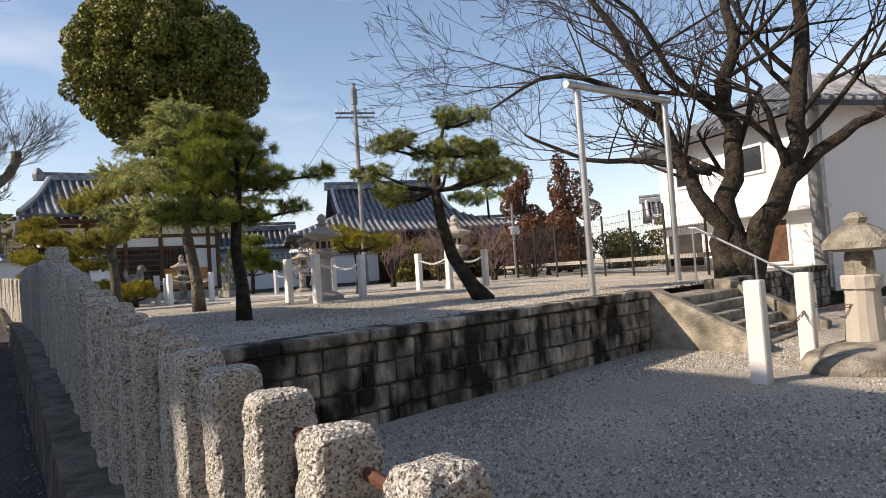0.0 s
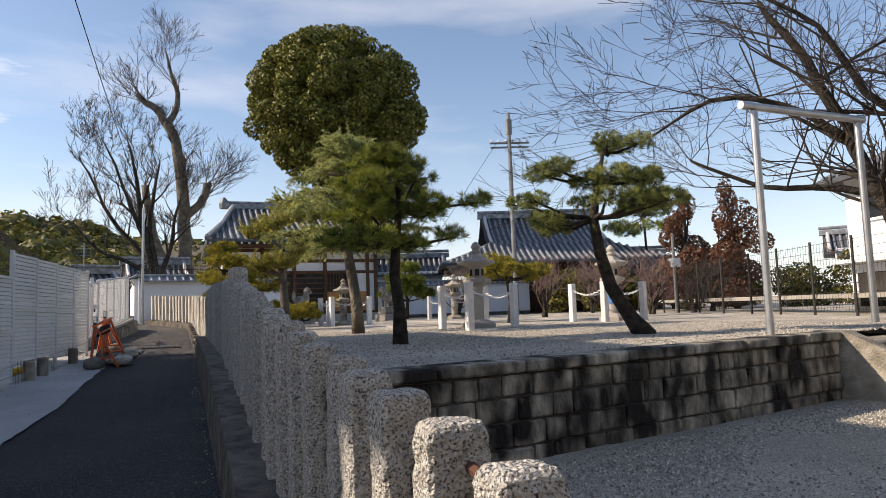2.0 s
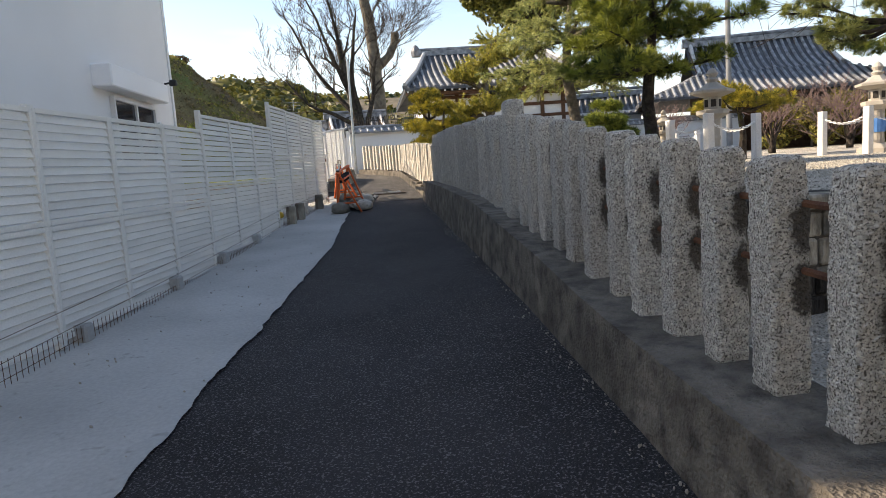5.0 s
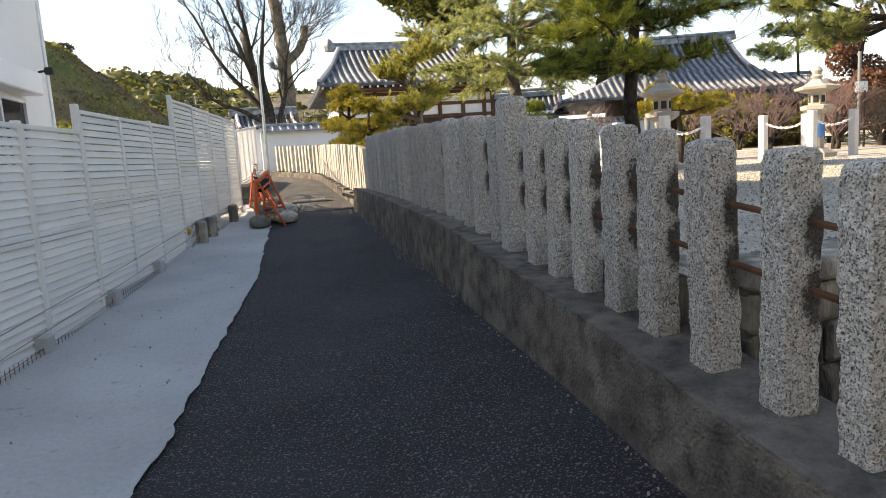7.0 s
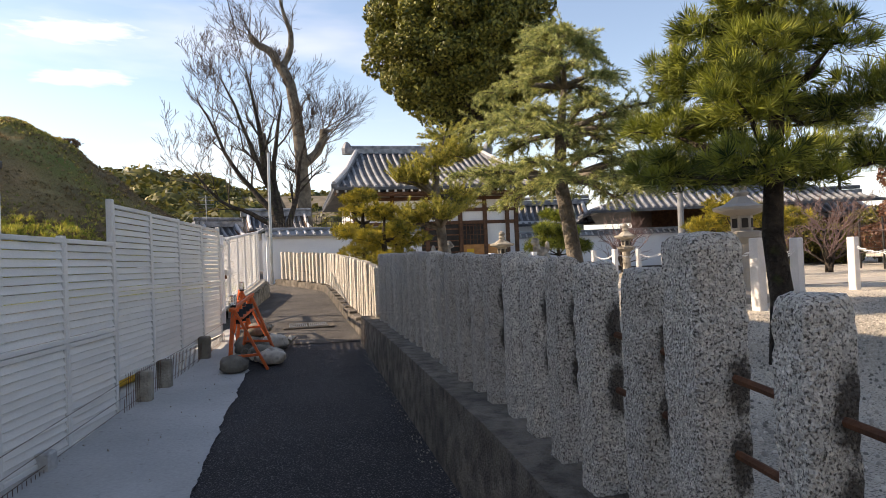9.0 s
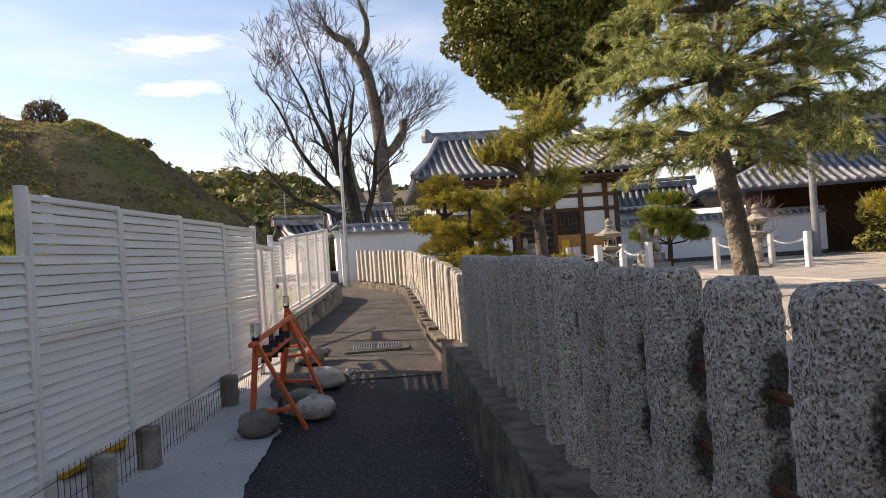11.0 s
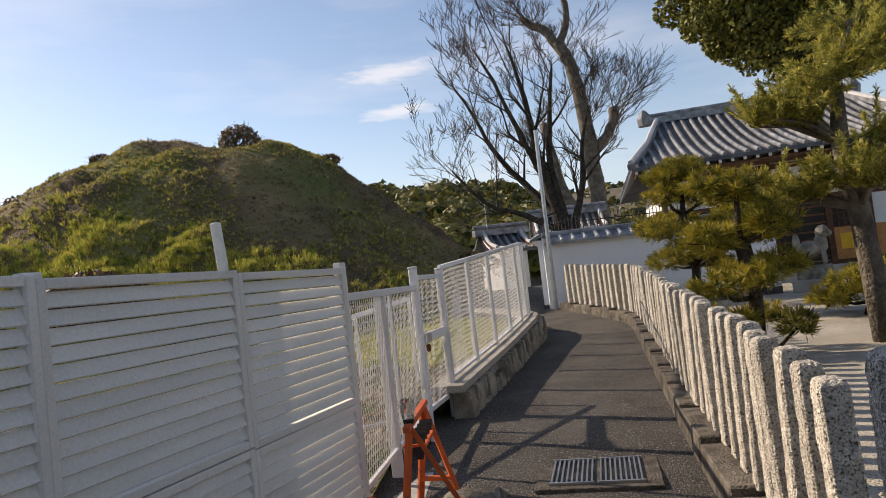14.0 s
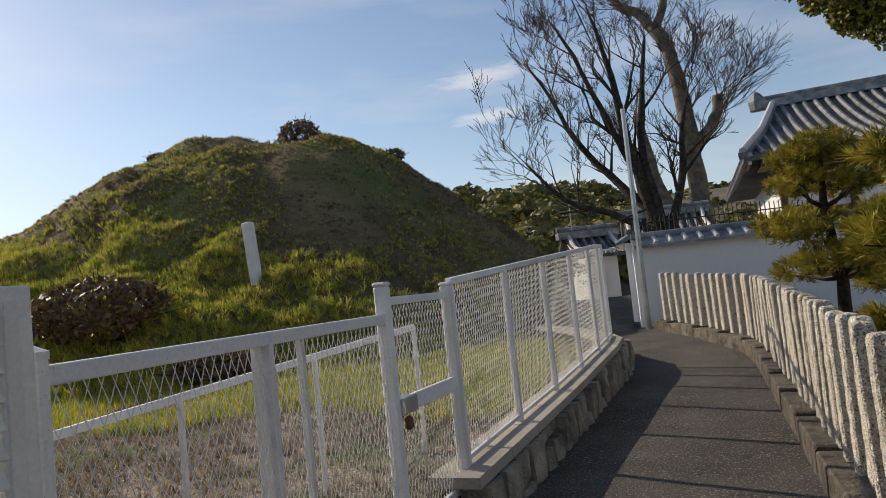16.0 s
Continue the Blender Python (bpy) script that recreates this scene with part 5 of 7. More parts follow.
while len(dry) < 4200:
    x, y = rg.uniform(-9, -2.5), rg.uniform(17.3, 24.5)
    if x < wall_left_x(max(19.8, y)) - 0.3:
        dry.append((x, y, lot_h(-4, y) + 0.02))
grass("grass", "bright green grass at the foot of the mound", sp_, 0.2, 0.008, 12, M_LUSH_LIT, 1)
grass("mound_grass", "short rough turf over the mound", far_, 0.12, 0.012, 9, M_GRASS, 2, 0.7)
grass("dry_weeds", "dry brown weeds on the bare lot", dry, 0.1, 0.006, 9, M_DRYGRASS, 3, 0.9)
dry2 = [on_ground(x, y) for x, y in ((rg.uniform(-26, -4), rg.uniform(25, 41)) for _ in range(14000)) if mound_h(x, y) > 0.4 and noise.noise((x * 0.22, y * 0.22, 4)) < 0.3 * rg.random() + 0.5 * (x > -12)]
grass("dry_turf", "withered brown turf patches on the mound", dry2, 0.1, 0.011, 9, M_DRYTURF, 6, 0.8)


# ---- mesh fence and low stone wall by the lane ----
def wire_into(V, F, a, b, r):
    a, b = Vector(a), Vector(b)
    if (b - a).length < 1e-4:
        return
    d = (b - a).normalized()
    u = d.orthogonal().normalized()
    w = d.cross(u)
    k = len(V)
    for p in (a, b):
        for t in range(3):
            V.append(p + (u * math.cos(t * 2.094) + w * math.sin(t * 2.094)) * r)
    for t in range(3):
        F.append((k + t, k + (t + 1) % 3, k + 3 + (t + 1) % 3, k + 3 + t))


def mesh_panel(parent, a, b, za0, zb0, za1, zb1, cell=0.046, slope=0.42, r=0.0019, mt=None):
    """Expanded-metal lattice between two posts: bottom heights za0, zb0, top za1, zb1."""
    V, F = [], []
    a, b = Vector((*a, 0)), Vector((*b, 0))
    L = (b - a).length
    H = max(za1 - za0, zb1 - zb0)
    k = slope

    def P(u, v):
        u, v = u / L, v / H
        lo, hi = za0 + (zb0 - za0) * u, za1 + (zb1 - za1) * u
        q = a + (b - a) * u
        return (q.x, q.y, lo + (hi - lo) * v)

    u0 = -H * k
    while u0 < L:
        v0, v1 = max(0, -u0 / k), min(H, (L - u0) / k)
        if v1 > v0:
            wire_into(V, F, P(u0 + v0 * k, v0), P(u0 + v1 * k, v1), r)
            wire_into(V, F, P(L - u0 - v0 * k, v0), P(L - u0 - v1 * k, v1), r)
        u0 += cell
    return cloud("lattice", V, F, mt or M_WHITEPAINT, parent)


def bar(a, b, w, d, bevel=0.004):
    """A rectangular bar from a to b."""
    a, b = Vector(a), Vector(b)
    m = (b - a).to_track_quat("Z", "Y").to_matrix().to_4x4()
    return boxbm(-w / 2, w / 2, -d / 2, d / 2, 0, (b - a).length, bevel=bevel, m=Matrix.Translation(a) @ m)


mf = thing("mesh_fence", "white painted expanded metal fence along the lane", "fence")
A_, G1, G2 = (-2.34, 16.99), (-2.43, 19.07), (-2.4, 19.95)
b_ = tubebm([(*A_, 0.0), (*A_, 1.47)], 0.046, 14)
part("end_post", b_, M_WHITEPAINT, mf)
part("post_cap", lathe(bmesh.new(), [(0.05, 0), (0.05, 0.02), (0.02, 0.035)], 14), M_WHITEPAINT, mf).matrix_basis = pose(*A_, 1.47)
part("top_rail", bar((*A_, 1.43), (*G1, 1.43), 0.045, 0.05), M_WHITEPAINT, mf)
part("bottom_rail", bar((*A_, 0.22), (*G1, 0.3), 0.035, 0.035), M_WHITEPAINT, mf)
for q, w in ((0.47, 0.09), (0.6, 0.028)):
    x, y = A_[0] + (G1[0] - A_[0]) * q, A_[1] + (G1[1] - A_[1]) * q
    part("upright", bar((x - 0.02, y, 0.05), (x - 0.02, y, 1.45), w, 0.03), M_WHITEPAINT, mf)
mesh_panel(mf, A_, G1, 0.22, 0.3, 1.42, 1.42)
gt = thing("mesh_gate", "closed white mesh gate with lock rail", "gate")
for g, h in ((G1, 1.6), (G2, 1.58)):
    part("gate_post", bar((*g, -0.1), (*g, h), 0.07, 0.07, 0.008), M_WHITEPAINT, gt)
    part("post_cap", boxbm(g[0] - 0.04, g[0] + 0.04, g[1] - 0.04, g[1] + 0.04, h, h + 0.025, 0.01), M_WHITEPAINT, gt)
for z in (0.3, 0.95, 1.52):
    part("gate_rail", bar((G1[0], G1[1] + 0.05, z), (G2[0], G2[1] - 0.05, z), 0.03, 0.045 if z != 0.95 else 0.09), M_WHITEPAINT, gt)
mesh_panel(gt, (G1[0], G1[1] + 0.05), (G2[0], G2[1] - 0.05), 0.3, 0.3, 1.52, 1.52, 0.042)
lk = part("lock_box", boxbm(G1[0] - 0.03, G1[0] + 0.06, G1[1] + 0.02, G1[1] + 0.2, 0.91, 1.0, 0.01), M_STEEL, gt, "galvanised latch and padlock")
part("padlock", boxbm(G1[0] + 0.03, G1[0] + 0.07, G1[1] + 0.05, G1[1] + 0.1, 0.83, 0.9, 0.012), M_RUST, lk)
wf = thing("mesh_fence", "white mesh fence standing on the low stone wall", "fence")


def wl(y):
    return wall_left_x(y) - 0.13


def wtop(y):
    return ramp(y, [(19.8, 0.38), (22.5, 0.5), (25.2, 0.66), (29, 0.7)])


def ftop(y):
    return ramp(y, [(19.9, 1.6), (25.2, 1.98), (29, 2.0)])


fy = [20.0, 21.1, 22.2, 23.3, 24.3, 25.0, 25.6]
for k, y in enumerate(fy):
    part("fence_post", bar((wl(y), y, wtop(y) - 0.05), (wl(y), y, ftop(y)), 0.05, 0.05), M_WHITEPAINT, wf)
for k, (y0, y1) in enumerate(zip(fy, fy[1:])):
    a, b = (wl(y0), y0), (wl(y1), y1)
    part("top_rail", bar((*a, ftop(y0)), (*b, ftop(y1)), 0.045, 0.045), M_WHITEPAINT, wf)
    part("bottom_rail", bar((*a, wtop(y0) + 0.06), (*b, wtop(y1) + 0.06), 0.03, 0.03), M_WHITEPAINT, wf)
    mesh_panel(wf, a, b, wtop(y0) + 0.06, wtop(y1) + 0.06, ftop(y0), ftop(y1), 0.042, 0.42, 0.002)
inner = thing("inner_rail", "low white rail fence inside the lot", "fence")
part("rail", bar((-3.9, 17.9, 1.02), (-2.95, 20.6, 1.3), 0.03, 0.045), M_WHITEPAINT, inner)
for q in (0.0, 0.33, 0.66, 1.0):
    x, y = -3.9 + 0.95 * q, 17.9 + 2.7 * q
    part("upright", bar((x, y, 0.0), (x, y, 1.02 + 0.28 * q), 0.03, 0.03), M_WHITEPAINT, inner)
mesh_panel(inner, (-3.9, 17.9), (-2.95, 20.6), 0.3, 0.35, 1.02, 1.3, 0.07, 0.5, 0.0018)
pl = thing("timber_offcut", "green painted timber lying on the weeds", "timber", (-2.85, 18.3, 0.33), 40)
part("board", boxbm(-0.45, 0.45, -0.025, 0.025, 0, 0.03, 0.004), M_STEEL, pl)

low = thing("stone_wall", "low wall of split stones with a slab coping", "wall")
rs_ = random.Random(17)
y = 19.8
while y < 28.6:
    y2 = y + rs_.uniform(0.17, 0.34)
    z0 = zp(y) - 0.08
    zt = wtop(y)
    cuts = [z0, z0 + (zt - z0) * rs_.uniform(0.3, 0.7), zt - 0.05] if rs_.random() < 0.35 else [z0, zt - 0.05]
    for za, zb in zip(cuts, cuts[1:]):
        b_ = bmesh.new()
        fl = 0.11 * (1 - (za - z0) / (zt - z0))
        x0 = wall_left_x(y) + fl
        vs = [b_.verts.new((x0 + rs_.uniform(-0.02, 0.02), yy_ + rs_.uniform(-0.015, 0.015) + 0.06 * (zz - z0) * (1 if rs_.random() > 0.5 else -1), zz)) for yy_, zz in ((y + 0.01, za + 0.01), (y2 - 0.01, za + 0.01), (y2 - 0.01, zb - 0.005), (y + 0.01, zb - 0.005))]
        bk = [b_.verts.new((x0 - 0.2, v.co.y, v.co.z)) for v in vs]
        mid = b_.verts.new((x0 + 0.045, (y + y2) / 2, (za + zb) / 2))
        for k in range(4):
            b_.faces.new((vs[k], vs[(k + 1) % 4], mid))
            b_.faces.new((vs[(k + 1) % 4], vs[k], bk[k], bk[(k + 1) % 4]))
        bmesh.ops.recalc_face_normals(b_, faces=b_.faces)
        part("stone", b_, M_OLDSTONE, low)
    y = y2
part("core", strip(frange(19.8, 28.6, 0.4), lambda y: wall_left_x(y) - 0.32, lambda y: wall_left_x(y) - 0.02, lambda y: wtop(y) - 0.03, 1), M_JOINT, low)
b_ = strip(frange(19.8, 28.6, 0.4), lambda y: wall_left_x(y) - 0.05, lambda y: wall_left_x(y) - 0.04, lambda y: wtop(y) - 0.05, 1)
y = 19.75
while y < 28.6:
    y2 = y + 0.62
    xa, xb = wall_left_x(y), wall_left_x(y2)
    c_ = bmesh.new()
    vs = [c_.verts.new(p) for p in ((xa - 0.3, y, wtop(y) - 0.05), (xa + 0.05, y, wtop(y) - 0.05), (xb + 0.05, y2 - 0.012, wtop(y2) - 0.05), (xb - 0.3, y2 - 0.012, wtop(y2) - 0.05), (xa - 0.3, y, wtop(y) + 0.02), (xa + 0.045, y, wtop(y) + 0.02), (xb + 0.045, y2 - 0.012, wtop(y2) + 0.02), (xb - 0.3, y2 - 0.012, wtop(y2) + 0.02))]
    for q in ((3, 2, 1, 0), (4, 5, 6, 7), (0, 1, 5, 4), (1, 2, 6, 5), (2, 3, 7, 6), (3, 0, 4, 7)):
        c_.faces.new([vs[k] for k in q])
    part("coping", c_, M_PAVING, low, "grey brown coping slab")
    y = y2
part("footing", b_, M_JOINT, low)

# ---- drain cover ----
dr = thing("drain_cover", "steel grating drain cover across the lane", "drain", (-0.95, 18.05, zp(18.05) + 0.016), 0)
part("surround", boxbm(-0.42, 0.42, -0.35, 0.35, -0.05, 0.004, 0.004), M_CURB, dr)
for k in range(2):
    b_ = bmesh.new()
    x0 = -0.32 + 0.33 * k
    for j in range(9):
        box(b_, x0 + 0.034 * j, x0 + 0.034 * j + 0.012, -0.26, 0.26, 0.004, 0.02)
    box(b_, x0 - 0.01, x0 + 0.3, -0.28, -0.26, 0.004, 0.022)
    box(b_, x0 - 0.01, x0 + 0.3, 0.26, 0.28, 0.004, 0.022)
    part("grate", b_, M_STEEL, dr)

# ---- road barricades and sandbags ----
def barricade(name, frames, label):
    t = thing(name, label, "barricade")
    tops = []
    for apex, l1, l2 in frames:
        a = Vector(apex)
        for l in (l1, l2):
            part("leg", bar(l, a, 0.045, 0.03), M_ORANGE, t)
        p, q = Vector(l1).lerp(a, 0.25), Vector(l2).lerp(a, 0.25)
        part("brace", bar(p, q, 0.035, 0.03), M_ORANGE, t)
        tops.append(a)
    for a, b in zip(tops, tops[1:]):
        d = (b - a).normalized()
        part("crossbar", bar(a - d * 0.12, b + d * 0.1, 0.04, 0.035), M_ORANGE, t)
        bd = part("board", bar(a + d * 0.12 - Vector((0, 0, 0.15)), b - d * 0.12 - Vector((0, 0, 0.15)), 0.15, 0.018), M_ORANGE, t, "striped orange and black board")
        for k in range(4):
            p = a.lerp(b, 0.22 + 0.185 * k) + Vector((0.012, 0, -0.15))
            part("stripe", bar(p + Vector((0.004, -0.05, -0.07)), p + Vector((0.004, 0.05, 0.07)), 0.085, 0.006), M_BLACK, bd)
    return t


barricade("barricade", [((-1.87, 14.64, 0.55), (-1.93, 14.55, -0.2), (-1.5, 14.62, -0.19)), ((-1.72, 15.5, 0.66), (-1.86, 15.6, -0.14), (-1.42, 15.4, -0.14))], "weathered orange folding barricade with black stripes")
barricade("barricade", [((-1.94, 16.9, 0.66), (-2.02, 16.8, -0.06), (-1.6, 17.05, -0.06)), ((-2.02, 17.5, 0.66), (-2.14, 17.6, -0.02), (-1.85, 17.6, -0.02))], "orange folding barricade beside the mesh gate")
for (x, y, z), m_ in (((-1.87, 14.64, 0.56), M_BLACK), ((-1.94, 16.9, 0.67), M_GLASS)):
    bl_ = thing("warning_light", "clear cylindrical warning light on a barricade", "lamp", (x, y, z))
    part("base", lathe(bmesh.new(), [(0.03, 0), (0.035, 0.02), (0.03, 0.03)], 12), M_BLACK, bl_)
    part("lens", lathe(bmesh.new(), [(0.035, 0.03), (0.042, 0.06), (0.042, 0.13), (0.03, 0.145)], 14), M_GLASS, bl_)


def sandbag(at, rz, s, m_, seed):
    r = random.Random(seed)
    bm = bmesh.new()
    bmesh.ops.create_icosphere(bm, subdivisions=3, radius=1)
    for v in bm.verts:
        n = noise.noise(v.co * 2.2 + Vector((seed * 3.1, 0, 0)))
        v.co *= 1 + 0.2 * n - 0.07 * abs(noise.noise(v.co * 4.5)) * 2
        v.co.z = max(-0.62, v.co.z) * 0.74
        v.co.x *= 1.08
        v.co *= s
    t = thing("sandbag", "sagging tied cloth sandbag on the lane edge", "sandbag", (at[0], at[1], at[2] + 0.44 * s), rz, "sandbags")
    part("sack", bm, m_, t, smooth=True)
    part("tied_neck", tubebm([(1.1 * s, 0, 0), (1.4 * s, 0.05, 0.06), (1.6 * s, 0.02, 0.02)], [0.3 * s, 0.14 * s, 0.26 * s], 9), m_, t)


for at, rz, s, m_, sd in (((-1.46, 14.95), 200, 0.165, M_SACK, 1), ((-1.45, 16.0), 20, 0.175, M_SACK, 2), ((-1.88, 14.6), 100, 0.17, M_SACKDARK, 3), ((-1.78, 15.75), 60, 0.2, M_SACKDARK, 4), ((-1.6, 15.2), 140, 0.17, M_SACKDARK, 5), ((-1.75, 17.3), 30, 0.17, M_SACKDARK, 6)):
    sandbag((*at, zp(at[1]) + 0.02), rz, s, m_, sd)
yb = thing("yellow_pipe", "yellow plastic pipe lying behind the fence", "pipe", (-3.0, 14.2, zp(14.2) + 0.08), 80)
part("tube", tubebm([(-0.35, 0, 0), (0.35, 0, 0)], 0.06, 12), M_YELLOW, yb)

# ---- hollow stump with a plastic bag ----
st = thing("tree_stump", "tall weathered hollow tree stump beside the fence", "stump", (-0.748, 2.63, 0))
N_ = 240
CRACKS = (0.15, 0.62, 1.05, 2.2, 2.9, 3.7, 4.35, 5.1, 5.75)


def rimz(a):
    return 0.28 + 0.03 * math.sin(a * 1.0 + 0.4) + 0.016 * noise.noise((math.cos(a) * 1.6, math.sin(a) * 1.6, 1)) + 0.006 * noise.noise((math.cos(a) * 9, math.sin(a) * 9, 4)) + 0.002 * noise.noise((math.cos(a) * 22, math.sin(a) * 22, 7))


def ro(a):
    return 0.170 * (1 + 0.12 * noise.noise((math.cos(a) * 1.2, math.sin(a) * 1.2, 8)) + 0.035 * noise.noise((math.cos(a) * 7, math.sin(a) * 7, 2)))


def ri(a):
    return (0.096 - 0.028 * math.cos(a) - 0.018 * math.sin(a)) * (1 + 0.22 * noise.noise((math.cos(a) * 1.6, math.sin(a) * 1.6, 21)) + 0.15 * noise.noise((math.cos(a) * 5.5, math.sin(a) * 5.5, 12)) + 0.05 * noise.noise((math.cos(a) * 15, math.sin(a) * 15, 3)))


def groove(a, q):
    """A rotten groove between the back rim and the hollow."""
    gap = 0.1 * max(0.0, 1 - abs(q - 0.58 - 0.12 * math.sin(a * 5)) / 0.24) ** 0.5 * max(0.0, 1 - ((a - 1.8) / 1.1) ** 2) ** 0.4
    split = sum(0.03 * max(0.0, 1 - abs(a + 0.12 * math.sin(q * 9 + c) - c) / 0.045) for c in CRACKS) * min(1.0, q * 1.6)
    return gap + split


def ring(bm, fr, fz, wob=0.0, seed=0):
    out = []
    for k in range(N_):
        a = k * math.tau / N_
        r_ = fr(a) + wob * noise.noise((math.cos(a) * 11, math.sin(a) * 11, seed))
        out.append(bm.verts.new((r_ * math.cos(a), r_ * math.sin(a), fz(a))))
    return out


def skin(bm, rings):
    for u, w in zip(rings, rings[1:]):
        for k in range(N_):
            bm.faces.new((u[k], u[(k + 1) % N_], w[(k + 1) % N_], w[k]))


zg = zp(2.6) - 0.05
bm = bmesh.new()
skin(bm, [ring(bm, lambda a, q=q: ro(a) * (1.25 - 0.25 * q), lambda a, q=q: zg + (rimz(a) - zg) * q, 0.005, 3) for q in (0, 0.15, 0.35, 0.55, 0.75, 0.88, 0.96)] + [ring(bm, lambda a: ro(a) * 0.985, lambda a: rimz(a) - 0.004, 0.005, 3)])
part("shell", bm, M_SPLITWOOD, st, "split barkless outer wood", True)
bm = bmesh.new()
tops = [ring(bm, lambda a: ro(a) * 0.985, lambda a: rimz(a) - 0.004, 0.005, 3)]
for q in (0.93, 0.82, 0.78, 0.6, 0.44, 0.4, 0.25, 0.08):
    tops.append(ring(bm, lambda a, q=q: ri(a) + (ro(a) * 0.985 - ri(a)) * q, lambda a, q=q: rimz(a) - groove(a, q) + 0.004 * noise.noise((math.cos(a) * 5 + q * 3, math.sin(a) * 5, q * 4)) - 0.03 * max(0, noise.noise((math.cos(a) * 14, math.sin(a) * 14, 2.5)) - 0.48) * 4 - 0.005 * (1 - q), 0.003, 6))
tops.append(ring(bm, ri, lambda a: rimz(a) - 0.02))
skin(bm, tops)
bmesh.ops.recalc_face_normals(bm, faces=bm.faces)
part("sawn_rim", bm, M_CUTWOOD, st, "pale cracked sawn rim")
bm = bmesh.new()
skin(bm, [ring(bm, ri, lambda a: rimz(a) - 0.018), ring(bm, lambda a: ri(a) * 0.98, lambda a: 0.2, 0.008, 9), ring(bm, lambda a: ri(a) * 0.93, lambda a: 0.14, 0.012, 12), ring(bm, lambda a: ri(a) * 0.84, lambda a: 0.08, 0.014, 12), ring(bm, lambda a: 0.05, lambda a: 0.02), ring(bm, lambda a: 0.004, lambda a: 0.02)])
part("hollow", bm, M_ROTWOOD, st, "dark rotten hollow")
rc = random.Random(2)
V, F = [], []
for k in range(220):
    a, q = rc.gauss(0.3, 0.2), rc.uniform(0.5, 0.95)
    r_ = ri(a) + (ro(a) - ri(a)) * q
    p = Vector((r_ * math.cos(a), r_ * math.sin(a), rimz(a) + rc.uniform(-0.008, 0.003)))
    u = Vector((rc.uniform(-1, 1), rc.uniform(-1, 1), rc.uniform(-0.2, 0.2))).normalized() * rc.uniform(0.003, 0.008)
    w = u.cross(Vector((0, 0, 1))).normalized() * 0.003
    k0 = len(V)
    V += [p - u - w, p + u - w, p + u + w, p - u + w]
    F.append((k0, k0 + 1, k0 + 2, k0 + 3))
tagged(cloud("wood_chips", V, F, M_CHIPS, st), kind="stuff")
bag = thing("plastic_bag", "crumpled clear plastic bag on the stump", "bag", (-0.915, 2.56, 0.295))
bm = bmesh.new()
bmesh.ops.create_icosphere(bm, subdivisions=5, radius=1)
for v in bm.verts:
    c = v.co.copy()
    k = 0.98 * (1 + 0.3 * abs(noise.noise(c * 2.3)) - 0.3 * abs(noise.noise(Vector((c.x * 4.0, c.y * 4.0, c.z * 1.6)))) - 0.08 * abs(noise.noise(Vector((c.x * 8, c.y * 8, c.z * 3)))))
    v.co = Vector((c.x * 0.055 * (1 - 0.45 * c.z), c.y * 0.06 * (1 - 0.4 * c.z), c.z * 0.085 - 0.03)) * k
part("film", bm, M_BAG, bag, "", True)
br = thing("broken_branch", "short sawn branch stub leaning on the stump", "branch", (-0.985, 2.72, 0.17))
part("stub", tubebm([(0, 0, -0.25), (-0.01, 0, 0.06)], [0.02, 0.018], 10), M_CUTWOOD, br)

# ---- stone lanterns, chain posts, lion statues ----
def stone_lantern(at, h, label, sides=6, rz=0, m_=M_OLDSTONE):
    t = thing("stone_lantern", label, "lantern", at, rz)
    s = h / 2.0
    part("base", lathe(bmesh.new(), [(0.4 * s, 0), (0.4 * s, 0.1 * s), (0.3 * s, 0.16 * s), (0.2 * s, 0.2 * s)], sides), m_, t)
    part("shaft", lathe(bmesh.new(), [(0.15 * s, 0.2 * s), (0.14 * s, 0.5 * s), (0.155 * s, 0.56 * s), (0.14 * s, 0.62 * s), (0.15 * s, 0.95 * s)], 16), m_, t)
    part("platform", lathe(bmesh.new(), [(0.16 * s, 0.95 * s), (0.32 * s, 1.05 * s), (0.33 * s, 1.13 * s), (0.24 * s, 1.15 * s)], sides), m_, t)
    fb_ = part("firebox", lathe(bmesh.new(), [(0.17 * s, 1.15 * s), (0.175 * s, 1.4 * s)], sides), m_, t)
    for k in range(sides):
        a = (k + 1) * math.tau / sides
        # solid dark block on each face paints the shaded opening
        o = boxbm(0.1 * s, 0.158 * s, -0.05 * s, 0.05 * s, 1.2 * s, 1.35 * s, m=pose(0, 0, 0, 0, 0, math.degrees(a)))
        part("opening", o, M_SHADE, fb_)
    rb_ = lathe(bmesh.new(), [(0.2 * s, 1.4 * s), (0.44 * s, 1.45 * s), (0.45 * s, 1.5 * s), (0.27 * s, 1.58 * s), (0.13 * s, 1.68 * s), (0.1 * s, 1.7 * s)], sides)
    for v in rb_.verts:
        if v.co.xy.length > 0.4 * s:
            v.co.z += 0.03 * s
    part("roof", rb_, m_, t)
    part("finial", lathe(bmesh.new(), [(0.09 * s, 1.7 * s), (0.13 * s, 1.76 * s), (0.08 * s, 1.8 * s), (0.12 * s, 1.88 * s), (0.07 * s, 1.96 * s), (0.01, 2.0 * s)], 12), m_, t)
    return t


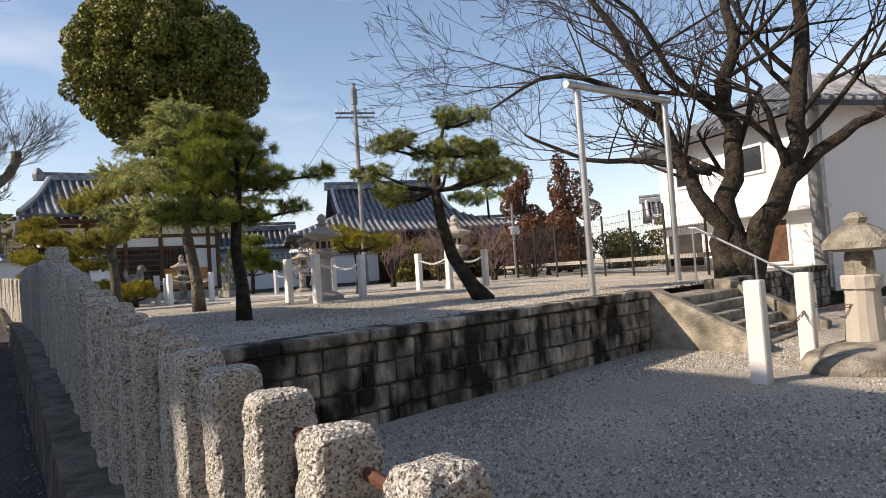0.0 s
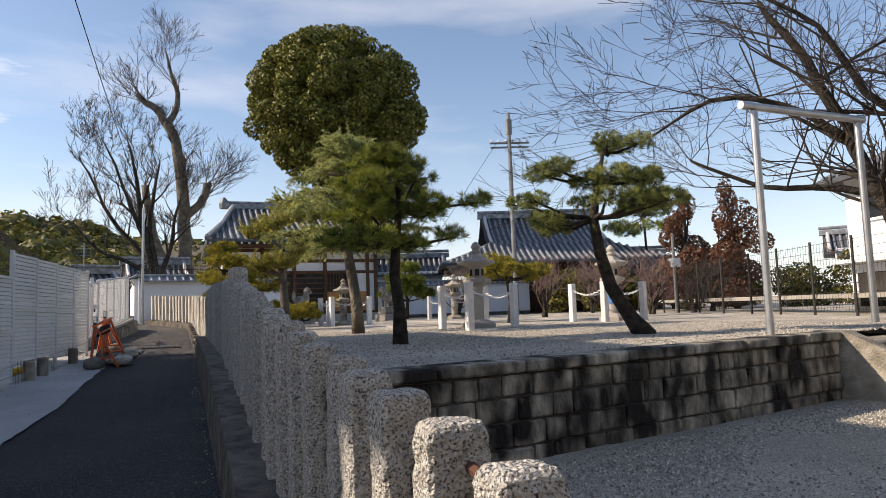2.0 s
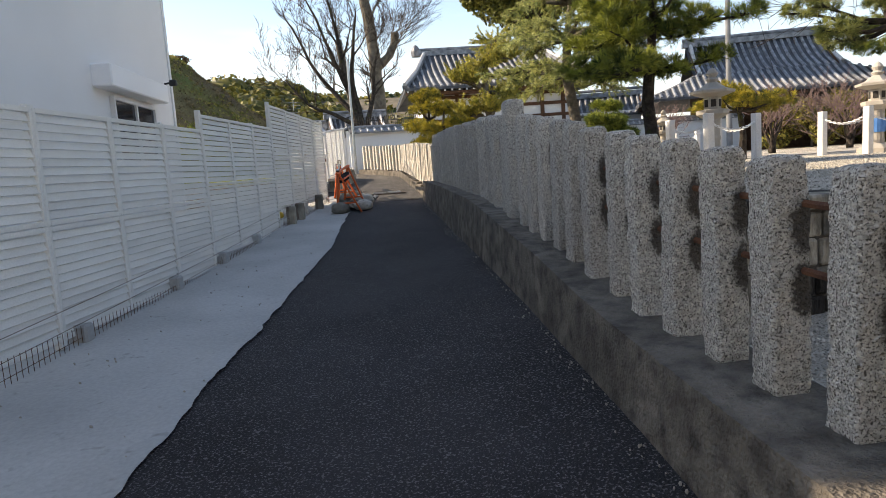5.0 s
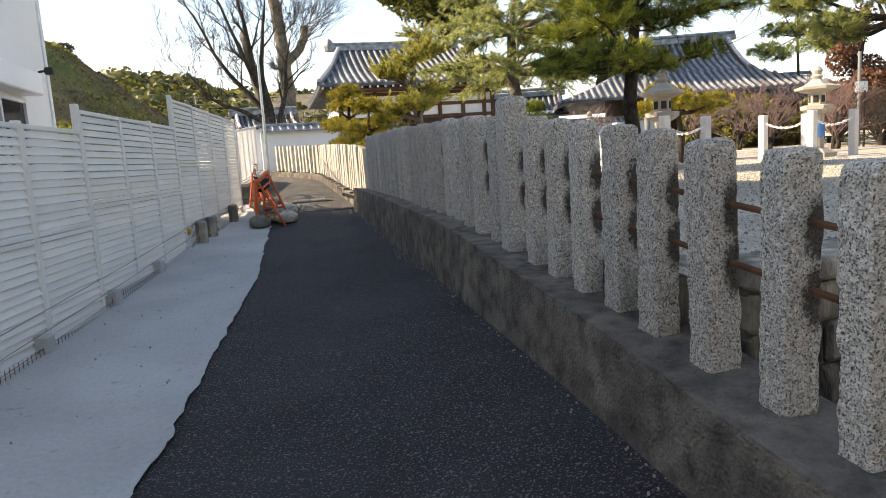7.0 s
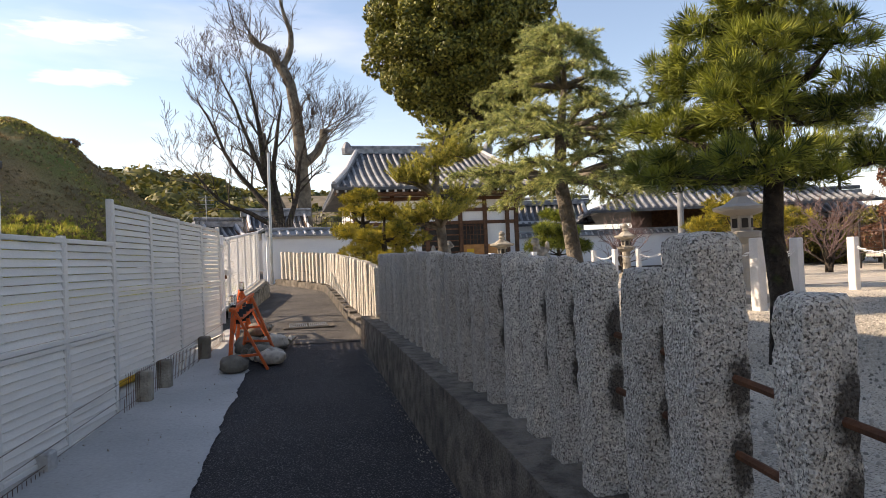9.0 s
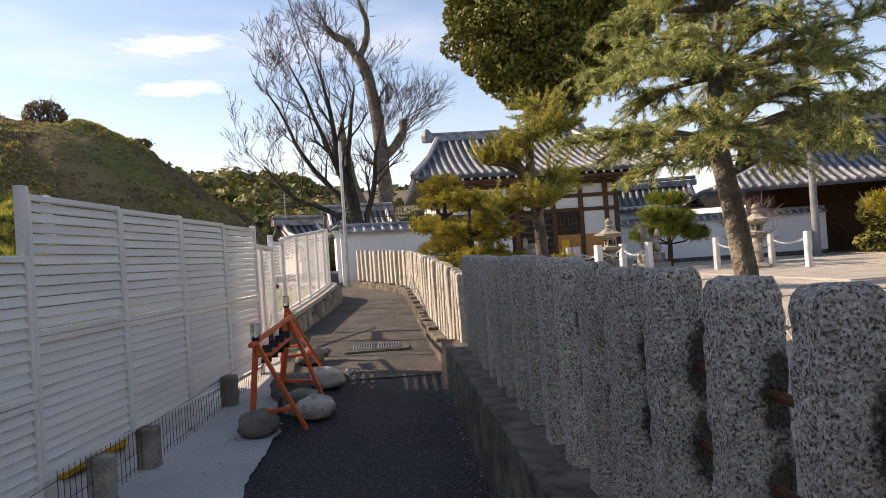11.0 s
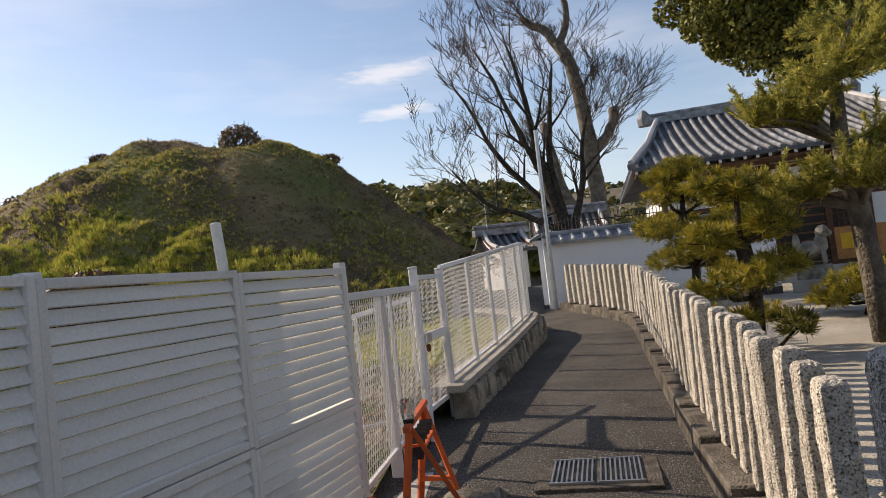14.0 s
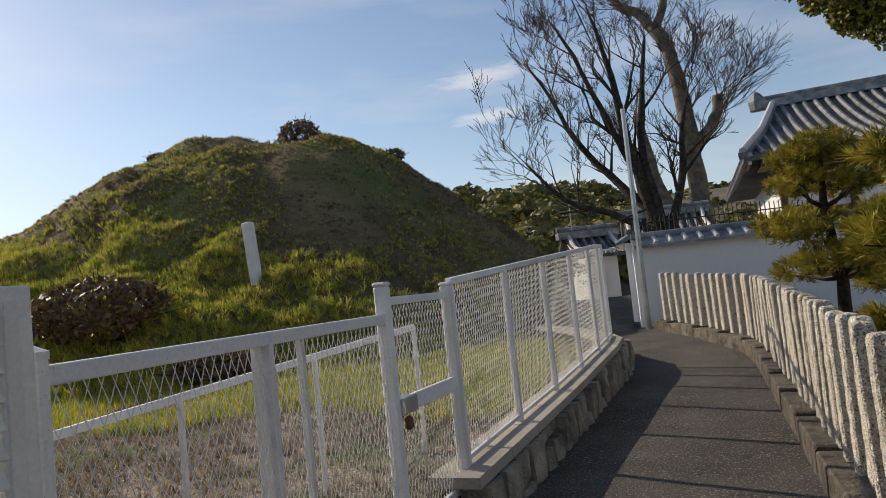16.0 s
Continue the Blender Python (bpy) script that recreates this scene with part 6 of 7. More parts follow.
stone_lantern((5.8, 15.72, TERR), 1.98, "tall carved stone lantern within a chain barrier", 6, 10, M_PAVING)
lb = stone_lantern((9.95, 16.35, TERR), 1.98, "tall carved stone lantern with a blue cloth", 6, 40, M_PAVING)
part("cloth", lathe(bmesh.new(), [(0.16, 0.45), (0.165, 0.6), (0.16, 0.75)], 16), M_BLUE, lb, "blue cloth tied round the shaft")
stone_lantern((4.87, 25.3, TERR), 1.66, "weathered hexagonal stone lantern before the hall", 6, 20)
stone_lantern((10.1, 27.6, TERR), 1.9, "stone lantern among chain posts", 6, 20)
lowl = thing("stone_lantern", "squat natural stone lantern with mushroom cap", "lantern", (6.93, 4.95, YARD + 0.08), 20)
part("shaft", lathe(bmesh.new(), [(0.2, 0), (0.18, 0.3), (0.16, 0.62), (0.19, 0.64), (0.19, 0.76), (0.17, 0.78)], 14, 0.006), M_PAVING, lowl)
fb_ = part("firebox", lathe(bmesh.new(), [(0.14, 0.78), (0.15, 0.9), (0.13, 1.02)], 8, 0.006), M_OLDSTONE, lowl)
part("opening", lathe(bmesh.new(), [(0.035, 0), (0.035, 0.05)], 10), M_SHADE, fb_).matrix_basis = pose(-0.12, -0.05, 0.9, 0, -90, 25)
part("cap", lathe(bmesh.new(), [(0.2, 1.02), (0.35, 1.05), (0.33, 1.12), (0.22, 1.24), (0.1, 1.3)], 14, 0.015), M_OLDSTONE, lowl)
part("finial", lathe(bmesh.new(), [(0.08, 1.3), (0.11, 1.36), (0.05, 1.42)], 10, 0.008), M_OLDSTONE, lowl)
rk = thing("boulder", "rough flat boulder under the stone lantern", "rock", (6.8, 4.75, YARD))
bm = bmesh.new()
bmesh.ops.create_icosphere(bm, subdivisions=3, radius=1)
for v in bm.verts:
    v.co = Vector((v.co.x * 1.1, v.co.y * 0.6, max(-0.2, min(0.75, v.co.z)) * 0.26)) * (1 + 0.15 * noise.noise(v.co * 1.8))
part("rock", bm, M_OLDSTONE, rk)

cp = tagged(link_bm("chain_post", boxbm(-0.075, 0.075, -0.075, 0.075, -0.05, 1.0, 0.012), M_WHITESTONE), "square white granite chain post", "post", "chain posts")
CPS = [(5.0, 14.37, TERR), (6.64, 15.55, TERR), (6.5, 16.85, TERR), (5.15, 16.3, TERR), (9.12, 17.0, TERR), (9.17, 15.63, TERR), (10.78, 16.2, TERR), (10.7, 17.5, TERR), (4.12, 25.67, TERR), (4.26, 24.37, TERR), (5.72, 24.97, TERR), (5.55, 26.3, TERR), (9.2, 26.7, TERR), (10.9, 26.5, TERR), (9.3, 28.5, TERR), (11.0, 28.4, TERR), (5.12, 5.03, YARD - 0.08), (6.45, 5.29, YARD - 0.08), (3.1, 31.5, TERR), (5.6, 31.6, TERR)]
rq = random.Random(3)
cp.matrix_world = pose(*CPS[0], 0, 0, 12)
for p in CPS[1:]:
    copy_thing(cp, pose(*p, rq.uniform(-0.6, 0.6), rq.uniform(-0.6, 0.6), 12 + rq.uniform(-4, 4)))


def chain(a, b, z, sag, m_, label, r=0.018):
    t = thing("chain", label, "chain")
    a, b = Vector((a[0], a[1], a[2] + z)), Vector((b[0], b[1], b[2] + z))
    n = max(8, int((b - a).length / 0.07))
    bm = bmesh.new()
    P_ = [a.lerp(b, k / n) - Vector((0, 0, sag * 4 * (k / n) * (1 - k / n))) for k in range(n + 1)]
    for k in range(n):
        o = Vector((0, 0, r * 0.7)) if k % 2 else (b - a).normalized().cross(Vector((0, 0, 1))) * r * 0.7
        tube(bm, [P_[k] + o, P_[k + 1] + o], r * 0.35, 4, False)
        tube(bm, [P_[k] - o, P_[k + 1] - o], r * 0.35, 4, False)
    part("linkage", bm, m_, t)


for i, j in ((0, 1), (1, 2), (2, 3), (3, 0), (4, 5), (5, 6), (6, 7), (7, 4), (8, 9), (9, 10), (10, 11), (11, 8), (12, 13), (12, 14), (13, 15)):
    chain(CPS[i], CPS[j], 0.85, 0.16, M_WHITEPAINT, "white plastic chain hung between posts", 0.024)
chain(CPS[16], CPS[17], 0.62, 0.12, M_RUST, "rusty iron chain hung between posts")
chain(CPS[17], (6.98, 4.8, YARD), 0.7, 0.12, M_RUST, "rusty iron chain hung from the post")


def lion(at, rz, m_):
    pd = thing("pedestal", "stepped stone pedestal of a guardian statue", "pedestal", at, rz)
    part("plinth", boxbm(-0.5, 0.5, -0.4, 0.4, 0, 0.3, 0.02), M_PAVING, pd)
    part("block", boxbm(-0.38, 0.38, -0.28, 0.28, 0.3, 0.62, 0.02), M_OLDSTONE, pd)
    bm = bmesh.new()
    for (x, y, z), (sx, sy, sz) in (((-0.05, 0, 0.4), (0.3, 0.17, 0.22)), ((0.2, 0, 0.52), (0.16, 0.16, 0.26)), ((0.26, 0, 0.8), (0.17, 0.16, 0.17)), ((0.38, 0, 0.76), (0.09, 0.1, 0.08)), ((0.24, 0.1, 0.2), (0.06, 0.06, 0.24)), ((0.24, -0.1, 0.2), (0.06, 0.06, 0.24)), ((-0.2, 0.13, 0.18), (0.16, 0.08, 0.18)), ((-0.2, -0.13, 0.18), (0.16, 0.08, 0.18)), ((-0.33, 0, 0.6), (0.09, 0.1, 0.22))):
        r = bmesh.ops.create_icosphere(bm, subdivisions=2, radius=1)
        for v in r["verts"]:
            v.co = Vector((v.co.x * sx + x, v.co.y * sy + y, v.co.z * sz + z)) * (1 + 0.05 * noise.noise(v.co * 3))
    s_ = link_bm("guardian_statue", bm, m_)
    s_.matrix_world = Matrix.Translation((at[0], at[1], at[2] + 0.62)) @ pose(0, 0, 0, 0, 0, rz)
    tagged(s_, "dark weathered stone guardian statue on a pedestal", "statue")


lion((8.19, 30.8, TERR), 200, M_OLDSTONE)
lion((4.35, 31.2, TERR), -20, M_OLDSTONE)

# ---- steel frame over the stairs ----
ga = thing("steel_gate_frame", "slim stainless steel gateway over the stairs", "gate")
g0, g1 = Vector((5.95, 7.74, TERR)), Vector((7.95, 7.9, TERR + 0.1))
part("upright", tubebm([g0, g0 + Vector((0, 0, 2.72))], 0.045, 14), M_STEEL, ga)
part("upright", tubebm([g1, g1 + Vector((0, 0, 2.66))], 0.045, 14), M_STEEL, ga)
u_ = (g1 - g0).normalized()
part("crossbar", tubebm([g0 + Vector((0, 0, 2.78)) - u_ * 0.22, g1 + Vector((0, 0, 2.7)) + u_ * 0.12], 0.05, 14), M_STEEL, ga)


# ---- tiled roofs and halls ----
def roof_slope(parent, a, b, c, d, pitch=0.3, sag=0.12, r=0.075):
    """One roof slope: ridge from a to b, eave from c to d, with rows of round cover tiles."""
    a, b, c, d = (Vector(p) for p in (a, b, c, d))
    bm = bmesh.new()
    n, m = 10, 7

    def P(u, v):
        p = a.lerp(b, u).lerp(c.lerp(d, u), v)
        p.z -= sag * 4 * v * (1 - v)
        return p

    g = [[bm.verts.new(P(i / n, j / m)) for j in range(m + 1)] for i in range(n + 1)]
    lo = [[bm.verts.new(P(i / n, j / m) - Vector((0, 0, 0.12))) for j in range(m + 1)] for i in range(n + 1)]
    for i in range(n):
        for j in range(m):
            bm.faces.new((g[i][j], g[i + 1][j], g[i + 1][j + 1], g[i][j + 1]))
            bm.faces.new((lo[i][j], lo[i][j + 1], lo[i + 1][j + 1], lo[i + 1][j]))
        bm.faces.new((g[i][m], g[i + 1][m], lo[i + 1][m], lo[i][m]))
    bmesh.ops.remove_doubles(bm, verts=bm.verts, dist=0.001)
    sl = part("slope", bm, M_TROUGHSHADE, parent)
    L = (d - c).length
    for k in range(int(L / pitch) + 1):
        e = c.lerp(d, min(1, (k + 0.5) * pitch / L))
        u = min(1, (k + 0.5) * pitch / L)
        top_len = (b - a).length
        q = bmesh.new()
        # rows run square to the eave and stop at the hip
        s0 = (e - c).dot((d - c).normalized())
        ta, tb = (a - c).dot((d - c).normalized()), (b - c).dot((d - c).normalized())
        v0 = 0.0
        if s0 < ta:
            v0 = 1 - s0 / max(ta, 1e-6)
        elif s0 > tb:
            v0 = 1 - (L - s0) / max(L - tb, 1e-6)
        pts = []
        for j in range(6):
            v = v0 + (1 - v0) * j / 5
            left_ = a.lerp(c, v).dot((d - c).normalized())
            right_ = b.lerp(d, v).dot((d - c).normalized())
            want = e.dot((d - c).normalized())
            uu = min(1, max(0, (want - left_) / max(right_ - left_, 1e-6)))
            pts.append(P(uu, v) + Vector((0, 0, 0.03)))
        if (pts[0] - pts[-1]).length > 0.2:
            tube(q, pts, r, 6)
            part("cover_tile", q, M_TILE, sl)
        else:
            q.free()
    return sl


def ridge(parent, pts, w=0.2, h=0.32):
    for a, b in zip(pts, pts[1:]):
        part("ridge", bar(Vector(a) + Vector((0, 0, h * 0.2)), Vector(b) + Vector((0, 0, h * 0.2)), h, w), M_TILE, parent)
        part("ridge_cap", tubebm([Vector(a) + Vector((0, 0, h * 0.72)), Vector(b) + Vector((0, 0, h * 0.72))], 0.1, 8), M_TILEPALE if h < 0.3 else M_TILE, parent)


hall = thing("shrine_hall", "small timber shrine hall with grey tiled roof", "hall")
E0, E1, F0, F1 = (0.6, 35.1, 4.3), (10.65, 35.1, 4.3), (0.6, 47, 4.3), (10.65, 47, 4.3)
R0, R1 = (2.2, 41.1, 6.75), (8.8, 41.1, 6.75)
roof_slope(hall, R0, R1, E0, E1, 0.33, 0.22)
roof_slope(hall, R1, R1, E1, F1, 0.4, 0.22)
roof_slope(hall, R0, R0, F0, E0, 0.4, 0.22)
roof_slope(hall, R1, R0, F1, F0, 0.5, 0.22)
ridge(hall, [(1.8, 41.1, 6.75), (9.2, 41.1, 6.75)], 0.26, 0.42)
for e, r_ in ((E0, R0), (E1, R1)):
    m_ = Vector(r_).lerp(Vector(e), 0.5) - Vector((0, 0, 0.2))
    ridge(hall, [r_, m_, e], 0.18, 0.24)
for x in (1.7, 9.3):
    part("ridge_end_tile", lathe(bmesh.new(), [(0.26, 0), (0.3, 0.3), (0.16, 0.55), (0.05, 0.65)], 8), M_TILE, hall).matrix_basis = pose(x, 41.1, 6.7)
WY = 36.6
part("eave_board", boxbm(1.0, 9.9, 35.3, WY, 4.02, 4.1, 0.01), M_DARKWOOD, hall)
for k in range(26):
    part("rafter", boxbm(0.7 + 0.36 * k, 0.78 + 0.36 * k, 35.2, WY, 4.1, 4.2), M_DARKWOOD, hall)
    part("rafter_end", boxbm(0.695 + 0.36 * k, 0.785 + 0.36 * k, 35.17, 35.2, 4.095, 4.205), M_WHITEPAINT, hall)
part("floor", boxbm(1.2, 9.6, 36.0, 45, 0.1, 0.55, 0.02), M_PAVING, hall)
part("inner_wall", boxbm(1.6, 9.2, WY + 0.1, 45, 0.5, 4.05), M_PLASTER, hall)
for x in (1.6, 3.3, 4.9, 6.5, 7.7, 8.8, 9.25):
    part("pillar", boxbm(x - 0.09, x + 0.09, WY - 0.02, WY + 0.16, 0.5, 4.05, 0.01), M_DARKWOOD, hall)
for z in (0.6, 2.75, 3.35, 3.9):
    part("beam", boxbm(1.5, 9.35, WY, WY + 0.14, z - 0.08, z + 0.08, 0.01), M_DARKWOOD, hall)
for x0, x1 in ((1.7, 3.2), (3.4, 4.8), (5.0, 6.4)):
    part("dark_bay", boxbm(x0, x1, WY + 0.06, WY + 0.11, 0.7, 2.67), M_SHADE, hall)
    b_ = bmesh.new()
    for k in range(7):
        box(b_, x0, x1, WY + 0.02, WY + 0.055, 0.8 + 0.27 * k, 0.86 + 0.27 * k)
    part("shutter_slats", b_, M_DARKWOOD, hall)
for x0, x1, lat in ((6.6, 7.62, True), (7.8, 8.72, False)):
    dd = part("door", boxbm(x0, x1, WY + 0.04, WY + 0.09, 0.68, 1.7, 0.005), M_DOORWOOD, hall, "orange plank door panel")
    part("upper_panel", boxbm(x0, x1, WY + 0.05, WY + 0.09, 1.7, 2.67), M_SHADE if lat else M_PAPER, dd)
    if lat:
        b_ = bmesh.new()
        for k in range(7):
            x = x0 + (x1 - x0) * k / 6
            box(b_, x - 0.015, x + 0.015, WY + 0.015, WY + 0.045, 1.7, 2.67)
        for k in range(5):
            z = 1.72 + 0.22 * k
            box(b_, x0, x1, WY + 0.018, WY + 0.042, z - 0.012, z + 0.012)
        part("lattice", b_, M_DARKWOOD, dd)
part("notice", boxbm(6.75, 7.1, WY - 0.0, WY + 0.02, 1.0, 1.5), M_YELLOW, hall, "yellow paper notice")


def big_roof(name, label, p, q, half, zr, ze, over=0.6, walls=True, skirt=0.0):
    """A gabled hall: ridge from p to q on plan, half-width, ridge and eave heights."""
    t = thing(name, label, "hall")
    a, b = Vector((*p, zr)), Vector((*q, zr))
    d = (b - a).normalized()
    n = Vector((d.y, -d.x, 0))
    for s in (1, -1):
        c, e = a + n * half * s, b + n * half * s
        c.z = e.z = ze
        if s > 0:
            roof_slope(t, a, b, c, e, 0.36, 0.25, 0.085)
        else:
            roof_slope(t, b, a, e, c, 0.5, 0.25, 0.085)
    ridge(t, [a - d * 0.2, b + d * 0.2], 0.3, 0.55)
    for o in (0, 1):
        g = (a + d * 0.25) if o == 0 else (b - d * 0.25)
        for s in (1, -1):
            f = g + n * half * s
            f.z = ze
            part("bargeboard", bar(g - Vector((0, 0, 0.1)), f - Vector((0, 0, 0.05)), 0.3, 0.1), M_DARKWOOD, t)
            ridge(t, [g + Vector((0, 0, 0.05)), (g + f) / 2 - Vector((0, 0, 0.22)), f], 0.2, 0.22)
    if skirt:
        for s in (1, -1):
            c, e = a + n * half * s, b + n * half * s
            c.z = e.z = ze
            c2_, e2_ = c + n * skirt * s - d * skirt, e + n * skirt * s + d * skirt
            c2_.z = e2_.z = ze - 0.42 * skirt
            roof_slope(t, *((c, e, c2_, e2_) if s > 0 else (e, c, e2_, c2_)), 0.36, 0.08, 0.085)
        c, e = a + n * half, a - n * half
        c.z = e.z = ze
        c2_, e2_ = c + n * skirt - d * skirt, e - n * skirt - d * skirt
        c2_.z = e2_.z = ze - 0.42 * skirt
        roof_slope(t, e, c, e2_, c2_, 0.36, 0.08, 0.085)
    bm = bmesh.new()
    w = half - over
    vs = [a + d * 0.6 + n * w, a + d * 0.6 - n * w, b - d * 0.6 - n * w, b - d * 0.6 + n * w]
    lo = [bm.verts.new((v.x, v.y, 0)) for v in vs]
    hi = [bm.verts.new((v.x, v.y, ze + 0.2)) for v in vs]
    for k in range(4):
        bm.faces.new((lo[k], lo[(k + 1) % 4], hi[(k + 1) % 4], hi[k]))
    ra, rb2 = bm.verts.new((a + d * 0.6) - Vector((0, 0, 0.5))), bm.verts.new((b - d * 0.6) - Vector((0, 0, 0.5)))
    bm.faces.new((hi[0], hi[1], ra))
    bm.faces.new((hi[2], hi[3], rb2))
    part("wall", bm, M_DARKWOOD if walls else M_PLASTER, t)
    return t


big_roof("main_hall", "large temple hall with dark grey tiled gable roof", (18.0, 41.8), (25.2, 39.4), 3.6, 6.5, 4.4, skirt=3.0)
big_roof("storehouse", "low white walled building with tiled roof", (10.6, 46.0), (16.5, 44.5), 2.6, 4.2, 2.9, 0.3, False)
big_roof("side_building", "long tiled roof building behind bare plum trees", (22.4, 37.5), (27.5, 35.5), 2.4, 3.6, 2.5)
big_roof("neighbour_house", "distant small house with blue tiled roof", (-6.3, 45.0), (-4.2, 46.0), 2.2, 3.4, 2.5, 0.3, False)
big_roof("neighbour_house", "distant pale house with grey tiled roof", (36.0, 31.0), (41.0, 25.0), 2.6, 4.3, 3.1, 0.3, False)
big_roof("gate_roof", "low tiled roof behind the plaster wall", (-4.2, 50.5), (-0.2, 51.0), 2.6, 4.3, 3.2, 0.3, False)


# plaster walls
def plaster_wall(name, p, q, ztop, z0, label):
    t = thing(name, label, "wall")
    a, b = Vector((*p, z0)), Vector((*q, z0))
    d = (b - a).normalized()
    n = Vector((d.y, -d.x, 0))
    L = (b - a).length
    m = Matrix(((d.x, n.x, 0, a.x), (d.y, n.y, 0, a.y), (0, 0, 1, 0), (0, 0, 0, 1)))
    w_ = part("face", boxbm(0, L, -0.12, 0.12, z0, ztop - 0.12), M_PLASTER, t)
    w_.matrix_basis = m
    part("skirting", boxbm(0, L, -0.14, 0.14, z0, z0 + 0.25), M_CURB, t).matrix_basis = m
    b_ = bmesh.new()
    for s in (1, -1):
        vs = [b_.verts.new(c) for c in ((0, 0, ztop + 0.06), (L, 0, ztop + 0.06), (L, s * 0.3, ztop - 0.1), (0, s * 0.3, ztop - 0.1), (0, 0, ztop - 0.04), (L, 0, ztop - 0.04), (L, s * 0.3, ztop - 0.16), (0, s * 0.3, ztop - 0.16))]
        for f in ((0, 1, 2, 3), (4, 5, 6, 7), (2, 3, 7, 6), (0, 3, 7, 4), (1, 2, 6, 5)):
            b_.faces.new([vs[k] for k in f])
    part("tile_coping", b_, M_TILE, t).matrix_basis = m
    for k in range(int(L / 0.3)):
        o = part("cap_tile", tubebm([(0.15 + 0.3 * k, 0, ztop + 0.06), (0.15 + 0.3 * k, 0.31, ztop - 0.09)], 0.05, 6), M_TILEPALE, t)
        o.matrix_basis = m
    part("ridge", tubebm([(0, 0, ztop + 0.1), (L, 0, ztop + 0.1)], 0.07, 8), M_TILE, t).matrix_basis = m
    return t


plaster_wall("plaster_wall", (-2.1, 30.1), (3.6, 31.6), 2.2, 0.1, "white plaster wall with grey tile coping")
plaster_wall("plaster_wall", (-2.3, 36.0), (-2.1, 30.1), 2.3, 0.3, "stained plaster side wall turning the corner")
plaster_wall("plaster_wall", (9.6, 38.5), (18.5, 36.5), 2.1, 0.1, "long white plaster wall behind the precinct")
gr = thing("iron_grille", "black spiked iron grille on the wall top", "grille")
V, F = [], []
for k in range(42):
    x = -2.0 + 3.6 * k / 41
    y = 30.1 + (x + 2.1) * 0.263
    wire_into(V, F, (x, y, 2.3), (x, y, 2.62 + 0.14 * math.sin(math.pi * k / 41)), 0.012)
for z in (2.34, 2.56):
    wire_into(V, F, (-2.0, 30.13, z), (1.6, 31.07, z), 0.014)
cloud("grating", V, F, M_DARKIRON, gr)
up_ = thing("service_pole", "slim grey steel pole with a meter bracket", "pole", (-1.92, 29.75, 0.3))
part("pole", tubebm([(0, 0, 0), (0.02, 0, 4.6)], [0.06, 0.045], 10), M_STEEL, up_)
part("bracket", tubebm([(-0.3, 0, 2.35), (0.25, 0, 2.5)], 0.02, 6), M_DARKIRON, up_)
an = thing("aerial", "thin rooftop aerial on a mast", "aerial", (-5.8, 45, 3.5))
V, F = [], []
wire_into(V, F, (0, 0, 0), (0, 0, 1.6), 0.03)
for k in range(4):
    wire_into(V, F, (-0.4, 0, 0.9 + 0.2 * k), (0.4, 0, 0.9 + 0.2 * k), 0.015)
cloud("mast", V, F, M_STEEL, an)

# utility pole and wires
po = thing("utility_pole", "grey concrete utility pole with cross arms", "pole", (16.4, 34.1, 0.0))
part("pole", tubebm([(0, 0, 0), (0, 0, 11.3)], [0.15, 0.1], 12), M_POLE, po)
for z, w in ((9.64, 1.05), (9.4, 1.0)):
    part("cross_arm", bar((-w, 0.35, z), (w, -0.35, z), 0.09, 0.09), M_POLE, po)
for k in range(6):
    part("insulator", lathe(bmesh.new(), [(0.05, 0), (0.07, 0.06), (0.03, 0.16)], 8), M_WHITEPAINT, po).matrix_basis = pose(-0.95 + 0.38 * k, 0.32 - 0.127 * k, 9.69)
part("top_bracket", boxbm(-0.15, 0.15, -0.12, 0.12, 10.1, 11.0, 0.03), M_POLE, po)
pw = thing("power_line", "thin dark overhead power cables on a pole", "cable")
for k, (zz, off) in enumerate(((10.9, 0), (10.5, 0.1), (9.9, 0.4), (9.7, -0.3), (9.1, 0.2), (8.9, 0))):
    a, b = Vector((16.4 + off, 34.1, zz)), Vector((39 + k, 8, zz + 4.0))
    V, F = [], []
    for j in range(12):
        u, w = j / 12, (j + 1) / 12
        wire_into(V, F, a.lerp(b, u) - Vector((0, 0, 3.6 * u * (1 - u))), a.lerp(b, w) - Vector((0, 0, 3.6 * w * (1 - w))), 0.012)
    cloud("cable", V, F, M_BLACK, pw)
for off in (-0.8, 0.7):
    V, F = [], []
    wire_into(V, F, (16.4 + off, 34.1, 9.6), (16.4 + off * 6, 36.5, 3.0), 0.014)
    cloud("stay_wire", V, F, M_BLACK, pw)
lw = thing("overhead_wire", "single overhead wire above the lane", "cable")
V, F = [], []
for j in range(12):
    a, b = Vector((-1.9, 29.75, 4.9)), Vector((-3.0, -6, 9.6))
    u, w = j / 12, (j + 1) / 12
    wire_into(V, F, a.lerp(b, u) - Vector((0, 0, 0.8 * u * (1 - u))), a.lerp(b, w) - Vector((0, 0, 0.8 * w * (1 - w))), 0.011)
cloud("line", V, F, M_BLACK, lw)
for at, h in (((14.4, 9.0, 0), 8.0), ((17.0, 22.2, 0), 3.2)):
    p2 = thing("utility_pole", "plain grey concrete pole", "pole", at)
    part("pole", tubebm([(0, 0, 0), (0, 0, h)], [0.14 if h > 5 else 0.06, 0.1 if h > 5 else 0.05], 12), M_POLE, p2)
    if h < 5:
        part("box", boxbm(-0.1, 0.25, -0.1, 0.1, 1.9, 2.25, 0.02), M_STEEL, p2)

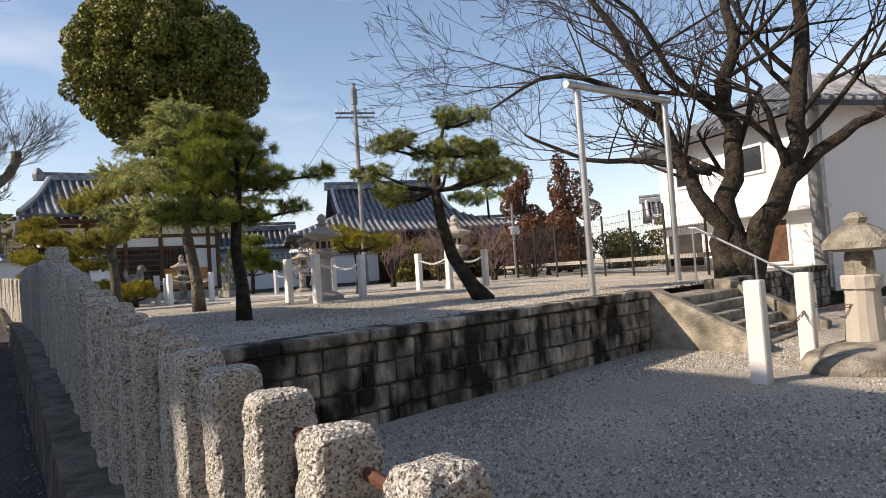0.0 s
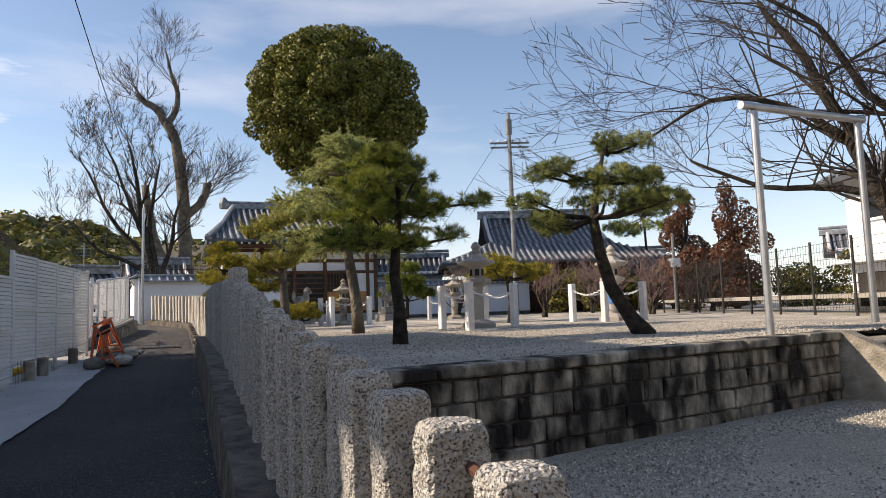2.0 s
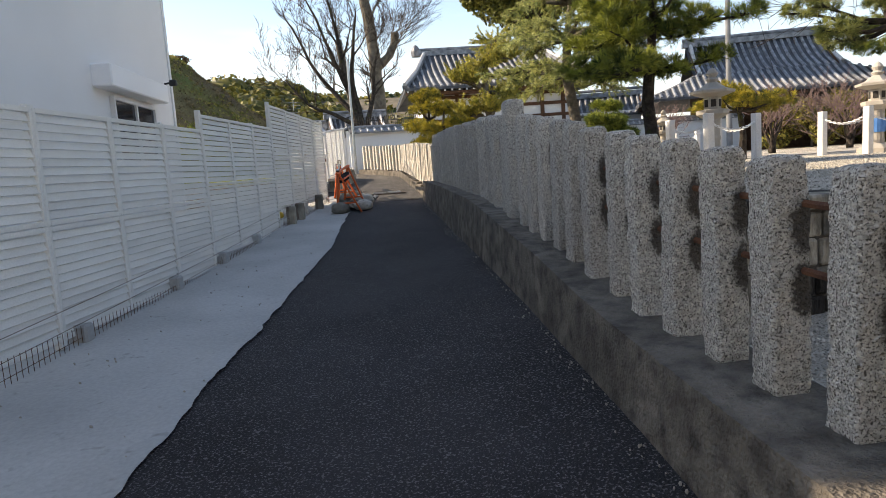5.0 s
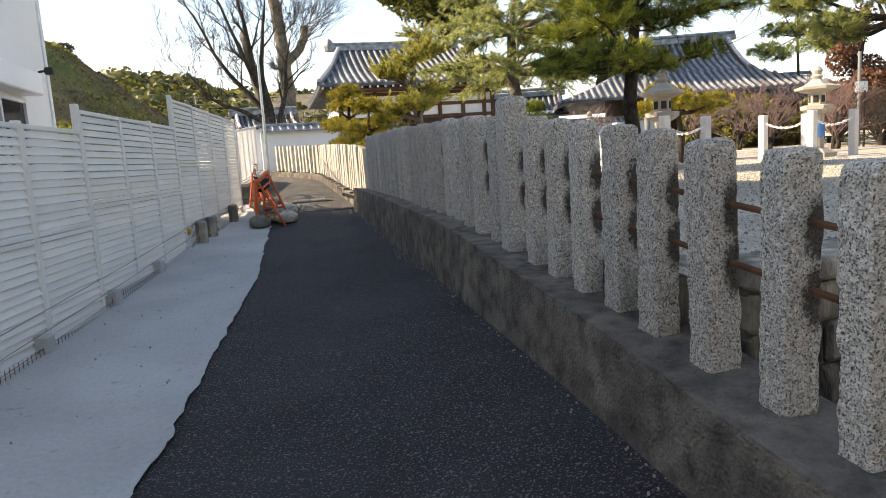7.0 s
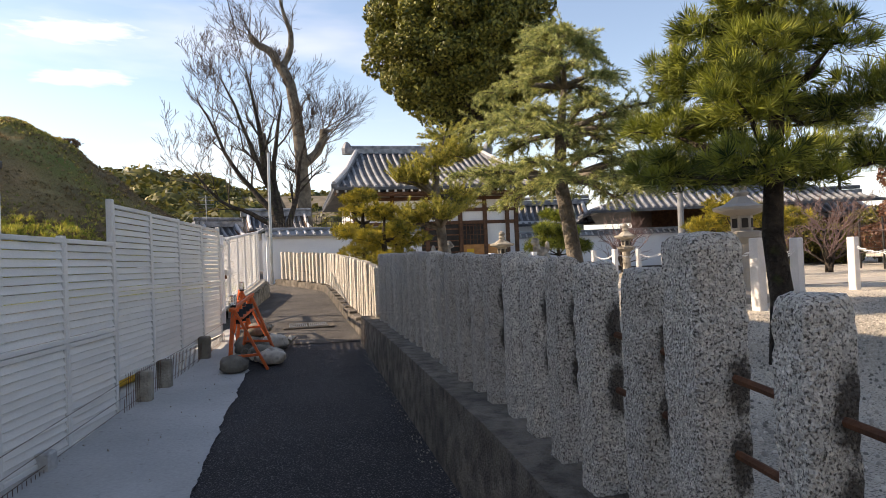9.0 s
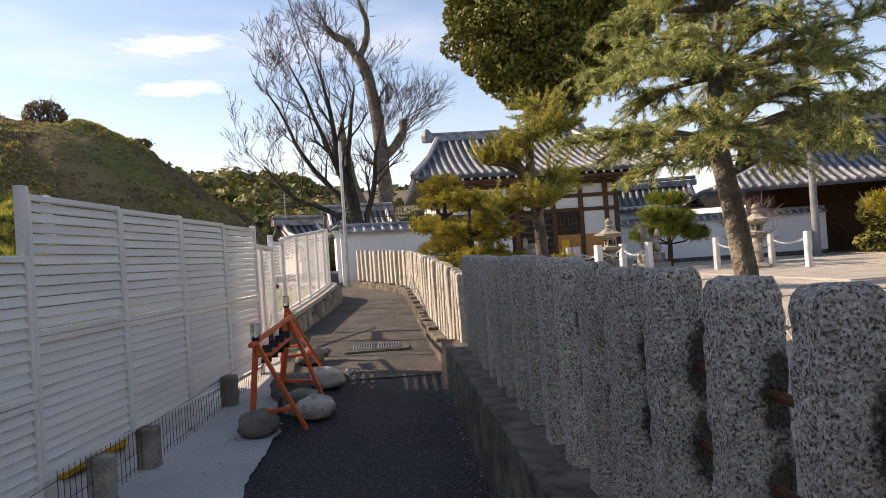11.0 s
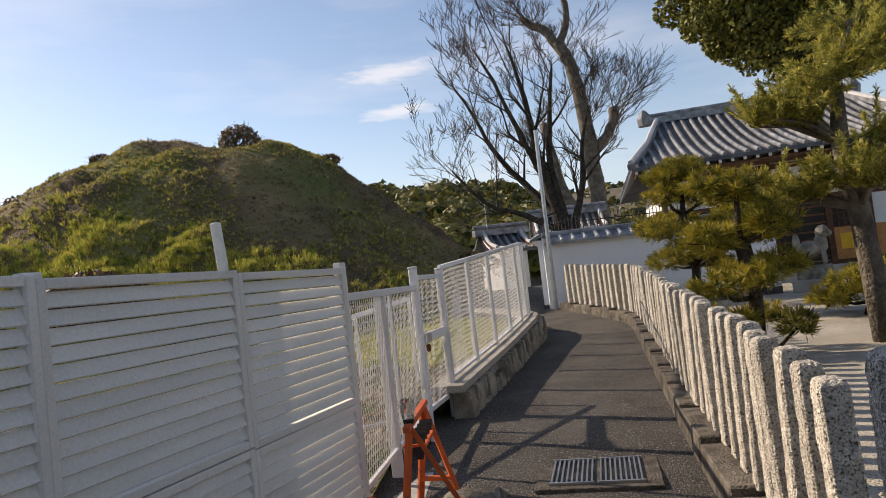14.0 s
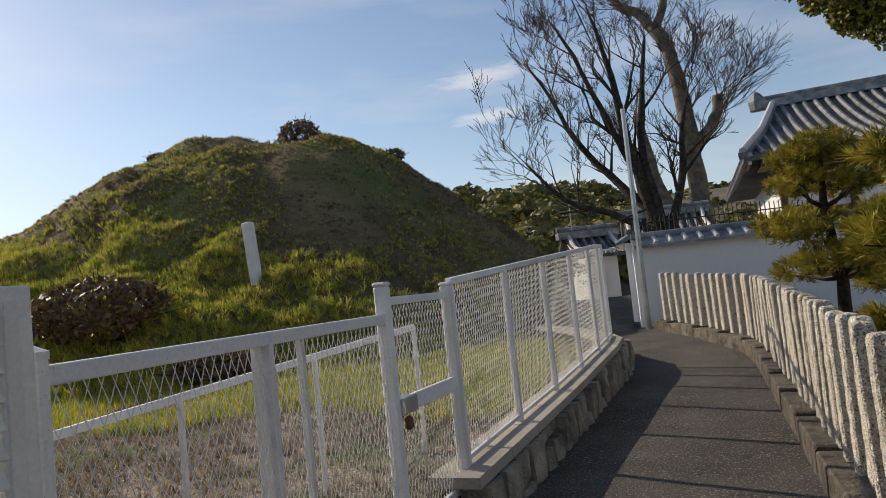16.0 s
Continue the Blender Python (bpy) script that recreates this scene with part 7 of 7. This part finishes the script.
# white two-storey house behind the cherry
h2 = thing("white_house", "white two-storey house with tiled hip roof", "house")
c1, c2 = Vector((16.6, 14.7, 0)), Vector((14.9, 9.0, 0))
d_ = (c2 - c1).normalized()
n_ = Vector((-d_.y, d_.x, 0))
if n_.x < 0:
    n_ = -n_
L_ = (c2 - c1).length
bm = bmesh.new()
vs = [c1, c2, c2 + n_ * 9, c1 + n_ * 9]
lo, hi = [bm.verts.new((v.x, v.y, -0.4)) for v in vs], [bm.verts.new((v.x, v.y, 3.75)) for v in vs]
for k in range(4):
    bm.faces.new((lo[k], lo[(k + 1) % 4], hi[(k + 1) % 4], hi[k]))
bm.faces.new(hi)
bmesh.ops.recalc_face_normals(bm, faces=bm.faces)
part("wall", bm, M_SIDING, h2)
ce = (c1 + c2) / 2 + n_ * 4.5
ev = [v + (v - ce).normalized() * 0.8 for v in vs]
for v in ev:
    v.z = 3.75
r0, r1 = ce - n_ * 2 + Vector((0, 0, 5.4)), ce + n_ * 2 + Vector((0, 0, 5.4))
roof_slope(h2, r0, r0, ev[0], ev[1], 0.32, 0.05, 0.05)
roof_slope(h2, r0, r1, ev[1], ev[2], 0.32, 0.05, 0.05)
roof_slope(h2, r1, r0, ev[3], ev[0], 0.32, 0.05, 0.05)
mh = Matrix(((d_.x, -n_.x, 0, c1.x), (d_.y, -n_.y, 0, c1.y), (0, 0, 1, 0), (0, 0, 0, 1)))
for s0, s1, z0, z1, m_ in ((0.9, 1.9, 2.6, 3.2, M_WINDOW), (3.2, 4.2, 2.6, 3.2, M_WINDOW), (0.3, 1.8, 0.3, 1.2, M_SHADE), (3.8, 4.8, 0.3, 1.3, M_DARKWOOD)):
    w_ = part("window", boxbm(s0, s1, -0.03, 0.03, z0, z1), m_, h2, "dark opening with pale frame")
    w_.matrix_basis = mh
    b_ = bmesh.new()
    box(b_, s0 - 0.06, s1 + 0.06, 0.0, 0.07, z1, z1 + 0.07)
    box(b_, s0 - 0.06, s1 + 0.06, 0.0, 0.07, z0 - 0.07, z0)
    box(b_, s0 - 0.06, s0, 0.0, 0.06, z0, z1)
    box(b_, s1, s1 + 0.06, 0.0, 0.06, z0, z1)
    f_ = part("window_frame", b_, M_WHITEPAINT, w_)
part("ledge", boxbm(-0.1, L_ + 0.1, 0.0, 0.5, 1.45, 1.55, 0.01), M_WHITEPAINT, h2).matrix_basis = mh
part("downpipe", tubebm([(L_ - 0.05, 0.08, -0.3), (L_ - 0.05, 0.08, 3.7)], 0.05, 8), M_STEEL, h2).matrix_basis = mh
# dark mesh fence at the back
mb = thing("mesh_fence", "black wire mesh fence behind the precinct", "fence")
pts_ = [(12.4, 10.4), (14.8, 16.5), (16.5, 21.5), (18.2, 26.0)]
V, F = [], []
for a, b in zip(pts_, pts_[1:]):
    a, b = Vector((*a, TERR)), Vector((*b, TERR))
    n = max(2, round((b - a).length / 1.8))
    for k in range(n + 1):
        p = a.lerp(b, k / n)
        part("fence_post", tubebm([p, p + Vector((0, 0, 1.75))], 0.03, 8), M_DARKIRON, mb)
    for k in range(9):
        z = Vector((0, 0, 0.15 + 0.19 * k))
        wire_into(V, F, a + z, b + z, 0.006)
    for k in range(int((b - a).length / 0.12)):
        p = a.lerp(b, k * 0.12 / (b - a).length)
        wire_into(V, F, p + Vector((0, 0, 0.1)), p + Vector((0, 0, 1.7)), 0.003)
cloud("mesh", V, F, M_DARKIRON, mb)
bw = thing("boundary_wall", "low dark block wall at the back boundary", "wall")
for a, b in zip(pts_, pts_[1:]):
    a, b = Vector((a[0] + 2.2, a[1] + 1.2, 0)), Vector((b[0] + 2.2, b[1] + 1.2, 0))
    d = (b - a).normalized()
    part("run", bar(a + Vector((0, 0, 0.6)), b + Vector((0, 0, 0.6)), 1.2, 0.12), M_PAVING, bw)

# old concrete marker on the mound
mk_ = thing("marker_post", "pale square concrete marker post on the mound", "post", on_ground(-9.4, 27.38))
part("shaft", boxbm(-0.1, 0.1, -0.1, 0.1, -0.3, 1.3, 0.02), M_WHITESTONE, mk_).matrix_basis = pose(0, 0, 0, 0, -5, 0)
